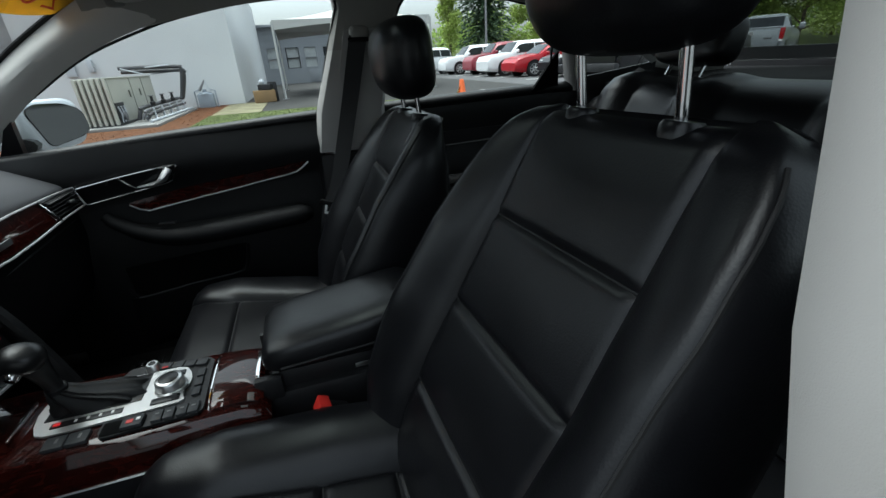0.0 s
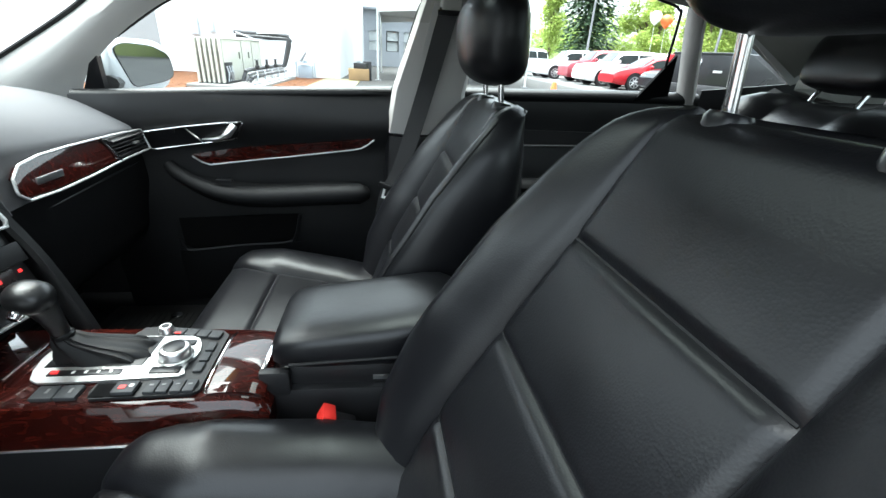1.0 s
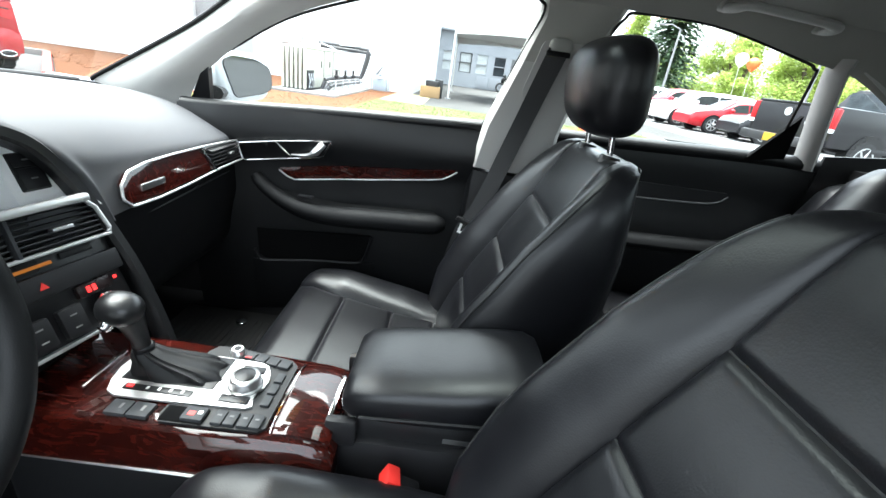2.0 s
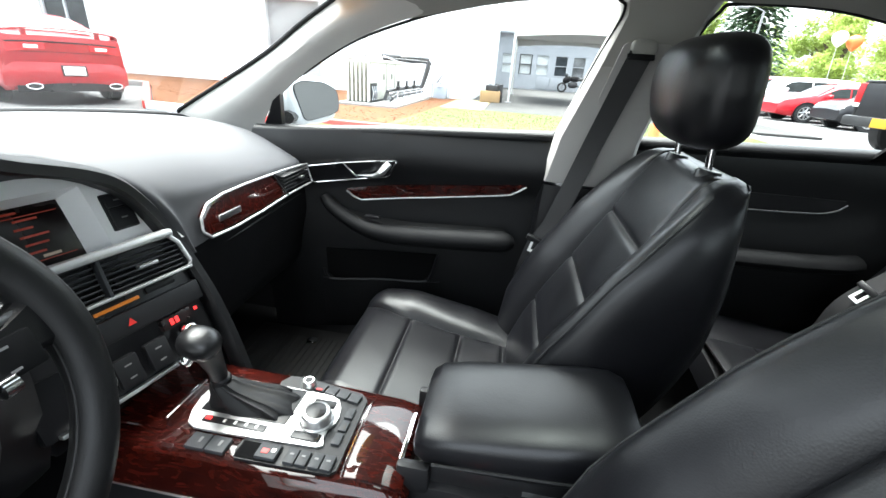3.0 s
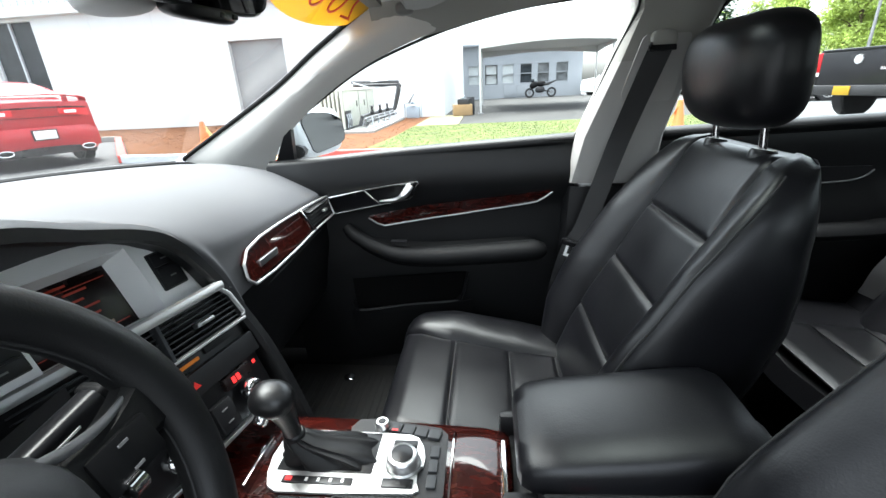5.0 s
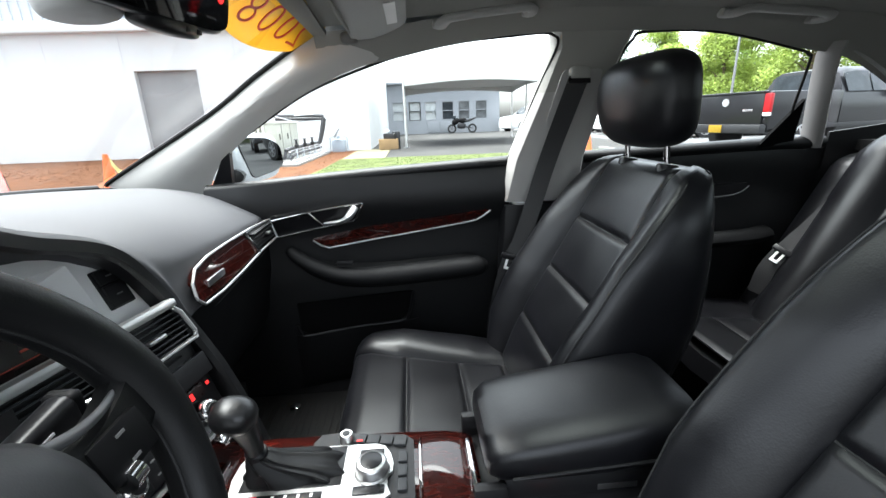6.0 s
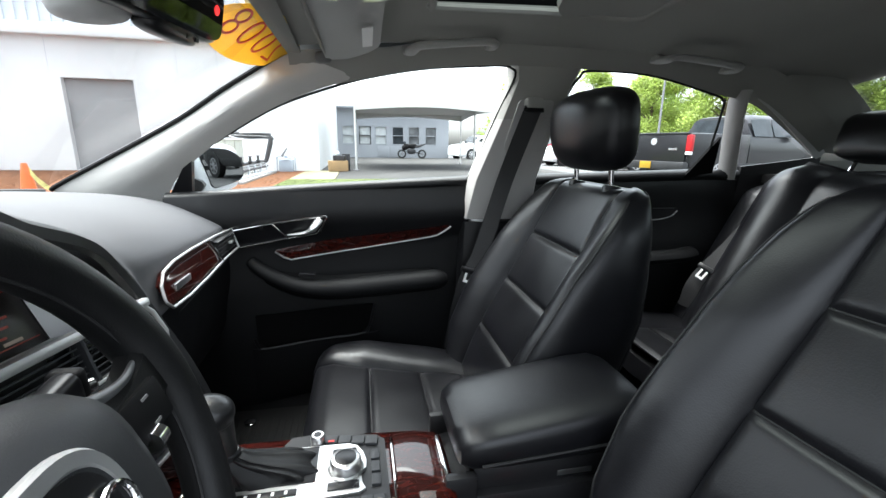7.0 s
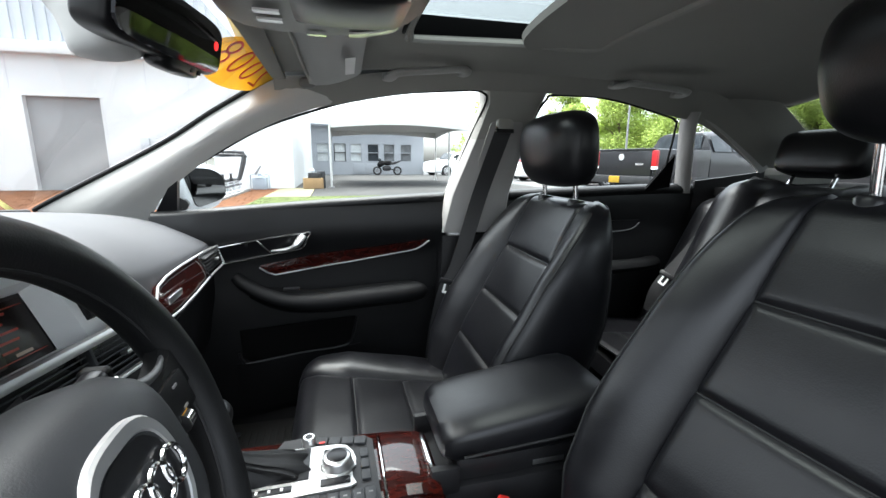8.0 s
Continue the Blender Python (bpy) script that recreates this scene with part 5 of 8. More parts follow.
# ---------------------------------------------------------------- centre console
def console():
    it = thing("centre_console", (-0.35, 0.0, FLOOR_Z), "burl wood centre console with silver shift plate and knobs", "centre console")
    # wood body: rounded tunnel with a crowned top
    rings = []
    for x, zt, w in ((-0.66, 0.535, 0.098), (-0.60, 0.536, 0.098), (-0.50, 0.537, 0.097), (-0.40, 0.535, 0.096), (-0.30, 0.534, 0.094), (-0.22, 0.531, 0.092), (-0.185, 0.524, 0.091), (-0.17, 0.505, 0.090)):
        cy = -0.010
        w += 0.010
        prof = [(-w - 0.010, 0.462), (-w - 0.008, 0.475), (-w - 0.002, 0.500), (-w + 0.006, zt - 0.010), (-w + 0.018, zt - 0.002), (-0.03, zt), (0.03, zt), (w - 0.018, zt - 0.002), (w - 0.006, zt - 0.010), (w + 0.002, 0.500), (w + 0.007, 0.475), (w + 0.008, 0.462)]
        rings.append([(x, cy + y, z) for y, z in prof])
    part("wood_body", loft(B(), rings), WOOD, it, "dark red lacquered burl body")
    part("side_panel", box(B(), (-0.415, -0.010, 0.40), (0.49, 0.226, 0.13), 0.012), PLASTIC, it, "black console side panel")
    part("tunnel", box(B(), (-0.15, 0.0, 0.33), (1.0, 0.20, 0.16), 0.02), PLASTIC, it, "black plastic tunnel side")
    for side in (-1, 1):
        part("edge_strip", tube(B(), [(x, -0.010 + side * 0.117, 0.464) for x in np.linspace(-0.64, -0.18, 10)], 0.0022, 6), ALU, it)
    # silver plate round shifter and knob
    outline = [(-0.530, -0.062), (-0.540, -0.040), (-0.546, -0.010), (-0.544, 0.020), (-0.536, 0.040), (-0.526, 0.047), (-0.388, 0.045), (-0.336, 0.043), (-0.322, 0.037), (-0.312, 0.020), (-0.307, 0.000), (-0.308, -0.016), (-0.315, -0.026), (-0.314, -0.045), (-0.309, -0.058), (-0.318, -0.064), (-0.464, -0.070), (-0.515, -0.070)]
    part("shift_plate", plate(B(), [(x, y, 0.538) for x, y in outline], (0, 0, 0.004)), PLATE, it, "brushed silver shift plate", False)
    part("boot_well", box(B(), (-0.455, 0.004, 0.541), (0.146, 0.078, 0.005), 0.002), SATIN, it)
    # key pads around it
    keys = part("key_panel", plate(B(), [(x, y, 0.533) for x, y in ((-0.440, 0.060), (-0.430, 0.078), (-0.400, 0.080), (-0.290, 0.064), (-0.276, 0.050), (-0.274, -0.092), (-0.282, -0.101), (-0.425, -0.104), (-0.432, -0.090), (-0.430, -0.050))], (0, 0, 0.005)), PLASTIC, it, "black key panel", False)
    for k in range(4):
        part("key", box(B(), (-0.364 + 0.0222 * k, 0.0585 - 0.0042 * k, 0.540), (0.0205, 0.019, 0.007), 0.002, Euler((0, 0, radians(-10))).to_matrix()), GREYKEY, keys)
    for k in range(3):
        part("key", box(B(), (-0.293, 0.012 - 0.027 * k, 0.5395), (0.014, 0.022, 0.006), 0.002), GREYKEY, keys)
    for k, x in enumerate((-0.345, -0.327, -0.307, -0.289)):
        part("key", box(B(), (x, -0.086, 0.5395), (0.0165, 0.026, 0.008), 0.002), GREYKEY, keys)
        part("key_mark", box(B(), (x, -0.084, 0.5438), (0.006, 0.003, 0.0006)), MARK, keys)
    part("key_mark", box(B(), (-0.364, 0.051, 0.5438), (0.010, 0.004, 0.001)), REDPLASTIC, keys)
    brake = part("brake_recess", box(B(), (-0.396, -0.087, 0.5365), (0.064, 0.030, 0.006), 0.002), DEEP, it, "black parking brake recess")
    part("brake_key", box(B(), (-0.381, -0.087, 0.5415), (0.032, 0.026, 0.008), 0.003), GREYKEY, brake)
    part("key_mark", box(B(), (-0.384, -0.089, 0.5458), (0.010, 0.008, 0.001)), REDPLASTIC, brake)
    part("key_mark", box(B(), (-0.372, -0.086, 0.5458), (0.006, 0.006, 0.001)), SILVER, brake)
    for x in (-0.492, -0.460):
        part("side_key", box(B(), (x, -0.088, 0.5365), (0.031, 0.028, 0.008), 0.003), GREYKEY, it)
        part("key_mark", box(B(), (x + 0.003, -0.087, 0.5408), (0.004, 0.010, 0.0006)), MARK, it)
    # gear display
    part("gear_display", box(B(), (-0.459, -0.050, 0.5425), (0.105, 0.012, 0.003), 0.001), SATIN, it, "black gear position strip")
    part("gear_lamp", box(B(), (-0.502, -0.050, 0.5445), (0.009, 0.006, 0.002)), REDGLOW, it)
    for k in range(4):
        part("gear_mark", box(B(), (-0.475 + 0.018 * k, -0.050, 0.5443), (0.004, 0.006, 0.001)), SILVER, it)
    # selector knob and volume knob
    knob = part("selector_knob", puck(B(), (-0.338, -0.016, 0.541), (0, 0, 1), (0.027, 0.027, 0.0245, 0.0235, 0.0225, 0.0205, 0.004), (0, 0.004, 0.006, 0.018, 0.021, 0.0225, 0.0225), 36), ALU, it, "satin silver selector knob")
    part("knob_cap", puck(B(), (-0.338, -0.016, 0.5635), (0, 0, 1), (0.0165, 0.0165, 0.014), (0, 0.0012, 0.002), 32), SATIN, knob, "black knob cap")
    for y, w in ((0.022, 0.038), (-0.049, 0.046)):
        part("corner_key", box(B(), (-0.341, y, 0.5425), (w, 0.015, 0.004), 0.003), SATIN, it)
    vol = part("volume_knob", puck(B(), (-0.386, 0.058, 0.538), (0, 0, 1), (0.0115, 0.0115, 0.0105, 0.0095, 0.002), (0, 0.012, 0.015, 0.0165, 0.0165), 24), ALU, it, "small satin silver volume knob")
    part("knob_cap", puck(B(), (-0.386, 0.058, 0.5545), (0, 0, 1), (0.0065, 0.006), (0, 0.001), 18), SATIN, vol)
    # sliding lid with chrome grip
    def lid(u, v):
        x = lerp(-0.262, -0.178, u)
        y = lerp(-0.096, 0.064, v)
        return (x, y, 0.5450 - 0.004 * (2 * u - 0.7) ** 2 - 0.006 * u ** 10 - 0.006 * (2 * v - 1) ** 2 - 0.004 * abs(2 * v - 1) ** 16)
    part("lid", sheet(B(), 12, 16, lid, 0.006), WOOD, it, "lacquered burl lid")
    part("lid_grip", box(B(), (-0.188, -0.014, 0.5415), (0.007, 0.104, 0.006), 0.002), CHROME, it, "chrome lid grip")
    part("lid_gap", tube(B(), [(-0.266, y, 0.5425 - 0.010 * abs((y + 0.016) / 0.080) ** 5) for y in np.linspace(-0.096, 0.064, 12)], 0.0020, 6), CHROME, it)
    # ashtray front with chrome bar
    part("front_lid", sheet(B(), 8, 10, lambda u, v: (lerp(-0.645, -0.556, u), lerp(-0.080, 0.072, v), 0.538 + 0.003 * math.sin(math.pi * v)), 0.005), WOOD, it, "burl ashtray lid")
    part("front_grip", box(B(), (-0.563, -0.020, 0.545), (0.006, 0.095, 0.006), 0.002), CHROME, it, "chrome lid grip")
    # rear of the console beside the arm rest
    part("rear_box", box(B(), (0.02, 0.012, 0.455), (0.40, 0.175, 0.12), 0.02), PLASTIC, it, "black console box")
    part("rear_vent", box(B(), (0.19, 0.012, 0.50), (0.05, 0.16, 0.12), 0.02), PLASTIC, it)
    for side in (-1, 1):
        part("hinge_cover", box(B(), (-0.168, 0.012 + side * 0.078, 0.525), (0.05, 0.018, 0.05), 0.008), PLASTIC, it)
    part("catch_plate", box(B(), (0.02, -0.060, 0.525), (0.06, 0.004, 0.010), 0.001), ALU, it)
    # shifter
    rings = []
    for z, cx, cy, rx, ry in ((0.541, -0.454, 0.003, 0.070, 0.036), (0.549, -0.457, 0.002, 0.066, 0.034), (0.557, -0.466, 0.000, 0.054, 0.030), (0.566, -0.480, -0.004, 0.036, 0.024), (0.577, -0.494, -0.009, 0.022, 0.018), (0.587, -0.501, -0.011, 0.0145, 0.0145)):
        ring = []
        for k in range(80):
            a = 2 * math.pi * k / 80
            fold = 1 + 0.10 * math.sin(9 * a + 30 * z) + 0.04 * math.sin(16 * a - 50 * z) * (1 if 0.545 < z < 0.585 else 0)
            ring.append((cx + rx * fold * math.copysign(abs(math.cos(a)) ** 0.6, math.cos(a)), cy + ry * fold * math.copysign(abs(math.sin(a)) ** 0.6, math.sin(a)), z))
        rings.append(ring)
    part("shift_boot", loft(B(), rings), WHEELSKIN, it, "folded black leather shift boot")
    part("shift_stem", tube(B(), [(-0.502, -0.011, 0.578), (-0.503, -0.015, 0.610), (-0.506, -0.021, 0.640), (-0.509, -0.026, 0.662)], [0.0125, 0.0135, 0.018, 0.024], 16), KNOB, it)
    part("stem_ring", puck(B(), (-0.502, -0.011, 0.584), (0, 0, 1), (0.0160, 0.0160, 0.0135), (0, 0.008, 0.011), 20), SATIN, it, "black ring on the stem")
    head = part("shift_knob", lump(B(), (-0.514, -0.028, 0.668), (0.062, 0.056, 0.048), 0.9, Euler((radians(6), radians(14), radians(12))).to_matrix(), 28, 18), KNOB, it, "smooth black shift knob")
    part("shift_button", puck(B(), (-0.522, -0.048, 0.652), (-0.2, -1, -0.5), (0.010, 0.010, 0.007), (0, 0.006, 0.010), 18), CHROME, head, "chrome release button")
    return it


console()


def arm_rest():
    it = thing("console_arm_rest", (0.0, 0.015, 0.52), "padded black leather centre arm rest", "arm rest")
    rings = []
    for x, w, z0, z1 in ((-0.172, 0.070, 0.562, 0.585), (-0.168, 0.082, 0.554, 0.600), (-0.152, 0.092, 0.549, 0.612), (-0.11, 0.097, 0.547, 0.621), (0.0, 0.099, 0.549, 0.636), (0.08, 0.098, 0.556, 0.648), (0.115, 0.094, 0.564, 0.650), (0.135, 0.086, 0.575, 0.643), (0.143, 0.072, 0.59, 0.63)):
        ring = []
        for k in range(36):
            a = 2 * math.pi * k / 36
            c, s = math.cos(a), math.sin(a)
            ring.append((x, 0.018 + w * math.copysign(abs(c) ** 0.5, c), lerp(z0, z1, 0.5 + 0.5 * math.copysign(abs(s) ** 0.55, s))))
        rings.append(ring)
    part("pad", loft(B(), rings), LEATHER, it)
    part("pad_seam", tube(B(), [(x, 0.018 - 0.0985, 0.570 + 0.06 * (x + 0.15)) for x in np.linspace(-0.14, 0.11, 14)], 0.0025, 6), STITCH, it)
    part("tray", box(B(), (-0.010, 0.016, 0.530), (0.28, 0.155, 0.045), 0.012), PLASTIC, it, "black tray under the pad")
    return it


arm_rest()


# ---------------------------------------------------------------- steering wheel
WHEEL = Vector((-0.470, -0.4065, 0.829))
WHEEL_N = Vector((math.cos(radians(20)), 0, math.sin(radians(20))))
WHEEL_U = Vector((-math.sin(radians(20)), 0, math.cos(radians(20))))


def on_wheel(y, u, n=0.0):
    return WHEEL + Vector((0, y, 0)) + WHEEL_U * u + WHEEL_N * n


def steering_wheel():
    it = thing("steering_wheel", WHEEL - WHEEL_N * 0.1, "black leather steering wheel with silver hub badge", "steering wheel")
    R = 0.179
    n = 72
    pts = [on_wheel(R * math.cos(2 * math.pi * k / n), R * math.sin(2 * math.pi * k / n) * 0.985) for k in range(n)]
    rad = [0.0190 + 0.0020 * max(0.0, math.cos(4 * math.pi * k / n - 0.35)) ** 6 for k in range(n)]
    part("rim", tube(B(), pts, rad, 14, closed=True, up=WHEEL_N), WHEELSKIN, it, "worn black leather rim")
    part("rim_stitch", tube(B(), [on_wheel((R - 0.0180) * math.cos(2 * math.pi * k / n), (R - 0.0180) * math.sin(2 * math.pi * k / n) * 0.985, 0.004) for k in range(n)], 0.0016, 6, closed=True, up=WHEEL_N), STITCH, it)
    # hub
    rings = []
    for h, s in ((-0.05, 0.95), (-0.02, 1.0), (0.010, 0.98), (0.024, 0.90), (0.032, 0.75), (0.037, 0.45), (0.038, 0.1)):
        rings.append([on_wheel(0.098 * s * math.copysign(abs(math.cos(a)) ** 0.7, math.cos(a)), -0.006 + 0.080 * s * math.copysign(abs(math.sin(a)) ** 0.7, math.sin(a)), h) for a in (2 * math.pi * k / 40 for k in range(40))])
    hub = part("hub", loft(B(), rings), HUBSKIN, it, "black airbag cover")
    # shield-shaped silver frame round the badge, broad along its top
    frame_line = []
    for k in range(48):
        c, e = math.cos(2 * math.pi * k / 48), math.sin(2 * math.pi * k / 48)
        frame_line.append(((0.046 - 0.010 * max(0.0, -e) ** 2) * math.copysign(abs(c) ** 0.72, c), 0.046 * math.copysign(abs(e) ** 0.78, e)))
    rings = []
    for k, (y, u) in enumerate(frame_line):
        d = Vector((y, u + 0.006)).normalized()
        w = table(u, (-0.05, 0.0, 0.030, 0.046), (0.005, 0.0055, 0.009, 0.0130))
        rings.append([on_wheel(y - d.x * q * w, u - d.y * q * w, h) for q, h in ((0, 0.030), (0.04, 0.0375), (0.2, 0.0395), (0.85, 0.0385), (1, 0.036), (1, 0.030))])
    rings.append(rings[0])
    part("hub_ring", loft(B(), rings, True, False), PLATE, hub, "satin silver frame round the badge")
    part("hub_dish", plate(B(), [on_wheel(y * 0.80, u * 0.74 - 0.001, 0.0345) for y, u in frame_line], WHEEL_N * 0.003), SATIN, hub, "black badge dish", False)
    for k in range(4):
        c = on_wheel(-0.0285 + 0.019 * k, 0.000, 0.041)
        part("badge_ring", tube(B(), [c + Vector((0, 0.0118 * math.cos(a), 0)) + WHEEL_U * (0.0118 * math.sin(a)) for a in (2 * math.pi * j / 24 for j in range(24))], 0.0020, 8, closed=True, up=WHEEL_N), CHROME, hub)
    # spokes with switches
    for a0, w in ((8, 0.058), (172, 0.058), (-62, 0.030), (-118, 0.030)):
        a = radians(a0)
        p0, p1 = (0.080 * math.cos(a), 0.070 * math.sin(a) - 0.006), (0.176 * math.cos(a), 0.173 * math.sin(a))
        rings = []
        for t in np.linspace(0, 1, 8):
            y, u = lerp(p0[0], p1[0], t), lerp(p0[1], p1[1], t)
            ww = w * (1 - 0.35 * math.sin(math.pi * t)) / 1.0
            py, pu = -math.sin(a), math.cos(a)
            h = lerp(0.004, 0.0, t)
            rings.append([on_wheel(y + py * ww * c, u + pu * ww * c, h + d) for c, d in ((-0.5, -0.008), (-0.5, 0.004), (-0.35, 0.010), (0.35, 0.010), (0.5, 0.004), (0.5, -0.008))])
        part("spoke", loft(B(), rings), WHEELSKIN, it)
    for side in (-1, 1):
        # added grey strip that draws the highlight along the leather spoke's upper edge
        edge = smooth_line([on_wheel(side * 0.074, 0.043, 0.014), on_wheel(side * 0.100, 0.036, 0.013), on_wheel(side * 0.124, 0.034, 0.011), on_wheel(side * 0.148, 0.036, 0.006)], 16)
        part("spoke_sheen", tube(B(), edge, [0.0045 - 0.0015 * k / 15 for k in range(16)], 10, flat=0.7, up=WHEEL_N), TRIMGREY, it, "grey strip that stands in for the sheen on the spoke")
        part("roller", puck(B(), on_wheel(side * 0.112, -0.012, 0.014), Vector((0, 1, 0)), (0.006, 0.0085, 0.0085, 0.006), (-0.007, -0.006, 0.006, 0.007), 18), CHROME, it, "chrome scroll roller")
        pad = part("switch_pad", box(B(), on_wheel(side * 0.122, 0.006, 0.012), (0.008, 0.050, 0.034), 0.004, Euler((0, radians(-20), 0)).to_matrix()), STALK, it)
        for k in (-1, 1):
            part("switch_mark", box(B(), on_wheel(side * 0.122, 0.006 + 0.010 * k, 0.0168), (0.001, 0.008, 0.002), 0, Euler((0, radians(-20), 0)).to_matrix()), MARK, pad)
    return it


steering_wheel()

column = thing("steering_column", (-0.60, -0.4065, 0.60), "black steering column shroud with stalks and ignition key", "steering column")
part("shroud", tube(B(), [WHEEL - WHEEL_N * 0.05, WHEEL - WHEEL_N * 0.14, WHEEL - WHEEL_N * 0.25], [0.052, 0.058, 0.06], 20), PLASTIC, column)
for d in (1, -1):
    turn = Euler((radians(7.7 * d), 0, 0)).to_matrix()
    y = -0.4065 + d * 0.128
    stalk = part("stalk", box(B(), (-0.546, y, 0.820), (0.022, 0.124, 0.032), 0.009, turn, 4), SATIN, column, "flat black switch stalk")
    part("stalk_tip", box(B(), (-0.548, y + 0.060 * d, 0.829), (0.026, 0.014, 0.030), 0.006, turn, 3), STALK, stalk)
    part("stalk_button", puck(B(), (-0.545, y + 0.064 * d, 0.821), (0.6, 0.8 * d, 0), (0.006, 0.006, 0.004), (0.006, 0.012, 0.014), 16), CHROME, stalk, "small chrome button")
    part("stalk_mark", box(B(), (-0.5345, y + 0.018 * d, 0.826), (0.001, 0.022, 0.0022), 0, turn), SILVER, stalk)
    for q in (-0.026, 0.046):
        part("stalk_mark", box(B(), (-0.5345, y + q * d, 0.815), (0.001, 0.009, 0.006), 0.0004, turn), MARK, stalk)
part("ignition_key", box(B(), (-0.560, -0.285, 0.715), (0.030, 0.008, 0.024), 0.003, Euler((0, 0, radians(25))).to_matrix()), ALU, column, "silver ignition key")
part("ignition_ring", puck(B(), (-0.580, -0.285, 0.715), (1, 0, 0.2), (0.020, 0.020, 0.015), (0, 0.008, 0.010), 20), CHROME, column)


# ---------------------------------------------------------------- overhead
def overhead_console():
    """A rounded pod under the roof: switches in front, a pocket, and lamp lenses along its edges."""
    it = thing("overhead_console", (-0.33, 0, 1.27), "grey overhead console with reading lamps and switches", "overhead console")
    stations = ((-0.474, 0.092, 1.250, 0.003), (-0.468, 0.110, 1.247, 0.005), (-0.45, 0.130, 1.244, 0.006), (-0.41, 0.148, 1.243, 0.006), (-0.34, 0.154, 1.243, 0.006), (-0.27, 0.142, 1.244, 0.006), (-0.225, 0.110, 1.246, 0.006), (-0.20, 0.072, 1.249, 0.005), (-0.186, 0.030, 1.253, 0.003))

    def under(x, y):
        w, z, d = (table(x, [s[0] for s in stations], [s[k] for s in stations]) for k in (1, 2, 3))
        q = min(1.0, abs(y) / w)
        return z - d * (1 - q ** 3) ** 0.6
    rings = []
    for x, w, z, d in stations:
        ring = [(x, w * k / 10, under(x, w * k / 10)) for k in range(-10, 11)]
        rings.append(ring + [(x, w + 0.004, z + 0.03), (x, w + 0.004, z + 0.055), (x, -w - 0.004, z + 0.055), (x, -w - 0.004, z + 0.03)])
    part("housing", loft(B(), rings), POD, it, "dark grey pod")

    def patch(x0, x1, y0, y1, lift, n=8):
        return sheet(B(), n, n, lambda u, v: (lerp(x0, x1, u), lerp(y0, y1, v), under(lerp(x0, x1, u), lerp(y0, y1, v)) - lift), 0.003)
    for side in (-1, 1):
        part("lamp_lens", sheet(B(), 10, 4, lambda u, v: (lerp(-0.290, -0.218, u), side * (table(lerp(-0.290, -0.218, u), (-0.29, -0.25, -0.218), (0.136, 0.122, 0.090)) - 0.034 * v), under(lerp(-0.290, -0.218, u), table(lerp(-0.290, -0.218, u), (-0.29, -0.25, -0.218), (0.136, 0.122, 0.090)) - 0.034 * v) - 0.002), 0.003), LENS, it, "clear reading lamp lens")
        part("lamp_button", patch(-0.356, -0.326, side * 0.112, side * 0.126, 0.003, 4), CHROME, it, "small chrome lamp button")
    part("pocket", sheet(B(), 14, 14, lambda u, v: (lerp(-0.372, -0.215, u), lerp(-0.075, 0.075, v), under(-0.30, 0) + 0.004 - 0.012 * (math.sin(math.pi * u) * math.sin(math.pi * v)) ** 0.4), 0.003), SATIN, it, "dark sunglasses pocket")
    for x in (-0.420,):
        for y in (0.015, 0.055):
            part("switch", patch(x, x + 0.034, y - 0.007, y + 0.007, 0.003, 4), LENS, it, "pale switch")
    return it


POD = mat("dark_grey_plastic", (0.14, 0.138, 0.13), 0.45, grain=0.25, scale=900, vary=0.06)
LENS = mat("lamp_lens", (0.75, 0.74, 0.70), 0.15, vary=0.1, coat=0.5)
overhead_console()


def sun_visor():
    it = thing("sun_visor", (-0.32, 0.33, 1.25), "grey sun visor folded up against the roof", "sun visor")

    def f(u, v):
        # a trapezoid with rounded rear corners, hanging a little below the roof
        y = lerp(0.165, 0.512, v)
        front = lerp(-0.395, -0.372, v)
        rear = -0.250 - 0.075 * max(0.0, (v - 0.78) / 0.22) ** 2.2
        x = lerp(front, rear, u)
        return (x, y, roof_z(x, y) - 0.020 - 0.006 * math.sin(math.pi * u) * math.sin(math.pi * v) ** 0.5 - 0.010 * v)
    part("flap", sheet(B(), 14, 26, f, -0.012), GRIPGREY, it)
    part("label", sheet(B(), 4, 6, lambda u, v: tuple(Vector(f(lerp(0.70, 0.86, u), lerp(0.42, 0.70, v))) - Vector((0, 0, 0.0145))), -0.001), LABEL, it, "white label on the visor")
    part("hinge", tube(B(), [(-0.394, 0.150, roof_z(-0.40, 0.15) - 0.016), (-0.370, 0.515, roof_z(-0.37, 0.5) - 0.026)], 0.004, 8), CLOTH, it)
    part("clip", lump(B(), (-0.392, 0.152, roof_z(-0.39, 0.15) - 0.022), (0.030, 0.022, 0.024), 0.7), POD, it)
    part("clip", lump(B(), (-0.378, 0.518, roof_z(-0.38, 0.5) - 0.026), (0.040, 0.030, 0.026), 0.7), POD, it)
    return it


LABEL = mat("white_label", (0.75, 0.74, 0.72), 0.5, vary=0.1)
sun_visor()


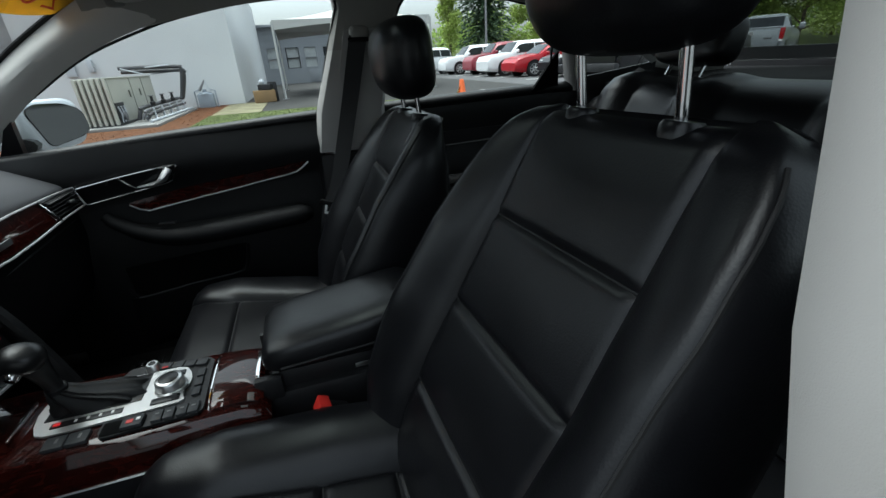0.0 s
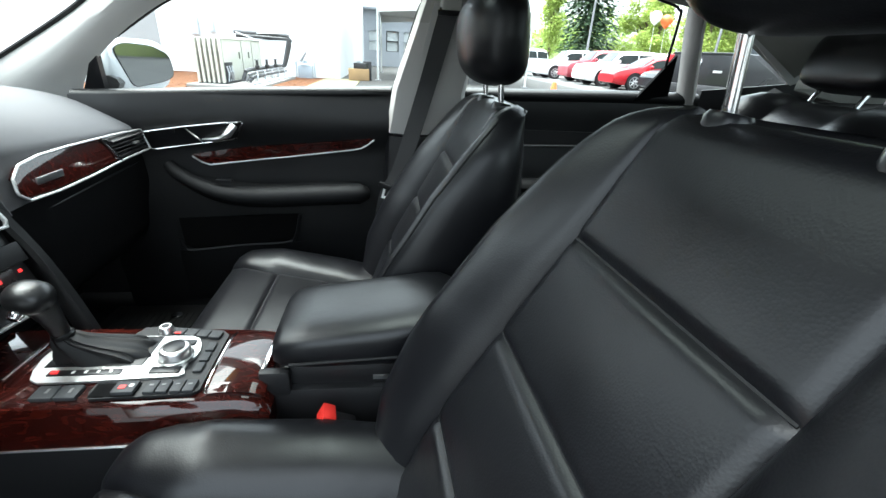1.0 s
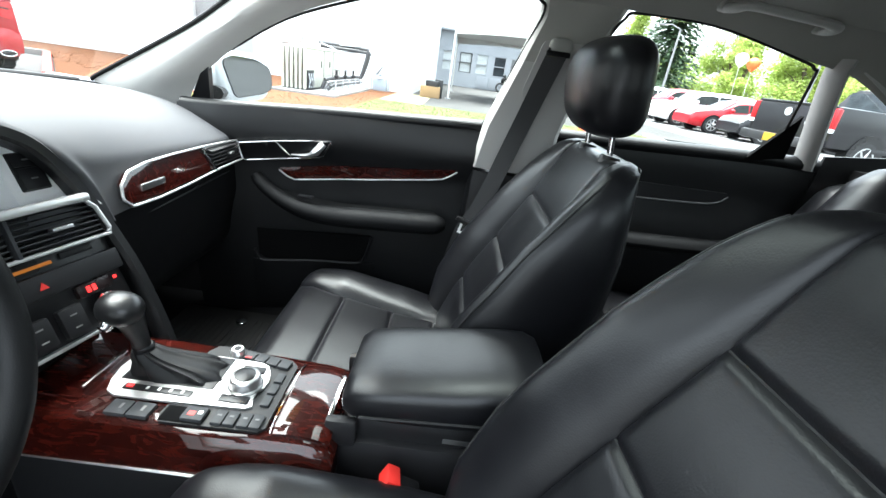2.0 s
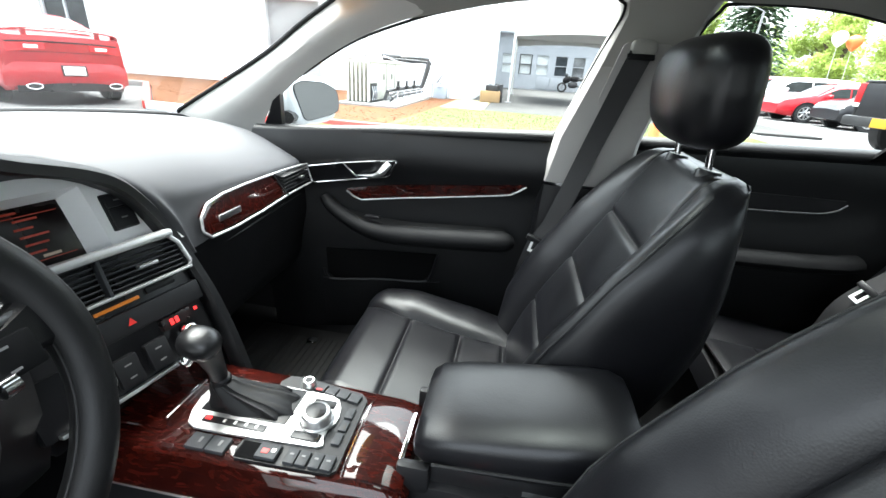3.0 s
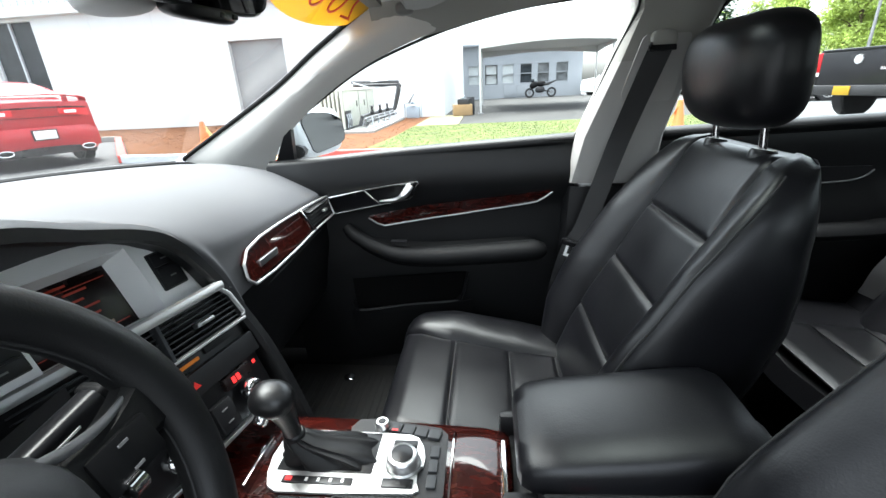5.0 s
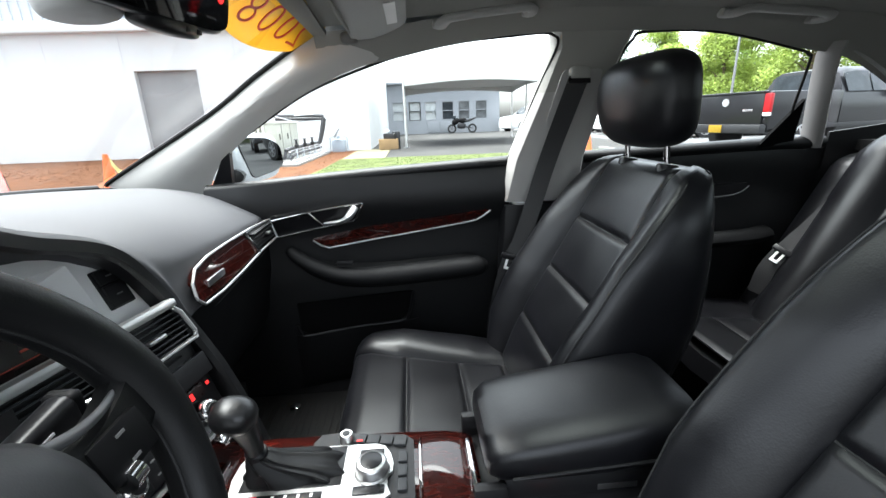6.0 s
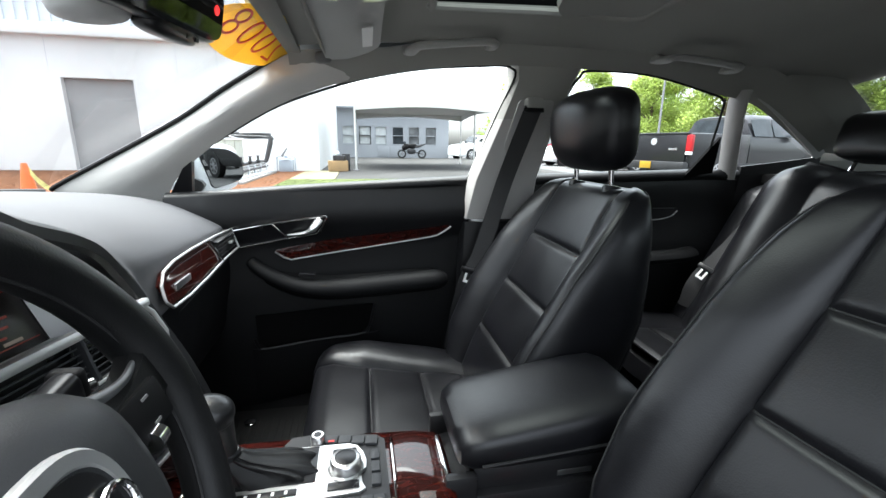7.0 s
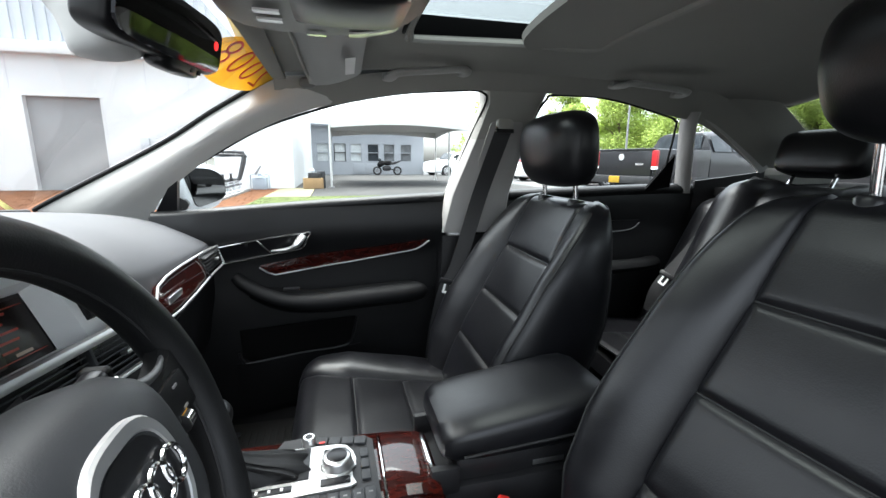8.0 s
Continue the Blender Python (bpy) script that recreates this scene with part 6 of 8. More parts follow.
def grab_handle(x0, x1, z0, z1):
    it = thing("grab_handle", ((x0 + x1) / 2, 0.52, (z0 + z1) / 2 + 0.01), "grey folding grab handle above the door window", "grab handle", "grab handles")
    y = 0.512
    dx = x1 - x0

    def p(u, dy, dz):
        return (x0 + u * dx, y + dy, lerp(z0, z1, u) + dz)
    line = smooth_line([p(0.02, 0.012, -0.004), p(0.03, -0.020, -0.008), p(0.06, -0.046, -0.006), p(0.16, -0.054, -0.004), p(0.5, -0.057, -0.004), p(0.84, -0.054, -0.004), p(0.94, -0.046, -0.006), p(0.97, -0.020, -0.008), p(0.98, 0.012, -0.004)], 44)
    part("grip", tube(B(), line, [0.0135 if 9 < k < 34 else 0.0145 for k in range(44)], 12, flat=0.65), GRIPGREY, it)
    for u in (0.02, 0.98):
        part("foot_cap", lump(B(), p(u, 0.006, -0.002), (0.034, 0.030, 0.022), 0.6), GRIPGREY, it)
    return it


grab_handle(-0.180, 0.030, 1.250, 1.272)
grab_handle(0.488, 0.716, 1.262, 1.245)


def rear_view_mirror():
    it = thing("rear_view_mirror", (-0.56, 0, 1.22), "black rear view mirror on a grey foot", "rear view mirror")
    t = Euler((0, radians(11.5), radians(-9))).to_matrix()
    c = Vector((-0.527, -0.006, 1.200))
    shell = part("shell", lump(B(), c, (0.046, 0.258, 0.080), 0.32, t, 44, 20), SATIN, it, "black mirror shell")
    g = [c + t @ Vector((0.0245, 0.123 * math.copysign(abs(math.cos(a)) ** 0.38, math.cos(a)), 0.0355 * math.copysign(abs(math.sin(a)) ** 0.38, math.sin(a)))) for a in (2 * math.pi * k / 32 for k in range(32))]
    part("mirror_glass", plate(B(), g, t @ Vector((-0.004, 0, 0))), DARKMIRROR, shell, "dark mirror glass", False)
    part("lamp", puck(B(), c + t @ Vector((0.0240, 0.104, 0.006)), t @ Vector((1, 0, 0)), (0.007, 0.006), (0, 0.0015), 16), REDGLOW, shell, "small red lamp")
    part("sensor_pod", lump(B(), c + t @ Vector((0.004, 0.030, -0.040)), (0.036, 0.100, 0.024), 0.6, t), SATIN, shell, "black switch bar")
    for y in (0.045, 0.066):
        part("key_mark", box(B(), c + t @ Vector((0.021, y, -0.041)), (0.003, 0.008, 0.006), 0.001, t), PLASTIC, shell)
    stem = smooth_line([(-0.572, -0.040, 1.150), (-0.573, -0.040, 1.160), (-0.576, -0.040, 1.185), (-0.588, -0.038, 1.212), (-0.612, -0.034, 1.240)], 16)
    part("foot", tube(B(), stem, [0.014, 0.026, 0.032, 0.035, 0.037, 0.038, 0.0385, 0.039, 0.039, 0.039, 0.039, 0.038, 0.038, 0.037, 0.036, 0.036], 24, up=(0, 1, 0)), FOOT, it, "light grey mirror foot")
    part("foot_collar", tube(B(), [(-0.566, -0.036, 1.196), (-0.545, -0.028, 1.199), (-0.528, -0.020, 1.200)], [0.030, 0.027, 0.022], 20), FOOT, it)
    return it


FOOT = mat("light_grey_plastic", (0.40, 0.40, 0.39), 0.45, grain=0.2, scale=900, vary=0.06)
DARKMIRROR = mat("dimmed_mirror", (0.022, 0.022, 0.024), 0.03, 1.0, vary=0.05)
rear_view_mirror()


def price_sticker():
    """Oval year sticker on the outside of the windscreen, read from inside as a mirror image."""
    it = thing("windscreen_sticker", (-0.60, 0.42, 1.19), "yellow oval year sticker with red numbers on the windscreen", "sticker")
    along = Vector((0.155, 1.0, -0.045)).normalized()
    down = Vector((-0.87, 0.1, -0.42))
    down = (down - down.dot(along) * along).normalized()
    c = Vector((-0.499, 0.418, 1.233))
    n = along.cross(down)
    ring = [c + along * 0.178 * math.cos(a) + down * 0.078 * math.sin(a) for a in (2 * math.pi * k / 40 for k in range(40))]
    base = part("backing", plate(B(), ring, n * 0.0012), YELLOW, it, "yellow oval backing", False)
    # seen from the road side the figures run the right way, so from within they are mirrored
    m = Matrix((-along, -down, n * 1.0)).transposed().to_4x4()
    for k, figure in enumerate("2008"):
        txt = bpy.data.curves.new("year", "FONT")
        txt.body, txt.size, txt.extrude, txt.align_x, txt.align_y = figure, 0.112, 0.0006, "CENTER", "CENTER"
        txt.shear = 0.3
        txt.offset = -0.0022
        ob = new("year_number", txt)
        ob.matrix_world = Matrix.Translation(c - n * 0.0018 - along * (0.068 * (k - 1.5))) @ m
        bpy.context.view_layer.update()
        me = bpy.data.meshes.new_from_object(ob.evaluated_get(bpy.context.evaluated_depsgraph_get()))
        me.transform(ob.matrix_world)
        bpy.data.objects.remove(ob)
        me.materials.clear()
        me.materials.append(REDINK)
        num = new("year_number", me)
        num.parent = it
        num.matrix_parent_inverse = BASE[it].inverted()
        tagged(num, "red year number")
    return it


YELLOW = mat("yellow_vinyl", (0.70, 0.46, 0.05), 0.5, vary=0.06)
# thin vinyl lets daylight through
_n, _l = YELLOW.node_tree.nodes, YELLOW.node_tree.links
_thin, _mix = _n.new("ShaderNodeBsdfTranslucent"), _n.new("ShaderNodeMixShader")
_thin.inputs["Color"].default_value = (0.62, 0.42, 0.06, 1)
_mix.inputs["Fac"].default_value = 0.6
_l.new(_n["Principled BSDF"].outputs[0], _mix.inputs[1])
_l.new(_thin.outputs[0], _mix.inputs[2])
_l.new(_mix.outputs[0], _n["Material Output"].inputs["Surface"])
REDINK = mat("red_ink", (0.55, 0.02, 0.02), 0.5, vary=0.06)
price_sticker()

# ---------------------------------------------------------------- outside: ground
ASPHALT = mat("asphalt", (0.095, 0.095, 0.097), 0.9, grain=0.8, scale=120, vary=0.2, vary_scale=0.8, spec=0.2)
CONCRETE = mat("concrete", (0.20, 0.197, 0.19), 0.85, grain=0.5, scale=60, vary=0.12, vary_scale=1.5)
# concrete darkened in its colour to carry the shade below the canopy
SHADEDSLAB = mat("shaded_concrete", (0.050, 0.049, 0.048), 0.9, grain=0.5, scale=60, vary=0.3, vary_scale=0.6, spec=0.1)
BARK = mat("orange_bark", (0.098, 0.044, 0.022), 0.95, grain=1.0, scale=45, vary=0.3, vary_scale=6.0, spec=0.1)
GRASS = mat("lawn", (0.082, 0.100, 0.036), 0.95, grain=1.0, scale=60, vary=0.35, vary_scale=2.5, spec=0.1)
REDCURB = mat("red_curb_paint", (0.55, 0.06, 0.05), 0.6, grain=0.4, scale=60, vary=0.15)
WHITEWALL = mat("white_wall", (0.66, 0.675, 0.69), 0.7, grain=0.2, scale=40, vary=0.04, vary_scale=0.8)
BLUEWALL = mat("blue_grey_wall", (0.262, 0.275, 0.295), 0.7, grain=0.2, scale=40, vary=0.06, vary_scale=1.0)
SIDING = mat("pale_metal_siding", (0.50, 0.53, 0.57), 0.5, vary=0.05, vary_scale=1.0)
DOORGREY = mat("grey_shutter", (0.30, 0.31, 0.32), 0.55, vary=0.04)
DARKGLASS = mat("dark_window_glass", (0.03, 0.035, 0.04), 0.06, vary=0.3, spec=0.22)
SIDEGLASS = mat("tinted_side_glass", (0.018, 0.022, 0.022), 0.45, vary=0.3, spec=0.1)
PALEGLASS = mat("blind_behind_glass", (0.45, 0.47, 0.47), 0.15, vary=0.1)
MIDGLASS = mat("grey_window_glass", (0.12, 0.125, 0.13), 0.08, vary=0.4, vary_scale=2.0)
CANVAS = mat("white_canvas", (0.50, 0.50, 0.49), 0.8, grain=0.3, scale=200, vary=0.06)
STEEL = mat("painted_steel", (0.20, 0.20, 0.21), 0.45, 0.4, vary=0.1)
DARKSTEEL = mat("dark_steel", (0.03, 0.03, 0.032), 0.5, 0.5, vary=0.2)
UNITBEIGE = mat("beige_unit_paint", (0.44, 0.44, 0.39), 0.5, vary=0.08, vary_scale=3.0)
UNITRIB = mat("olive_grey_steel", (0.13, 0.13, 0.115), 0.55, vary=0.12, vary_scale=3.0)
PIPEGREY = mat("grey_pipe_lagging", (0.055, 0.055, 0.06), 0.6, grain=0.3, scale=50, vary=0.15)
PUMPBLUE = mat("pale_blue_grey_paint", (0.30, 0.34, 0.39), 0.5, vary=0.10, vary_scale=4.0)
DRYGRASS = mat("dry_straw_ground", (0.20, 0.185, 0.12), 0.95, grain=1.0, scale=50, vary=0.3, vary_scale=2.0, spec=0.1)
CARDBOARD = mat("cardboard", (0.26, 0.17, 0.085), 0.85, vary=0.12)
TYRE = mat("tyre_rubber", (0.015, 0.015, 0.016), 0.8, grain=0.4, scale=80)
RIM = mat("alloy_rim", (0.55, 0.55, 0.56), 0.3, 0.9, vary=0.1)
ORANGE = mat("cone_orange", (0.75, 0.14, 0.03), 0.5, vary=0.08)
TAPE = mat("yellow_tape", (0.50, 0.46, 0.16), 0.4, vary=0.12, vary_scale=12)
LAMPLENS = mat("tail_lamp_lens", (0.62, 0.020, 0.028), 0.22, coat=0.3, vary=0.1)
LAMPRED = mat("tail_lamp_red", (0.32, 0.010, 0.014), 0.30, coat=0.1, vary=0.1, spec=0.3)
LAMPWHITE = mat("lamp_clear", (0.75, 0.75, 0.75), 0.12, coat=0.6, vary=0.1)
BARKWOOD = mat("tree_bark", (0.10, 0.075, 0.05), 0.95, grain=1.0, scale=30, vary=0.25)


def leaf_mat(name, color):
    """Thin leaves: they reflect light and let some of it through."""
    m = mat(name, color, 0.6, vary=0.35, vary_scale=1.2)
    n, l = m.node_tree.nodes, m.node_tree.links
    b = n["Principled BSDF"]
    thin = n.new("ShaderNodeBsdfTranslucent")
    mix = n.new("ShaderNodeMixShader")
    mix.inputs["Fac"].default_value = 0.5
    tone = b.inputs["Base Color"].links[0].from_socket
    l.new(tone, thin.inputs["Color"])
    l.new(b.outputs[0], mix.inputs[1])
    l.new(thin.outputs[0], mix.inputs[2])
    l.new(mix.outputs[0], n["Material Output"].inputs["Surface"])
    return m


SPRING = leaf_mat("spring_leaves", (0.32, 0.40, 0.10))
GREEN = leaf_mat("green_leaves", (0.24, 0.33, 0.075))
NEEDLE = leaf_mat("dark_needles", (0.05, 0.085, 0.045))

bm = B()
bmesh.ops.create_grid(bm, x_segments=2, y_segments=2, size=900)
setting("ground", bm, ASPHALT, "grey asphalt car park", "ground", False)


def flat(name, outline, z, thick, m, label, category):
    return setting(name, plate(B(), [(x, y, z) for x, y in outline], (0, 0, -thick)), m, label, category, False)


bed = [(-6.85, 7.0), (-4.6, 6.75), (-2.25, 6.70), (-1.55, 9.0), (-1.0, 11.5), (-1.0, 15.7), (-19.3, 15.7), (-19.3, 11.3), (-10.7, 11.3)]
flat("bark_bed", bed, 0.05, 0.04, BARK, "orange bark mulch bed along the building", "bark bed")
flat("dry_ground", [(-2.20, 11.62), (-1.0, 11.62), (-1.0, 15.68), (-2.20, 15.68)], 0.058, 0.05, DRYGRASS, "pale dry ground between the bark and the slab", "ground")
flat("lawn", [(-2.42, 6.72), (5.1, 6.72), (5.1, 11.6), (-2.20, 11.6), (-2.24, 9.0)], 0.075, 0.06, GRASS, "patchy spring lawn beside the car park", "lawn")
flat("concrete_pad", [(-0.98, 11.8), (7.5, 11.8), (7.5, 30.98), (-1.70, 30.98), (-1.70, 15.72), (-0.98, 15.72)], 0.06, 0.05, SHADEDSLAB, "grey concrete slab under the canopy", "pavement")
# bark chips and grass blades that break up the flat beds
rng = random.Random(5)
bm = B()
for k in range(2600):
    x, y = rng.uniform(-12, -1.5), rng.uniform(6.8, 15.6)
    if not x > -2.3 and y > 6.8 + max(0, (-4.6 - x)) * 0.68:
        a, s = rng.uniform(0, 3.14), rng.uniform(0.015, 0.045)
        box(bm, (x, y, 0.052), (s, s * 0.35, 0.010), 0, Euler((rng.uniform(-.12, .12), rng.uniform(-.12, .12), a)).to_matrix())
setting("bark_chips", bm, BARK, "loose orange bark chips", "bark", False, "stuff")
bm = B()
for k in range(16000):
    x, y = rng.uniform(-2.2, 5.0), rng.uniform(6.8, 11.5)
    h, a = rng.uniform(0.010, 0.022), rng.uniform(0, 6.28)
    c, s = math.cos(a) * 0.008, math.sin(a) * 0.008
    v = [bm.verts.new(p) for p in ((x - c, y - s, 0.073), (x + c, y + s, 0.073), (x + s * 1.5, y - c * 1.5, 0.073 + h))]
    bm.faces.new(v)
setting("grass_blades", bm, GRASS, "short grass blades", "grass", False, "stuff")


def curb(name, pts, m, label):
    bm = B()
    for a, b in zip(pts, pts[1:]):
        a, b = Vector((*a, 0.07)), Vector((*b, 0.07))
        d = b - a
        box(bm, (a + b) / 2, (d.length, 0.15, 0.15), 0.02, Euler((0, 0, math.atan2(d.y, d.x))).to_matrix())
    return setting(name, bm, m, label, "curb", False)


curb("red_curb", [(-10.75, 11.2), (-6.95, 6.95)], REDCURB, "red painted concrete curb at the end of the bed")
curb("red_curb", [(-4.55, 6.65), (-1.3, 6.60)], REDCURB, "red painted concrete curb beside the bed")
curb("curb", [(-6.88, 6.9), (-4.6, 6.67)], SIDING, "pale concrete curb")
curb("curb", [(-1.25, 6.60), (5.15, 6.60), (5.15, 11.65)], CONCRETE, "grey concrete curb along the lawn")
curb("curb", [(-19.3, 11.2), (-10.85, 11.25)], CONCRETE, "grey concrete curb along the bark bed")
# parking lines
for k in range(7):
    flat("parking_line", [(9.3, 13.6 + 3.0 * k), (14.5, 13.6 + 3.0 * k), (14.5, 13.7 + 3.0 * k), (9.3, 13.7 + 3.0 * k)], 0.006, 0.005, LABEL, "white painted parking line", "parking line")


# ---------------------------------------------------------------- buildings
def white_building():
    it = thing("white_building", (-20, 16, 0), "white rendered commercial building with a metal parapet and roller door", "building")
    bm = B()
    W = 15.70
    for x0, x1, z0, z1 in ((-19.25, -18.95, 0, 4.4), (-18.95, -16.9, 0, 0.35), (-18.95, -16.9, 4.0, 4.4), (-16.9, -9.50, 0, 4.4), (-9.50, -7.30, 3.0, 4.4), (-7.30, -1.72, 0, 4.4)):
        box(bm, ((x0 + x1) / 2, W + 0.15, (z0 + z1) / 2), (x1 - x0, 0.30, z1 - z0))
    box(bm, (-1.87, 23.35, 2.2), (0.30, 14.69, 4.4))
    box(bm, (-19.10, 23.0, 2.2), (0.30, 14.4, 4.4))
    part("wall", bm, WHITEWALL, it, "white rendered wall", False)
    part("ledge", box(B(), (-10.3, W - 0.03, 4.28), (18.3, 0.44, 0.34), 0.03), WHITEWALL, it, "white ledge above the wall")
    bm = B()
    for k in range(57):
        x = -19.2 + 0.315 * k + 0.15
        box(bm, (x, W + 0.26, 5.75), (0.17, 0.06, 2.4), 0.015)
    box(bm, (-10.3, W + 0.42, 5.75), (17.9, 0.3, 2.4))
    part("parapet_siding", bm, SIDING, it, "ribbed pale metal parapet", False)
    part("coping", box(B(), (-10.3, W + 0.38, 6.98), (18.2, 0.5, 0.08), 0.01), SIDING, it)
    # faint panel joints in the wall
    for k in range(12):
        part("wall_joint", box(B(), (-15.8 + 1.22 * k, W - 0.001, 3.7), (0.02, 0.006, 1.2)), SIDING, it) if not -9.70 < -15.8 + 1.22 * k < -7.10 else None
    door = part("roller_door", box(B(), (-8.40, W + 0.22, 1.5), (2.3, 0.06, 3.05)), DOORGREY, it, "grey roller shutter door", False)
    for k in range(20):
        part("door_slat", box(B(), (-8.40, W + 0.185, 0.08 + 0.152 * k), (2.2, 0.02, 0.1516)), DOORGREY, door)
    bm = box(B(), (-9.46, W + 0.10, 1.46), (0.08, 0.22, 2.92))
    box(bm, (-7.34, W + 0.10, 1.46), (0.08, 0.22, 2.92))
    box(bm, (-8.40, W + 0.105, 2.961), (2.196, 0.22, 0.078))
    part("door_frame", bm, WHITEWALL, it, "", False)
    win = part("entrance_window", box(B(), (-17.92, W + 0.2, 2.2), (2.05, 0.05, 3.7)), DARKGLASS, it, "tall dark entrance glazing", False)
    for x in (-18.92, -17.92, -16.93):
        part("mullion", box(B(), (x, W + 0.14, 2.2), (0.07, 0.10, 3.7), 0.01), SIDING, win)
    for x, w, h in ((-6.25, 0.26, 0.55), (-5.72, 0.14, 0.34)):
        part("wall_box", box(B(), (x, W - 0.06, 1.45), (w, 0.12, h), 0.02), SIDING, it, "small meter box on the wall")
    return it


white_building()


def grey_building():
    it = thing("grey_building", (2.5, 31, 0), "blue grey office building with a row of sash windows", "building")
    Y = 31.0
    xs = [(-1.42, -0.64), (-0.24, 0.52), (0.86, 1.64), (2.06, 2.86), (3.20, 4.00), (4.42, 5.23)]
    bm = B()
    box(bm, (1.95, Y + 0.15, 0.50), (8.3, 0.3, 1.00))
    box(bm, (1.95, Y + 0.15, 2.80), (8.3, 0.3, 1.20))
    edges = [-2.2] + [e for w in xs for e in w] + [6.1]
    for a, b in zip(edges[::2], edges[1::2]):
        box(bm, ((a + b) / 2, Y + 0.15, 1.6), (b - a, 0.3, 1.20))
    part("wall", bm, BLUEWALL, it, "blue grey painted wall", False)
    for k, (a, b) in enumerate(xs):
        win = part("window", box(B(), ((a + b) / 2, Y + 0.16, 1.6), (b - a, 0.04, 1.2)), DARKGLASS if k == 3 else MIDGLASS if k > 3 else PALEGLASS, it, "sash window with a dark pane" if k > 2 else "sash window with a pale blind", False)
        fr = B()
        for x in (a, b):
            box(fr, (x, Y + 0.07, 1.6), (0.06, 0.16, 1.22), 0.01)
        for z in (1.0, 1.6, 2.2):
            box(fr, ((a + b) / 2, Y + 0.07, z), (b - a, 0.14, 0.05), 0.01)
        part("window_frame", fr, BLUEWALL if k != 1 else SATIN, win, "", False)
    for x in (1.4, 2.3):
        part("wall_panel", box(B(), (x, Y - 0.02, 0.5), (0.8, 0.04, 0.72), 0.02), BLUEWALL, it)
    part("fascia", box(B(), (1.95, Y - 0.15, 3.45), (8.7, 0.7, 0.14), 0.02), BLUEWALL, it)
    part("roof", box(B(), (1.95, Y + 2.75, 3.45), (8.5, 5.2, 0.1), 0.02), SIDING, it)
    part("side_wall", box(B(), (-2.15, Y + 2.72, 1.7), (0.3, 4.8, 3.4)), BLUEWALL, it, "", False)
    part("side_wall", box(B(), (6.05, Y + 2.72, 1.7), (0.3, 4.8, 3.4)), BLUEWALL, it, "", False)
    return it


grey_building()


def canopy():
    it = thing("canopy_tent", (2.5, 18.7, 0.06), "white canvas canopy on slim white steel poles", "canopy")
    x0, x1, y0, y1 = -0.42, 4.95, 15.85, 22.0
    for x in (x0, x1):
        for y in (y0, 19.2, y1) if x == x1 else (y0, y1):
            pole = part("pole", tube(B(), [(x, y, 0.06), (x, y, 2.44)], 0.038, 12), CANVAS, it, "white steel pole")
            part("base_plate", box(B(), (x, y, 0.07), (0.22, 0.22, 0.02), 0.004), STEEL, pole)

    def roof(u, v):
        x, y = lerp(x0, x1, u), lerp(y0, y1, v)
        w = min(u, 1 - u, v, 1 - v) * 2
        return (x, y, 2.50 + 0.62 * w ** 1.15 - 0.05 * math.sin(math.pi * w))
    part("canvas_roof", sheet(B(), 24, 24, roof, 0.006), CANVAS, it, "white canvas roof")
    for name, fx in (("front", lambda u: (lerp(x0, x1, u), y0)), ("back", lambda u: (lerp(x0, x1, u), y1)), ("side", lambda u: (x0, lerp(y0, y1, u))), ("side", lambda u: (x1, lerp(y0, y1, u)))):
        part("valance", sheet(B(), 24, 3, lambda u, v: (*fx(u), 2.50 - v * (0.30 - 0.16 * math.sin(math.pi * u))), 0.004), CANVAS, it, "scalloped canvas valance")
    return it


canopy()


def heat_pump():
    it = thing("air_conditioning_unit", (-4.1, 10.7, 0.05), "long beige air conditioning unit with ribbed end on pad", "air conditioner")
    part("pad", box(B(), (-3.80, 12.5, 0.065), (1.56, 4.4, 0.09), 0.02), CONCRETE, it, "concrete pad")
    part("cabinet", box(B(), (-4.13, 12.35, 0.60), (0.58, 3.24, 0.94), 0.015), UNITBEIGE, it, "smooth beige steel cabinet")
    part("plinth", box(B(), (-4.11, 12.30, 0.125), (0.66, 3.30, 0.05), 0.008), DARKSTEEL, it, "dark base rail")
    part("end_panel", box(B(), (-4.13, 10.715, 0.60), (0.60, 0.03, 0.94), 0.006), UNITRIB, it, "olive grey end panel")
    for k in range(6):
        part("end_rib", box(B(), (-4.40 + 0.108 * k, 10.665, 0.605), (0.058, 0.085, 0.95), 0.012), UNITBEIGE, it)
    part("top_lid", box(B(), (-4.13, 12.35, 1.083), (0.62, 3.28, 0.024), 0.008), UNITBEIGE, it)
    coil = part("coil_opening", box(B(), (-3.832, 11.00, 0.345), (0.024, 0.52, 0.46), 0.004), DARKSTEEL, it, "dark open bay full of fittings")
    for k in range(3):
        part("fitting", tube(B(), [(-3.81, 10.84 + 0.15 * k, 0.16), (-3.79, 10.86 + 0.15 * k, 0.34), (-3.81, 10.82 + 0.17 * k, 0.50)], 0.016, 8), SIDING, coil)
    part("fan_hub", puck(B(), (-3.82, 11.05, 0.28), (1, 0, 0), (0.10, 0.10, 0.06), (0.0, 0.05, 0.06), 18), STEEL, coil)
    for y in (12.15, 13.05):
        part("side_seam", box(B(), (-3.836, y, 0.62), (0.012, 0.02, 0.86)), UNITRIB, it)
    for y, z in ((11.9, 0.72), (12.7, 0.72)):
        part("side_latch", box(B(), (-3.828, y, z), (0.03, 0.035, 0.16), 0.006), UNITRIB, it)
    return it


heat_pump()


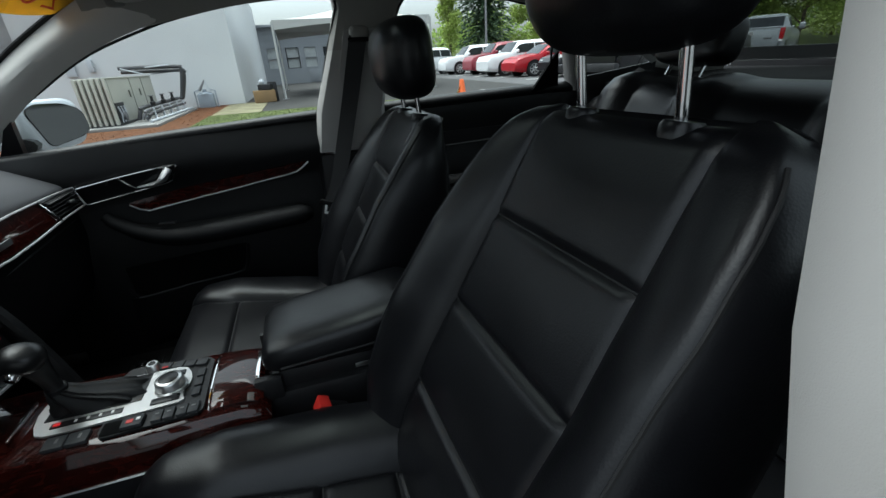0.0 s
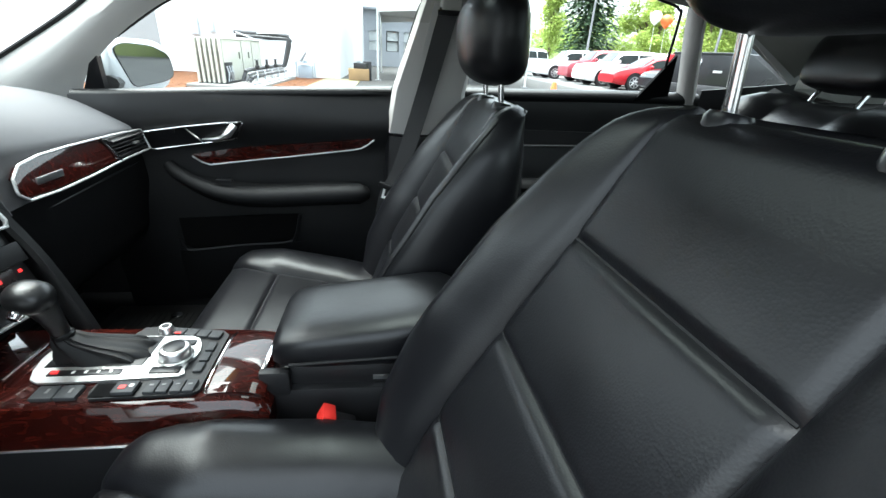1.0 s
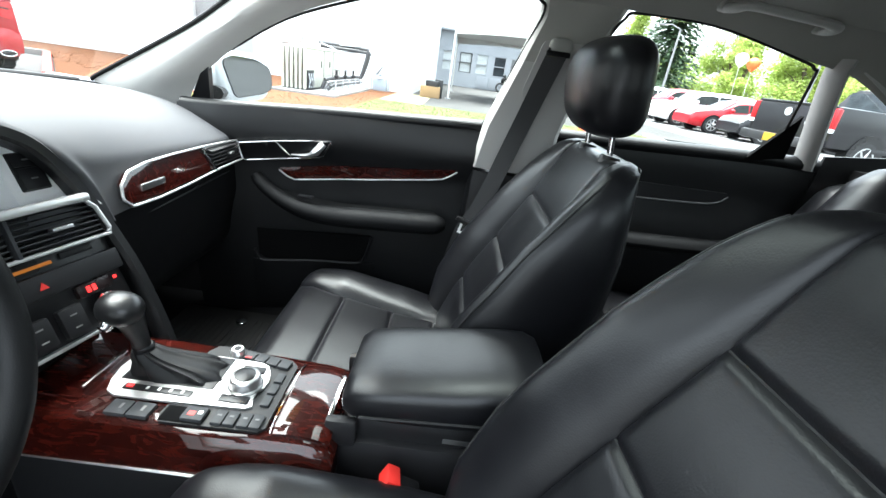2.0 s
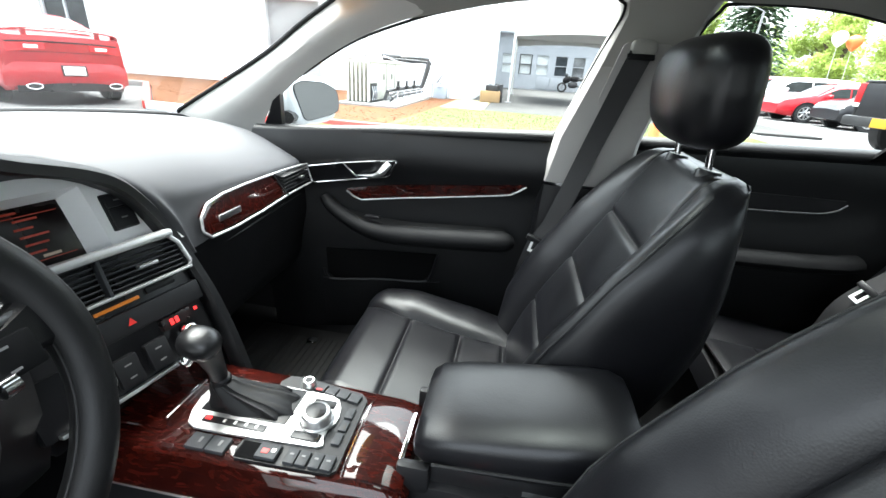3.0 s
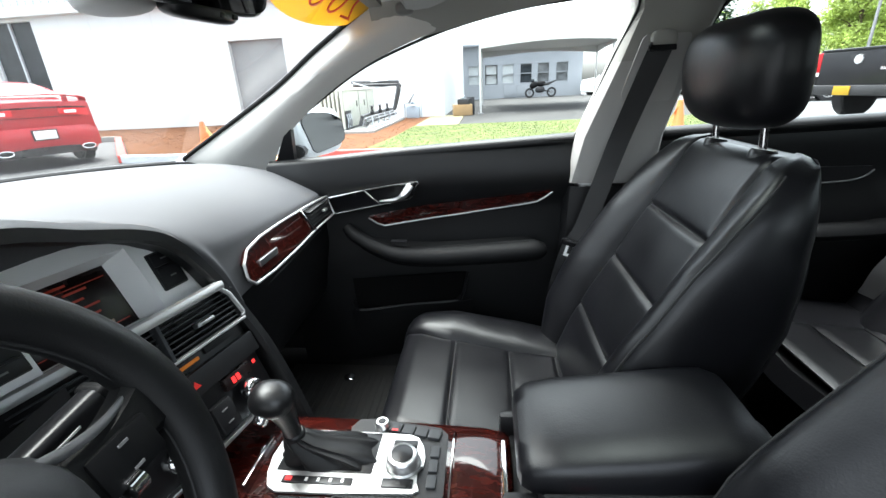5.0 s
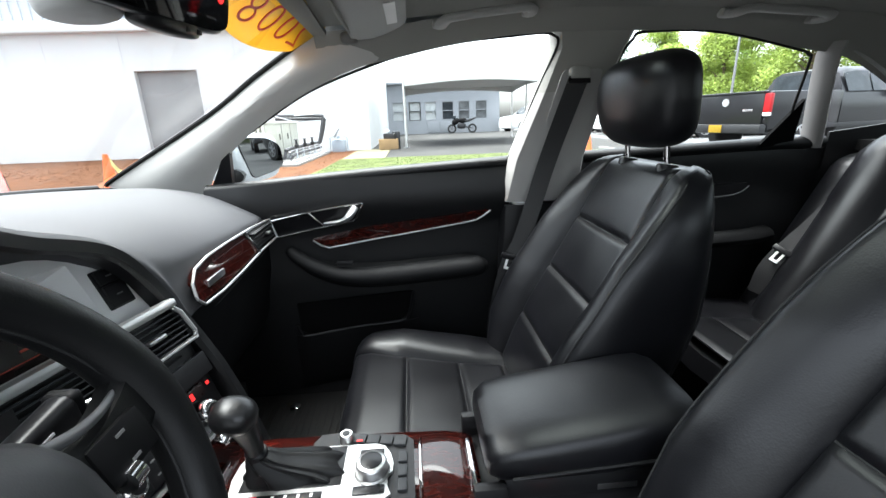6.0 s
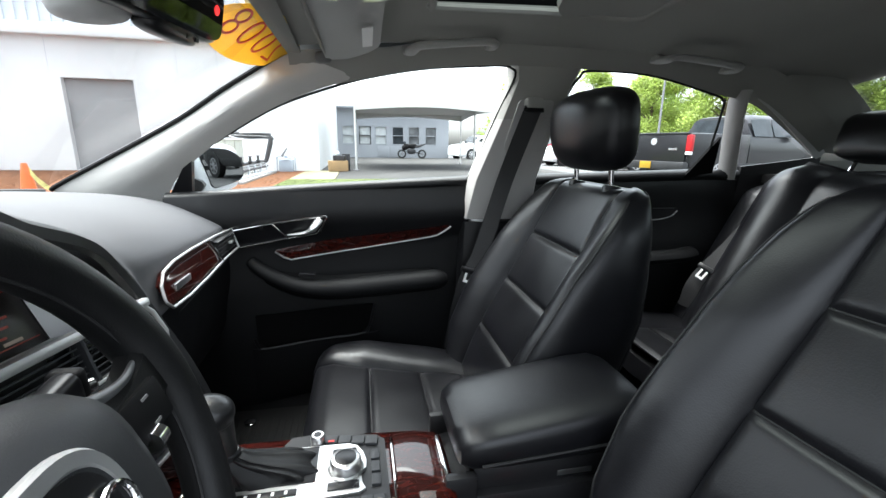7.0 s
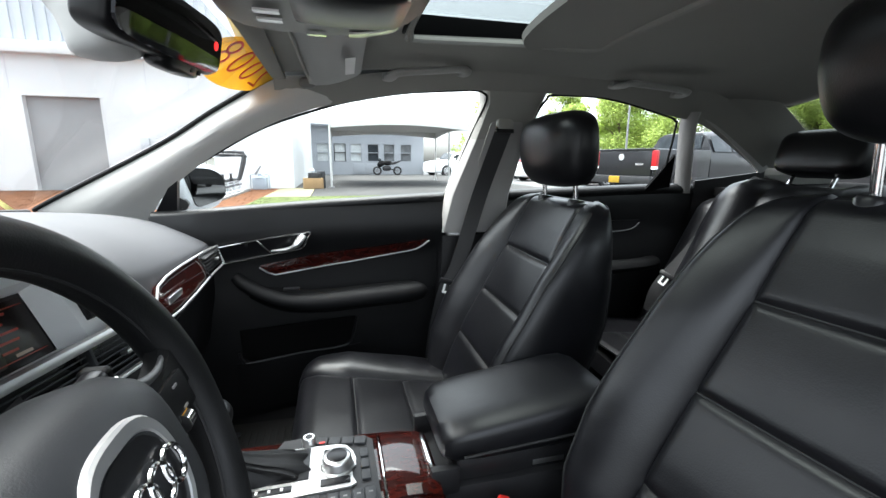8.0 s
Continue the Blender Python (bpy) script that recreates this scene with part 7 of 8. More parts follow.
def pipe_rack():
    it = thing("pipe_rack", (-3.4, 12.2, 0.11), "grey insulated pipes on a rack beside the air conditioning unit", "pipe rack")
    # the raised loop between the unit and the wall
    for k, (dy, dz) in enumerate(((0.0, 0.0), (0.16, -0.10))):
        line = [(-4.62, 14.25 + dy, 1.31 + dz), (-3.20 + 0.05 * k, 14.25 + dy, 1.28 + dz), (-3.08, 14.25 + dy, 1.22 + dz), (-3.08, 14.25 + dy, 1.10 + dz), (-3.24, 14.25 + dy, 0.50), (-3.30, 14.2 + dy, 0.42)]
        part("raised_pipe", tube(B(), smooth_line(line, 40), 0.052, 10), PIPEGREY, it, "thick grey insulated pipe")
    part("cover_plate", box(B(), (-3.50, 14.34, 1.14), (0.72, 0.30, 0.02), 0.004, Euler((0, radians(-3), 0)).to_matrix()), PIPEGREY, it)
    for x0, x1 in ((-4.55, -4.05), (-3.95, -3.35)):
        part("tie_rod", tube(B(), [(x0, 14.17, 1.30), (x1, 14.17, 1.14 if x0 < -4 else 1.33)], 0.016, 8), SIDING, it)
    # headers that run along the side of the unit
    for k in range(3):
        x, z = -3.50 + 0.075 * k, 0.41 - 0.07 * k
        line = [(x - 0.10, 11.20, 0.16), (x - 0.03, 11.22, z - 0.06), (x, 11.34, z), (x + 0.10, 12.6, z + 0.02), (x + 0.16, 14.1, z + 0.03)]
        part("header_pipe", tube(B(), smooth_line(line, 32), 0.034 if k else 0.044, 10), PIPEGREY if k != 1 else STEEL, it)
    for k in range(5):
        y = 11.45 + 0.60 * k
        x = -3.42 + 0.035 * k
        for dx in (-0.09, 0.11):
            part("stand_leg", tube(B(), [(x + dx, y, 0.11), (x + dx, y, 0.40)], 0.022, 8), SIDING, it, "pale steel stand")
        part("stand_bar", tube(B(), [(x - 0.10, y, 0.275), (x + 0.12, y, 0.275)], 0.018, 8), SIDING, it)
    for k in range(3):
        y = 11.7 + 0.75 * k
        valve = part("valve", puck(B(), (-3.36 + 0.05 * k, y, 0.42), (0, 0, 1), (0.05, 0.06, 0.035, 0.03), (0, 0.08, 0.10, 0.22), 14), DARKSTEEL, it)
        part("hand_wheel", puck(B(), (-3.36 + 0.05 * k, y, 0.63), (0, 0, 1), (0.06, 0.06), (0, 0.02), 14), STEEL, valve)
    part("base_rail", tube(B(), [(-3.25, 10.75, 0.14), (-3.08, 14.35, 0.14)], 0.03, 8), SIDING, it, "pale rail along the pad")
    return it


pipe_rack()


def pump_set():
    it = thing("pump_set", (-2.8, 15.3, 0.05), "pale blue grey pump box with thin pipes against the wall", "pump")
    part("housing", box(B(), (-2.80, 15.32, 0.25), (0.46, 0.36, 0.42), 0.04), PUMPBLUE, it, "pale blue grey housing")
    part("cap", puck(B(), (-2.80, 15.30, 0.45), (0, 0, 1), (0.20, 0.17, 0.06, 0.05), (0, 0.05, 0.07, 0.14), 20), PUMPBLUE, it)
    for x in (-3.10, -2.50):
        part("pipe", tube(B(), [(x, 15.3, 0.05), (x, 15.3, 0.54), (lerp(x, -2.8, 0.5), 15.3, 0.57)], 0.022, 8), PUMPBLUE, it)
    part("lever", tube(B(), [(-2.92, 15.2, 0.56), (-2.72, 15.2, 0.86)], [0.045, 0.02], 8), STEEL, it, "grey lever")
    part("strut", tube(B(), [(-2.74, 15.2, 0.84), (-2.62, 15.2, 0.56)], 0.014, 8), SIDING, it)
    return it


pump_set()


def crate(name, c, s, rz, m, label, cat):
    it = thing(name, (c[0], c[1], c[2] - s[2] / 2), label, cat)
    t = Euler((0, 0, radians(rz))).to_matrix()
    part("carton", box(B(), c, s, 0.01, t), m, it)
    part("lid_seam", box(B(), Vector(c) + Vector((0, 0, s[2] / 2 + 0.001)), (s[0], 0.05, 0.004), 0, t), TAPE if m is CARDBOARD else STEEL, it)
    return it


crate("cardboard_box", (-1.05, 15.25, 0.25), (0.66, 0.42, 0.36), 8, CARDBOARD, "brown cardboard box by the canopy pole", "box")
crate("plastic_crate", (-0.98, 15.27, 0.52), (0.40, 0.32, 0.18), -14, DARKSTEEL, "small dark crate stacked on a cardboard box", "crate")
bag = thing("paper_bag", (-1.06, 15.16, 0.61), "crumpled white paper bag on the crate", "bag")
part("bag_body", lump(B(), (-1.06, 15.20, 0.68), (0.18, 0.14, 0.15), 0.9, Euler((0.1, 0.2, 0.3)).to_matrix()), SIDING, bag)
part("bag_fold", box(B(), (-1.06, 15.20, 0.755), (0.12, 0.03, 0.05), 0.012, Euler((0.1, 0.2, 0.3)).to_matrix()), SIDING, bag)
crate("plastic_bin", (-0.78, 15.60, 0.36), (0.28, 0.28, 0.60), 5, DARKSTEEL, "dark plastic bin behind the boxes", "bin")


# ---------------------------------------------------------------- vehicles
def wheel_parts(it, m, x, y, r, side):
    """One road wheel under a vehicle: tyre, rim and spokes, facing side."""
    c = m @ Vector((x, y, r))
    ax = m.to_3x3() @ Vector((0, side, 0))
    w = part("wheel", puck(B(), c - ax * 0.11, ax, (r * 0.72, r * 0.95, r, r, r * 0.95, r * 0.72), (0.0, 0.005, 0.04, 0.17, 0.215, 0.22), 28), TYRE, it, "black tyre on an alloy rim")
    part("rim", puck(B(), c + ax * 0.085, ax, (r * 0.70, r * 0.70, r * 0.62, r * 0.58), (0, 0.028, 0.030, 0.012), 28), RIM, w)
    u, v = ax.orthogonal().normalized(), None
    v = ax.cross(u)
    bm = B()
    for k in range(7):
        a = 2 * math.pi * k / 7
        d = u * math.cos(a) + v * math.sin(a)
        tube(bm, [c + ax * 0.112 + d * 0.03, c + ax * 0.108 + d * r * 0.66], [0.035, 0.022], 6, flat=0.5, up=ax)
    part("spokes_face", bm, RIM, w)
    return w


def car(name, place, heading, paint, label, length=4.7, width=1.85, height=1.48, style="sedan", wheel=0.34, group="parked cars", own_tail=False):
    """A parked car with its nose along heading (degrees from +x)."""
    it = thing(name, (*place, 0), label, "car", group)
    m = Matrix.Translation((*place, 0)) @ Euler((0, 0, radians(heading))).to_matrix().to_4x4()
    L, W, H = length / 2, width / 2, height
    if style == "sedan":
        prof = [(-1.0, 0.66, 0.70), (-0.97, 0.735, 0.735), (-0.80, 0.755, 0.755), (-0.66, 0.765, 0.77), (-0.42, 0.69, 0.965), (-0.22, 0.68, 1.0), (0.08, 0.67, 0.995), (0.20, 0.66, 0.955), (0.46, 0.655, 0.69), (0.75, 0.62, 0.63), (0.93, 0.55, 0.555), (1.0, 0.44, 0.45)]
    elif style == "suv":
        prof = [(-1.0, 0.60, 0.62), (-0.985, 0.64, 0.80), (-0.93, 0.64, 0.96), (-0.80, 0.64, 0.99), (-0.3, 0.64, 1.0), (0.12, 0.63, 0.985), (0.24, 0.63, 0.95), (0.44, 0.62, 0.665), (0.70, 0.60, 0.625), (0.93, 0.56, 0.575), (1.0, 0.44, 0.45)]
    else:
        prof = [(-1.0, 0.60, 0.62), (-0.98, 0.66, 0.70), (-0.90, 0.68, 0.84), (-0.62, 0.68, 0.965), (-0.30, 0.67, 1.0), (0.08, 0.66, 0.985), (0.22, 0.65, 0.93), (0.50, 0.63, 0.65), (0.75, 0.60, 0.61), (0.93, 0.54, 0.55), (1.0, 0.42, 0.43)]
    fx = np.array([p[0] for p in prof])
    fb = np.array([p[1] for p in prof])
    ft = np.array([p[2] for p in prof])

    def taper(q):
        return 1 - (0.05 if own_tail and q < 0 else 0.16) * abs(q) ** 7

    def ring(q):
        x = q * L if not own_tail or q > -0.9 else (-0.9 + 0.3 * (q + 0.9)) * L
        b, t = float(np.interp(q, fx, fb)) * H, float(np.interp(q, fx, ft)) * H
        w = W * taper(q)
        cab = max(0.0, (t - b) / (0.34 * H))
        rw = lerp(0.86, 0.70, min(1, cab)) * w
        z0 = 0.20 + 0.10 * abs(q) ** 8
        pts = [(-w * 0.90, z0), (-w * 0.99, z0 + 0.12), (-w, 0.45), (-w * 0.985, b * 0.80), (-w * 0.95, b - 0.015), (-lerp(w * 0.93, rw * 1.06, 0.7), lerp(b, t, 0.75)), (-rw * 0.86, t - 0.02), (-rw * 0.4, t), (0, t + 0.004)]
        return [m @ Vector((x, y, z)) for y, z in pts] + [m @ Vector((x, -y, z)) for y, z in pts[-2::-1]]
    qs = np.unique(np.concatenate([np.linspace(-1, 1, 41), fx]))
    body = part("body", loft(B(), [ring(q) for q in qs]), paint, it)
    # glass: sides, windscreen and rear window as panels just proud of the body
    cabq = [q for q in np.linspace(-1, 1, 81) if np.interp(q, fx, ft) - np.interp(q, fx, fb) > 0.12]
    q0, q1 = min(cabq), max(cabq)

    def on_body(q, k):
        """k: 0 at the belt to 1 at the roof edge, on the +y side."""
        b, t = float(np.interp(q, fx, fb)) * H, float(np.interp(q, fx, ft)) * H
        w = W * taper(q)
        cab = min(1, max(0.0, (t - b) / (0.34 * H)))
        rw = lerp(0.86, 0.70, cab) * w
        y = lerp(w * 0.952, lerp(w * 0.93, rw * 1.06, 0.7), k) + 0.012
        return (q * L, y, lerp(b - 0.005, lerp(b, t, 0.75), k))
    for side in (1, -1):
        cuts = [q0 + 0.02, lerp(q0, q1, 0.30), lerp(q0, q1, 0.62), q1 - 0.04] if style != "suv" else [q0 + 0.03, lerp(q0, q1, 0.33), lerp(q0, q1, 0.63), q1 - 0.04]
        for a, b in zip(cuts, cuts[1:]):
            def g(u, v):
                x, y, z = on_body(lerp(a + 0.012, b - 0.012, u), lerp(0.06, 0.97, v))
                return m @ Vector((x, side * y, z))
            part("side_window", sheet(B(), 8, 4, g, 0.006), SIDEGLASS, it, "dark tinted side window")
    for (a, b), nm in (((0.20 if style != "suv" else 0.24, 0.46 if style == "sedan" else 0.44), "windscreen"), ((-0.64, -0.43), "rear_window")) if style == "sedan" else ((((0.22, 0.46) if style == "hatch" else (0.24, 0.43)), "windscreen"), ((-0.90, -0.64) if style == "hatch" else (-0.985, -0.94), "rear_window")):
        def g(u, v):
            q = lerp(a, b, u)
            t = float(np.interp(q, fx, ft)) * H
            w = lerp(0.60, 0.76, u if nm == "windscreen" else 1 - u) * W
            y = lerp(-w, w, v)
            return m @ Vector((q * L + (0.012 if nm == "windscreen" else -0.012), y, t + 0.006 - 0.03 * abs(y / W) ** 2))
        part(nm, sheet(B(), 8, 8, g, 0.005), DARKGLASS, it, "dark glazing")
    # wheels and arches
    for q in (0.60, -0.60):
        for side in (1, -1):
            part("wheel_arch", puck(B(), m @ Vector((q * L, side * (W - 0.17), wheel + 0.02)), m.to_3x3() @ Vector((0, side, 0)), (wheel * 1.13, wheel * 1.13), (0, 0.172), 28), SATIN, it)
            wheel_parts(it, m, q * L, side * (W - 0.10), wheel, side)
    # lamps, plate, bumper line
    for side in (1, -1):
        if not own_tail:
            part("tail_lamp", box(B(), m @ Vector((-L * 0.975, side * W * 0.60, H * 0.60)), (0.10, W * 0.52, 0.12), 0.03, m.to_3x3()), LAMPRED, it, "red tail lamp")
        part("head_lamp", box(B(), m @ Vector((L * 0.93, side * W * 0.66, H * 0.46)), (0.16, W * 0.36, 0.11), 0.03, m.to_3x3()), LAMPWHITE, it, "clear head lamp")
        part("door_handle", box(B(), m @ Vector((-0.12 * L, side * (W + 0.006), H * 0.57)), (0.16, 0.03, 0.03), 0.01, m.to_3x3()), paint, it)
        part("side_mirror", lump(B(), m @ Vector((0.34 * L, side * (W + 0.10), H * 0.69)), (0.12, 0.22, 0.15), 0.6, m.to_3x3()), paint, it)
    if not own_tail:
        part("rear_plate", box(B(), m @ Vector((-L * 1.0 - 0.004, 0, H * 0.47)), (0.02, 0.34, 0.16), 0.005, m.to_3x3()), LABEL, it, "pale licence plate without writing")
        part("bumper", box(B(), m @ Vector((-L * 0.985, 0, 0.30)), (0.10, W * 1.55, 0.12), 0.03, m.to_3x3()), SATIN, it, "black lower bumper")
    part("grille", box(B(), m @ Vector((L * 0.985, 0, 0.42)), (0.06, W * 0.9, 0.14), 0.03, m.to_3x3()), SATIN, it)
    return it, m


def paint(name, color, metal=0.0, coat=0.45, spec=0.5):
    return mat(name, color, 0.30, metal, coat=coat, vary=0.03, spec=spec)


RED = paint("red_car_paint", (0.34, 0.005, 0.012), 0.0, 0.30, 0.4)
BLACKPAINT = paint("black_car_paint", (0.010, 0.010, 0.012), 0.0, 0.2, 0.3)
WHITEPAINT = paint("white_car_paint", (0.75, 0.76, 0.77))
MAROON = paint("maroon_car_paint", (0.22, 0.012, 0.025))
GREYPAINT = paint("grey_car_paint", (0.35, 0.37, 0.39), 0.4)

# the red sedan by the curb, tail towards the car park
red, m = car("red_sedan", (-10.32, 7.70), 155, RED, "glossy red sedan with a boot spoiler parked at the curb", 5.0, 1.90, 1.55, "sedan", 0.36, own_tail=True)
def tail_panel(half, z0, z1, x0, bow, thick, crown=0.0):
    """A panel bowed across the tail: half wide, from z0 to z1, its middle at x0."""
    return sheet(B(), 24, 6, lambda u, v: m @ Vector((x0 + bow * abs(2 * u - 1) ** 3 + crown * (2 * v - 1) ** 2, lerp(-half, half, u), lerp(z0, z1, v) - 0.03 * abs(2 * u - 1) ** 3)), thick)


part("spoiler", tube(B(), smooth_line([m @ Vector(p) for p in ((-2.20, -0.86, 1.13), (-2.34, -0.76, 1.205), (-2.42, -0.4, 1.25), (-2.44, 0, 1.26), (-2.42, 0.4, 1.25), (-2.34, 0.76, 1.205), (-2.20, 0.86, 1.13))], 36), 0.060, 10, flat=0.30), RED, red, "red boot spoiler")
for y in (-0.52, 0.52):
    part("spoiler_foot", box(B(), m @ Vector((-2.37, y, 1.18)), (0.10, 0.07, 0.14), 0.02, m.to_3x3()), RED, red)
part("boot_lid", tail_panel(0.86, 0.66, 1.13, -2.470, 0.12, 0.02, 0.02), RED, red, "red boot lid")
part("lamp_surround", tail_panel(0.84, 0.875, 1.05, -2.478, 0.13, 0.02), SATIN, red, "black surround of the lamp band")
part("lamp_band", tail_panel(0.82, 0.885, 1.025, -2.490, 0.13, 0.02), LAMPRED, red, "dark red lamp band across the tail")
for side in (1, -1):
    part("tail_lamp", sheet(B(), 14, 4, lambda u, v: m @ Vector((-2.502 + 0.13 * abs(lerp(0.36, 0.96, u)) ** 3, side * lerp(0.32, 0.80, u), lerp(lerp(0.925, 0.89, u), 1.02, v) - 0.03 * lerp(0.36, 0.96, u) ** 3)), 0.02), LAMPLENS, red, "wide red tail lamp")
part("rear_bumper", tail_panel(0.89, 0.36, 0.70, -2.545, 0.27, 0.05, 0.035), RED, red, "red bumper")
part("diffuser", tail_panel(0.76, 0.24, 0.38, -2.520, 0.20, 0.05), SATIN, red, "black lower valance")
part("plate_surround", box(B(), m @ Vector((-2.590, 0, 0.585)), (0.03, 0.37, 0.185), 0.01, m.to_3x3()), SATIN, red)
part("plate", box(B(), m @ Vector((-2.605, 0, 0.585)), (0.012, 0.32, 0.145), 0.004, m.to_3x3()), LABEL, red, "pale licence plate without writing")
for k in range(5):
    part("letter_bar", box(B(), m @ Vector((-2.502, -0.20 + 0.10 * k, 0.995)), (0.006, 0.055, 0.026), 0, m.to_3x3()), CHROME, red)
for side in (1, -1):
    part("reverse_lamp", box(B(), m @ Vector((-2.498, side * 0.50, 0.955)), (0.03, 0.19, 0.055), 0.012, m.to_3x3()), LAMPWHITE, red)
    tip = [m @ Vector((-2.56, side * 0.60 + 0.105 * math.cos(a), 0.325 + 0.045 * math.sin(a))) for a in np.linspace(0, 2 * math.pi, 25)]
    part("exhaust_tip", tube(B(), tip, 0.014, 8), CHROME, red, "oval chrome exhaust tip")
    part("exhaust_bore", lump(B(), m @ Vector((-2.54, side * 0.60, 0.325)), (0.05, 0.20, 0.08), 0.9, m.to_3x3()), SATIN, red)
part("boot_deck", sheet(B(), 16, 6, lambda u, v: m @ Vector((lerp(-2.20, -2.462 + 0.12 * abs(2 * v - 1) ** 3, u), lerp(-0.84, 0.84, v), 1.142 - 0.012 * u - 0.035 * abs(2 * v - 1) ** 3)), 0.02), RED, red)

car("white_suv", (11.5, 28.0), 180, WHITEPAINT, "white sport utility car in the parked row", 4.6, 1.88, 1.70, "suv", 0.36)
car("maroon_suv", (12.0, 25.0), 180, MAROON, "maroon boxy sport utility car in the parked row", 4.4, 1.85, 1.72, "suv", 0.37)
car("white_suv", (11.8, 21.9), 180, WHITEPAINT, "white sport utility car in the parked row", 4.7, 1.88, 1.66, "suv", 0.37)
car("red_sedan", (12.0, 19.3), 180, RED, "bright red sedan in the parked row", 4.6, 1.82, 1.42, "sedan", 0.34)
car("black_hatchback", (12.5, 16.8), 180, BLACKPAINT, "black hatchback in the parked row", 4.4, 1.82, 1.44, "hatch", 0.34)
car("white_suv", (8.4, 30.5), 200, WHITEPAINT, "white sport utility car beside the canopy", 4.6, 1.9, 1.72, "suv", 0.36)
for k in range(5):
    car("parked_car", (17.5 + 3.1 * k, 34.0 + 2.5 * (k % 2)), 250, (WHITEPAINT, GREYPAINT, BLACKPAINT, WHITEPAINT, MAROON)[k], "distant parked car at the edge of the lot", 4.5, 1.8, 1.5, "suv" if k % 2 else "sedan")


def pickup(name, place, heading, paint_m, label, plate_m):
    it = thing(name, (*place, 0), label, "pickup truck", "parked trucks")
    m = Matrix.Translation((*place, 0)) @ Euler((0, 0, radians(heading))).to_matrix().to_4x4()
    r3 = m.to_3x3()

    def at(x, y, z):
        return m @ Vector((x, y, z))

    def bx(nm, c, s, bev, mt, lab="", par=None):
        return part(nm, box(B(), at(*c), s, bev, r3), mt, par or it, lab)
    # bed with open top
    for side in (1, -1):
        bx("bed_side", (-1.75, side * 0.93, 0.98), (2.1, 0.12, 0.80), 0.05, paint_m)
    bx("bed_floor", (-1.75, 0, 0.75), (2.1, 1.8, 0.10), 0.02, SATIN)
    gate = bx("tailgate", (-2.80, 0, 1.02), (0.10, 1.72, 0.66), 0.04, paint_m, "tailgate with a plain badge")
    part("gate_badge", puck(B(), at(-2.855, 0.05, 1.18), r3 @ Vector((-1, 0, 0)), (0.10, 0.09), (0, 0.02), 8), CHROME, gate, "plain silver badge")
    part("gate_letter_bar", box(B(), at(-2.856, -0.52, 1.0), (0.01, 0.24, 0.05), 0, r3), CHROME, gate)
    bx("gate_spoiler", (-2.80, 0, 1.37), (0.14, 1.72, 0.05), 0.02, paint_m)
    for side in (1, -1):
        bx("tail_lamp", (-2.80, side * 0.93, 1.14), (0.10, 0.15, 0.40), 0.03, LAMPRED, "tall red tail lamp")
        bx("reverse_lamp", (-2.805, side * 0.93, 0.91), (0.09, 0.14, 0.08), 0.02, LAMPWHITE)
    bx("bumper", (-2.90, 0, 0.60), (0.20, 1.95, 0.20), 0.05, DARKSTEEL, "dark rear bumper")
    bx("plate", (-3.005, 0.12, 0.60), (0.02, 0.34, 0.17), 0.004, plate_m, "yellow licence plate without writing")
    # cab and bonnet
    prof = [(-0.70, 1.34, 1.38), (-0.62, 1.32, 1.84), (-0.2, 1.31, 1.90), (0.55, 1.30, 1.90), (0.95, 1.29, 1.82), (1.55, 1.28, 1.31), (2.4, 1.20, 1.24), (2.85, 1.10, 1.14), (3.0, 0.9, 0.95)]
    px, pb, pt = zip(*prof)
    rings = []
    for x in np.linspace(-0.70, 3.0, 34):
        b, t = float(np.interp(x, px, pb)), float(np.interp(x, px, pt))
        w = 0.99 - 0.10 * max(0, (x - 2.4) / 0.6) ** 2
        rw = lerp(0.90, 0.72, min(1, (t - b) / 0.5)) * w
        pts = [(-w * 0.92, 0.42), (-w, 0.60), (-w, b * 0.8), (-w * 0.96, b), (-rw * 1.03, lerp(b, t, 0.8)), (-rw * 0.8, t), (0, t + 0.01)]
        rings.append([at(x, y, z) for y, z in pts] + [at(x, -y, z) for y, z in pts[-2::-1]])
    part("cab", loft(B(), rings), paint_m, it)
    for side in (1, -1):
        for a, b in ((-0.55, 0.20), (0.26, 1.05)):
            part("side_window", sheet(B(), 6, 4, lambda u, v: at(lerp(a, b, u), side * lerp(0.965, lerp(0.955, 0.75, 0.80), v) + side * 0.004, lerp(1.34, lerp(1.31, float(np.interp(lerp(a, b, u), px, pt)), 0.80), v)), 0.008), DARKGLASS, it, "dark tinted cab window")
        bx("side_trim", (-0.2, side * 1.0, 0.62), (3.2, 0.03, 0.10), 0.01, DARKSTEEL)
        part("side_mirror", lump(B(), at(1.15, side * 1.12, 1.42), (0.12, 0.22, 0.26), 0.6, r3), paint_m, it)
    part("rear_window", sheet(B(), 4, 6, lambda u, v: at(-0.70 + 0.05 * u, lerp(-0.66, 0.66, v), lerp(1.42, 1.78, u)), 0.008), DARKGLASS, it, "dark cab rear window")
    for x in (-1.75, 1.95):
        for side in (1, -1):
            part("wheel_arch", puck(B(), at(x, side * 0.80, 0.46), r3 @ Vector((0, side, 0)), (0.47, 0.47), (0, 0.205), 24), SATIN, it)
            wheel_parts(it, m, x, side * 0.90, 0.40, side)
    return it


pickup("black_pickup", (9.95, 10.05), 12, BLACKPAINT, "black pickup truck with yellow plate parked on the lot", YELLOW)
pickup("grey_pickup", (19.5, 14.5), 30, GREYPAINT, "silver grey pickup truck behind the black one", LABEL)


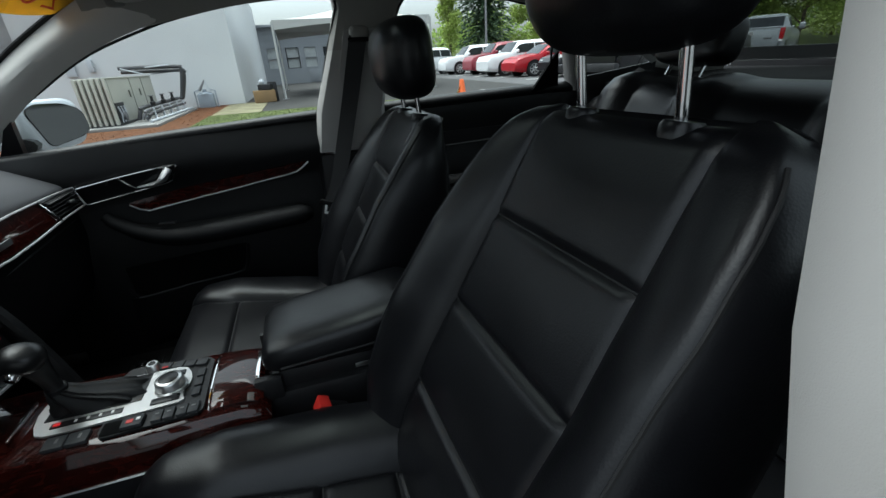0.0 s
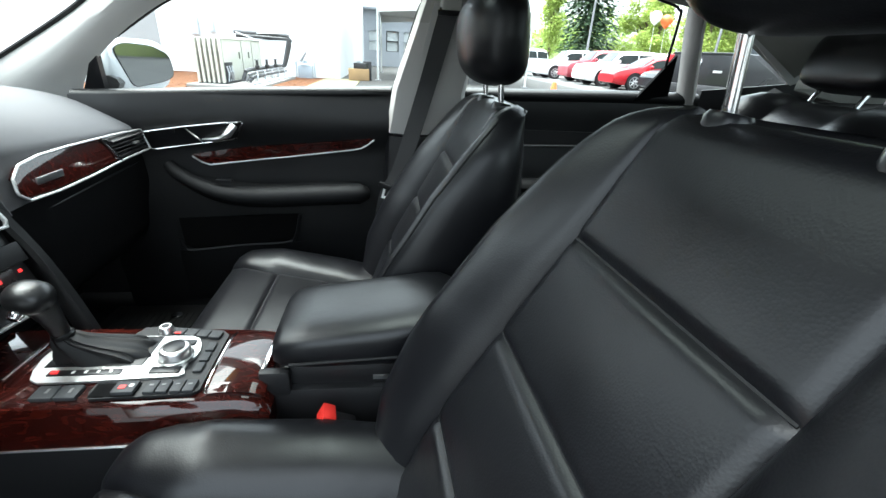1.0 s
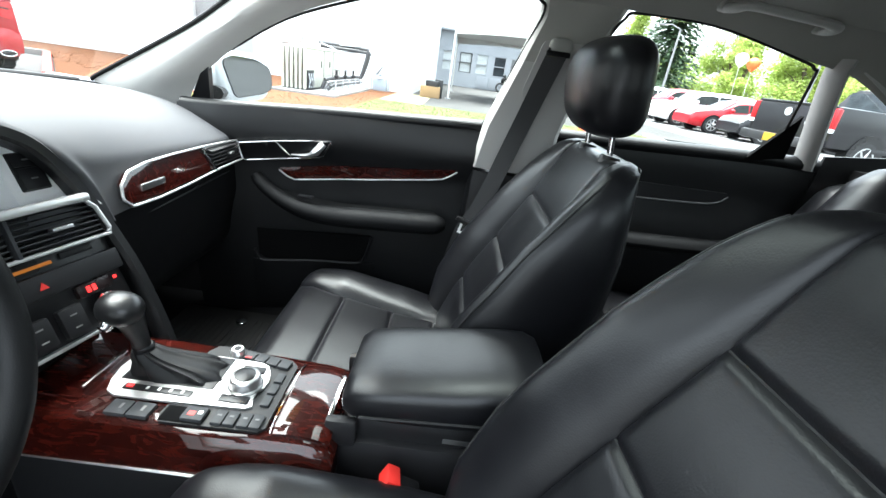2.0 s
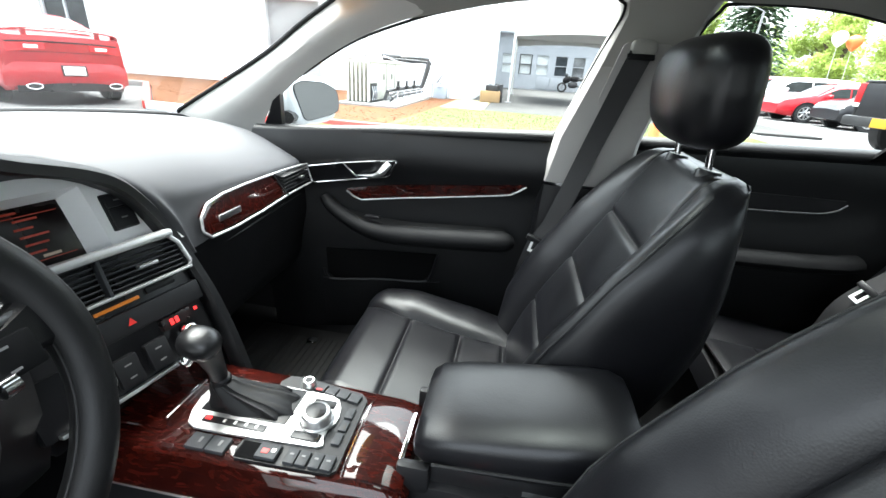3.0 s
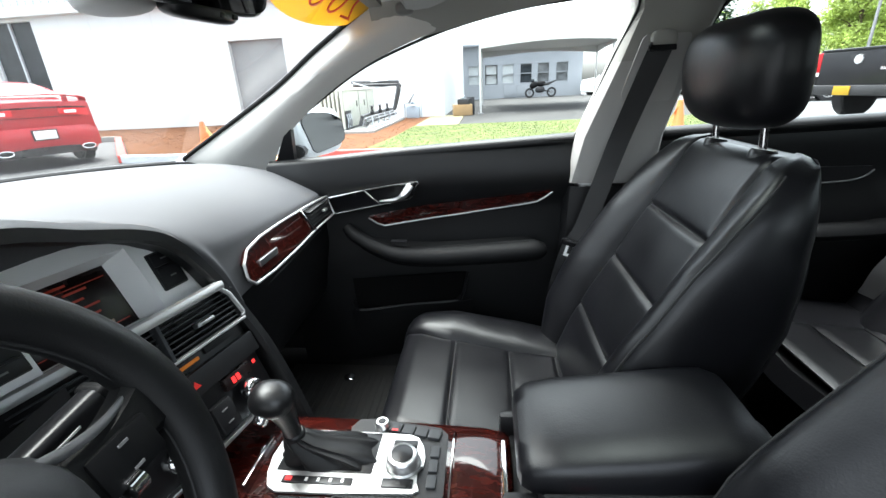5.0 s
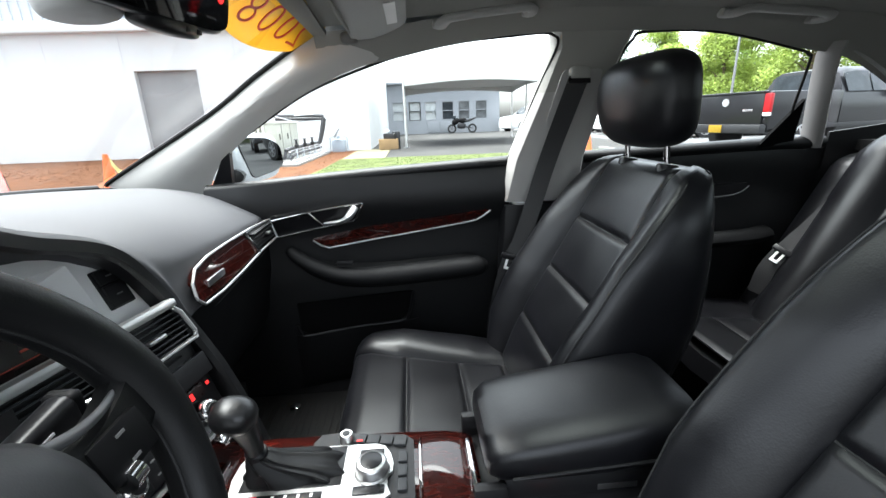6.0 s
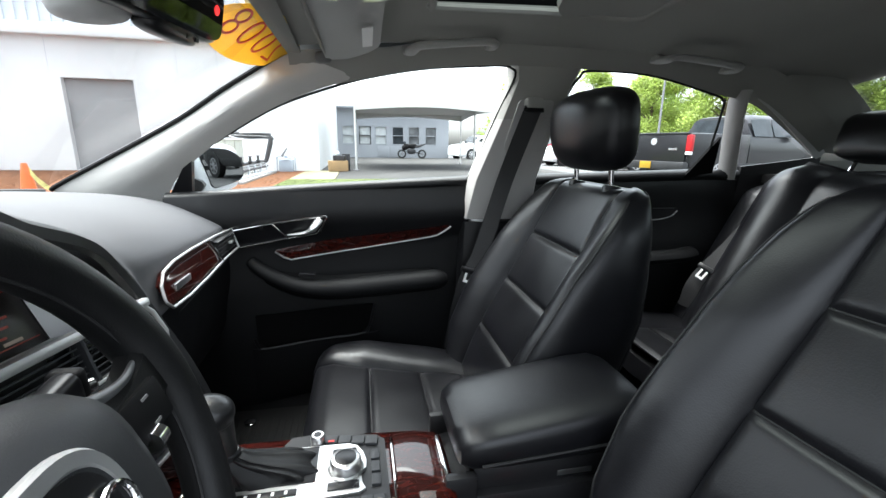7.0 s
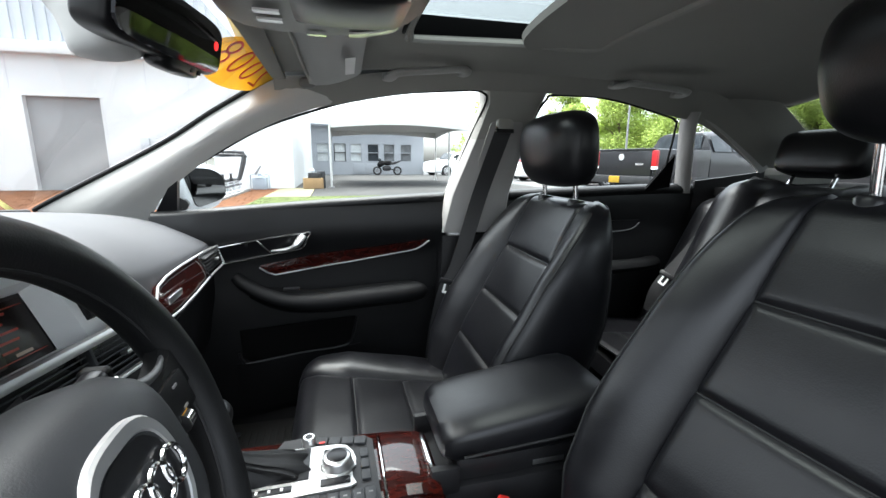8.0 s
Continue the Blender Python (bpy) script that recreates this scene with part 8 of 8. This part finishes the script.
def motorcycle():
    it = thing("motorcycle", (3.3, 29.7, 0.06), "black sport motorcycle on its stand by the office wall", "motorcycle")
    c = Vector((3.3, 29.7, 0.06))
    for x in (-0.70, 0.70):
        w = part("wheel", tube(B(), [c + Vector((x + 0.25 * math.cos(a), 0, 0.31 + 0.25 * math.sin(a))) for a in (2 * math.pi * k / 24 for k in range(24))], 0.058, 8, closed=True, up=(0, 1, 0)), TYRE, it, "black motorcycle tyre")
        part("rim", puck(B(), c + Vector((x, -0.03, 0.32)), (0, 1, 0), (0.09, 0.09, 0.06), (0, 0.06, 0.06), 20), STEEL, w)
        for k in range(5):
            part("spoke", tube(B(), [c + Vector((x, 0, 0.31)), c + Vector((x + 0.22 * math.cos(1.257 * k), 0, 0.31 + 0.22 * math.sin(1.257 * k)))], 0.018, 6), STEEL, w)
    part("fairing", lump(B(), c + Vector((-0.44, 0, 0.78)), (0.56, 0.32, 0.40), 0.9, Euler((0, radians(-30), 0)).to_matrix()), STALK, it, "black fairing")
    part("tank", lump(B(), c + Vector((0.02, 0, 0.84)), (0.62, 0.32, 0.34), 0.8), STALK, it)
    part("engine", lump(B(), c + Vector((-0.04, 0, 0.48)), (0.62, 0.32, 0.38), 0.8), DARKSTEEL, it)
    part("seat", tube(B(), [c + Vector(p) for p in ((0.15, 0, 0.80), (0.45, 0, 0.82), (0.95, 0, 1.0))], [0.15, 0.16, 0.06], 10, flat=0.6), SATIN, it, "black saddle and tail")
    part("fork", tube(B(), [c + Vector((-0.70, 0.10, 0.32)), c + Vector((-0.45, 0.10, 0.95))], 0.03, 8), DARKSTEEL, it)
    part("swing_arm", tube(B(), [c + Vector((0.70, 0.10, 0.32)), c + Vector((0.10, 0.10, 0.45))], 0.035, 8), DARKSTEEL, it)
    part("handlebar", tube(B(), [c + Vector((-0.40, -0.32, 0.98)), c + Vector((-0.45, 0, 0.96)), c + Vector((-0.40, 0.32, 0.98))], 0.018, 8), DARKSTEEL, it)
    part("windshield", lump(B(), c + Vector((-0.52, 0, 1.05)), (0.22, 0.24, 0.22), 0.8), DARKGLASS, it)
    part("stand", tube(B(), [c + Vector((0.05, -0.1, 0.35)), c + Vector((0.0, -0.28, 0.0))], 0.015, 6), STEEL, it)


motorcycle()


# ---------------------------------------------------------------- cones and tape
def cone(x, y):
    it = thing("traffic_cone", (x, y, 0), "orange plastic traffic cone with tape tied to it", "traffic cone", "traffic cones")
    part("base", box(B(), (x, y, 0.02), (0.36, 0.36, 0.04), 0.01), ORANGE, it)
    part("body", puck(B(), (x, y, 0.04), (0, 0, 1), (0.14, 0.13, 0.035, 0.03), (0, 0.02, 0.66, 0.68), 24), ORANGE, it)
    return it


cone(-4.66, 6.10)
cone(2.6, 6.38)
cone(1.2, 3.85)
cone(-3.4, -1.9)
tape = thing("caution_tape", (0.5, 6.4, 0.4), "yellow caution tape hanging slack between cones", "caution tape")
line = smooth_line([(-4.66, 6.10, 0.68), (-4.4, 6.14, 0.36), (-3.6, 6.25, 0.10), (-1.2, 6.30, 0.045), (0.8, 6.30, 0.045), (2.2, 6.32, 0.20), (2.6, 6.38, 0.66)], 70)
rings = []
for k, p in enumerate(line):
    tw = 0.5 * math.sin(0.35 * k) + 0.3 * math.sin(0.9 * k)
    a = Vector((0, math.sin(tw), math.cos(tw))) * 0.038
    rings.append([p - a, p + a, p + a + Vector((0, 0.001, 0)), p - a + Vector((0, 0.001, 0))])
part("tape_strip", loft(B(), rings), TAPE, tape)


# ---------------------------------------------------------------- trees, lamps, far edge
def leaf_cloud(centres, n, size, seed, squash=1.0):
    """Many small leaf clumps scattered through lobes: (centre, radius)."""
    r = random.Random(seed)
    verts, faces = [], []
    total = sum(c[1] ** 2 for c in centres)
    for c, rad in centres:
        c = Vector(c)
        for k in range(int(n * rad ** 2 / total)):
            d = Vector((r.gauss(0, 1), r.gauss(0, 1), r.gauss(0, 1))).normalized() * rad * (r.random() ** 0.45)
            d.z *= squash
            p = c + d
            s = size * r.uniform(0.6, 1.3)
            a = Vector((r.gauss(0, 1), r.gauss(0, 1), r.gauss(0, 0.6))).normalized()
            b = a.cross(Vector((r.gauss(0, 1), r.gauss(0, 1), r.gauss(0, 1)))).normalized()
            i = len(verts)
            verts += [p + a * s, p + b * s * 0.6, p - a * s, p - b * s * 0.6]
            faces.append((i, i + 1, i + 2, i + 3))
    return verts, faces


def leaf_part(name, verts, faces, m, parent, label=""):
    me = bpy.data.meshes.new(name)
    me.from_pydata([tuple(v) for v in verts], [], faces)
    me.materials.append(m)
    ob = new(name, me)
    ob.parent = parent
    ob.matrix_parent_inverse = BASE[parent].inverted()
    BASE[ob] = Matrix.Identity(4)
    return tagged(ob, label)


def tree(place, height, spread, m, seed, n=5000, label="spring green broadleaf tree", tall=False):
    r = random.Random(seed)
    x, y = place
    it = thing("tree", (x, y, 0), label, "tree", "trees")
    top = height * 0.55
    bm = tube(B(), [(x, y, 0), (x + 0.1, y, height * 0.25), (x - 0.05, y + 0.1, top), (x, y, height * 0.85)], [0.035 * height * 0.6, 0.024 * height * 0.6, 0.015 * height * 0.6, 0.02], 10)
    lobes = []
    for k in range(22):
        a, q = r.uniform(0, 6.28), r.uniform(0.20, 0.92)
        reach = spread * (0.9 - 0.7 * abs(q - 0.45)) * r.uniform(0.35, 0.9) * (0.5 if tall else 1.0)
        e = Vector((x + reach * math.cos(a), y + reach * math.sin(a), height * q))
        tube(bm, [(x, y, height * q * 0.72), (x + 0.5 * reach * math.cos(a), y + 0.5 * reach * math.sin(a), height * q * 0.9), e], [0.07, 0.045, 0.015], 6)
        lobes.append((e, spread * r.uniform(0.26, 0.46)))
    lobes.append((Vector((x, y, height * 0.92)), spread * 0.3))
    part("trunk", bm, BARKWOOD, it, "brown trunk with limbs")
    v, f = leaf_cloud(lobes, int(2.6 * n), 0.115, seed, 1.5 if tall else 0.85)
    leaf_part("crown", v, f, m, it, "leafy crown with gaps")
    return it


def conifer(place, height, spread, seed):
    r = random.Random(seed)
    x, y = place
    it = thing("conifer", (x, y, 0), "tall dark green conifer", "tree", "trees")
    part("trunk", tube(B(), [(x, y, 0), (x, y, height)], [0.3, 0.03], 10), BARKWOOD, it)
    verts, faces = [], []
    for k in range(52):
        q = k / 51
        z = height * lerp(0.10, 0.99, q)
        reach = spread * (1 - q) ** 0.8 + 0.15
        for j in range(20):
            a = r.uniform(0, 6.28)
            l = reach * r.uniform(0.6, 1.1)
            for i in range(9):
                t = (i + r.random()) / 9
                p = Vector((x + l * t * math.cos(a), y + l * t * math.sin(a), z - 0.35 * l * t * t + r.uniform(-0.1, 0.1)))
                d = Vector((math.cos(a + r.uniform(-0.9, 0.9)), math.sin(a + r.uniform(-0.9, 0.9)), -0.35)) * 0.46
                w = d.cross(Vector((r.uniform(-0.4, 0.4), r.uniform(-0.4, 0.4), 1))).normalized() * 0.14
                n0 = len(verts)
                verts += [p - d * 0.4, p + w, p + d, p - w]
                faces.append((n0, n0 + 1, n0 + 2, n0 + 3))
    leaf_part("crown", verts, faces, NEEDLE, it, "dark needle crown")
    return it


conifer((21.4, 50.0), 15.0, 5.4, 3)
tree((14.6, 42.0), 8.0, 1.8, SPRING, 11, 2500, "slim spring green poplar", True)
tree((25.5, 45.0), 9.5, 3.0, SPRING, 12, 5200)
tree((27.5, 38.0), 9.0, 3.4, SPRING, 13, 6000)
tree((31.0, 33.0), 9.0, 3.6, SPRING, 14, 6000)
tree((35.5, 30.0), 9.5, 3.8, GREEN, 15, 6000)
tree((37.0, 25.5), 9.0, 3.6, SPRING, 16, 6000)
tree((33.0, 42.0), 11.0, 4.2, GREEN, 17, 6000)
tree((42.0, 24.0), 10.0, 4.4, GREEN, 18, 6000)
tree((24.0, 40.0), 7.0, 2.0, SPRING, 19, 2800, "young spring green tree")
tree((45.0, 17.0), 9.0, 4.0, SPRING, 20, 5000)
tree((40.0, 33.0), 11.0, 4.4, SPRING, 23, 6000)
tree((46.0, 29.0), 12.0, 4.6, GREEN, 24, 6000)


def bush(x, y, height, spread, seed):
    r = random.Random(seed)
    it = thing("bush", (x, y, 0), "rounded green bush at the far edge of the car park", "bush", "bushes")
    bm = B()
    lobes = []
    for k in range(12):
        a, q = r.uniform(0, 6.28), r.uniform(0.2, 0.8)
        e = Vector((x + spread * 0.7 * math.cos(a) * r.random(), y + spread * 0.7 * math.sin(a) * r.random(), height * q))
        tube(bm, [(x + 0.1 * math.cos(a), y + 0.1 * math.sin(a), 0), e], [0.04, 0.012], 6)
        lobes.append((e, spread * r.uniform(0.30, 0.45)))
    part("stems", bm, BARKWOOD, it)
    v, f = leaf_cloud(lobes, 2600, 0.10, seed, 0.8)
    leaf_part("leaves", v, f, GREEN, it, "small green leaves")


for k in range(5):
    bush(-53.0 + 2.6 * k, 29.2 - 0.25 * k + 0.5 * (k % 2), 2.1 - 0.15 * (k % 3), 1.9, 40 + k)


# grassy bank and far hedge
bm = sheet(B(), 40, 6, lambda u, v: (lerp(15.0, 60.0, u), lerp(36.0, 60.0, v) - 18 * u, 2.2 * math.sin(math.pi * v) * (0.7 + 0.3 * math.sin(9 * u)) - 0.05))
setting("grass_bank", bm, GRASS, "grassy bank at the far edge of the lot", "grass bank", True)
hedge = thing("shrubs", (-20.5, 13.0, 0), "low green shrubs at the building corner", "shrubs")
v, f = leaf_cloud([(Vector((-21.5 + 1.1 * k, 13.2 + 0.2 * (k % 2), 0.45)), 0.75) for k in range(5)], 2600, 0.08, 31, 0.7)
leaf_part("foliage", v, f, GREEN, hedge)
v, f = leaf_cloud([(Vector((24 + 5.0 * k, 70 + 6 * math.sin(k), 2.5 + 1.5 * (k % 3))), 5.0) for k in range(18)], 22000, 0.30, 33, 0.8)
far = thing("far_trees", (0, 70, 0), "far line of green trees", "trees", kind="stuff")
leaf_part("foliage", v, f, GREEN, far)


def lamp_post(x, y, h, arm, label="grey steel street lamp"):
    it = thing("street_lamp", (x, y, 0), label, "street lamp", "street lamps")
    part("post", tube(B(), [(x, y, 0), (x, y, h)], [0.11, 0.07], 12), STEEL, it)
    part("arm", tube(B(), [(x, y, h), (x + arm * 0.5, y, h + 0.25), (x + arm, y, h + 0.2)], 0.04, 8), STEEL, it)
    part("lantern", box(B(), (x + arm, y, h + 0.17), (0.7, 0.3, 0.12), 0.04), STEEL, it)
    return it


lamp_post(-46.0, 31.0, 9.6, -1.4)
lamp_post(15.8, 36.0, 6.0, -1.4)
lamp_post(25.5, 34.0, 9.0, 1.2, "tall grey lamp post among the trees")
def balloon(place, m, label):
    """A balloon that floats on its string."""
    x, y, z = place
    it = thing("balloon", (x, y, 0), label, "balloon", "balloons")
    part("skin", puck(B(), (x, y, z - 0.50), (0, 0, 1), (0.03, 0.05, 0.20, 0.36, 0.44, 0.42, 0.30, 0.12, 0.01), (0.0, 0.03, 0.16, 0.34, 0.56, 0.74, 0.90, 0.985, 1.0), 24), m, it)
    part("string", tube(B(), smooth_line([(x, y, z - 0.49), (x + 0.12, y, z * 0.5), (x + 0.5, y + 0.2, 0.0)], 12), 0.012, 6), LABEL, it, "pale string")
    return it


balloon((20.4, 34.9, 4.45), LABEL, "white balloon on a string among parked cars")
balloon((21.35, 34.9, 4.25), ORANGE, "orange balloon on a string among parked cars")
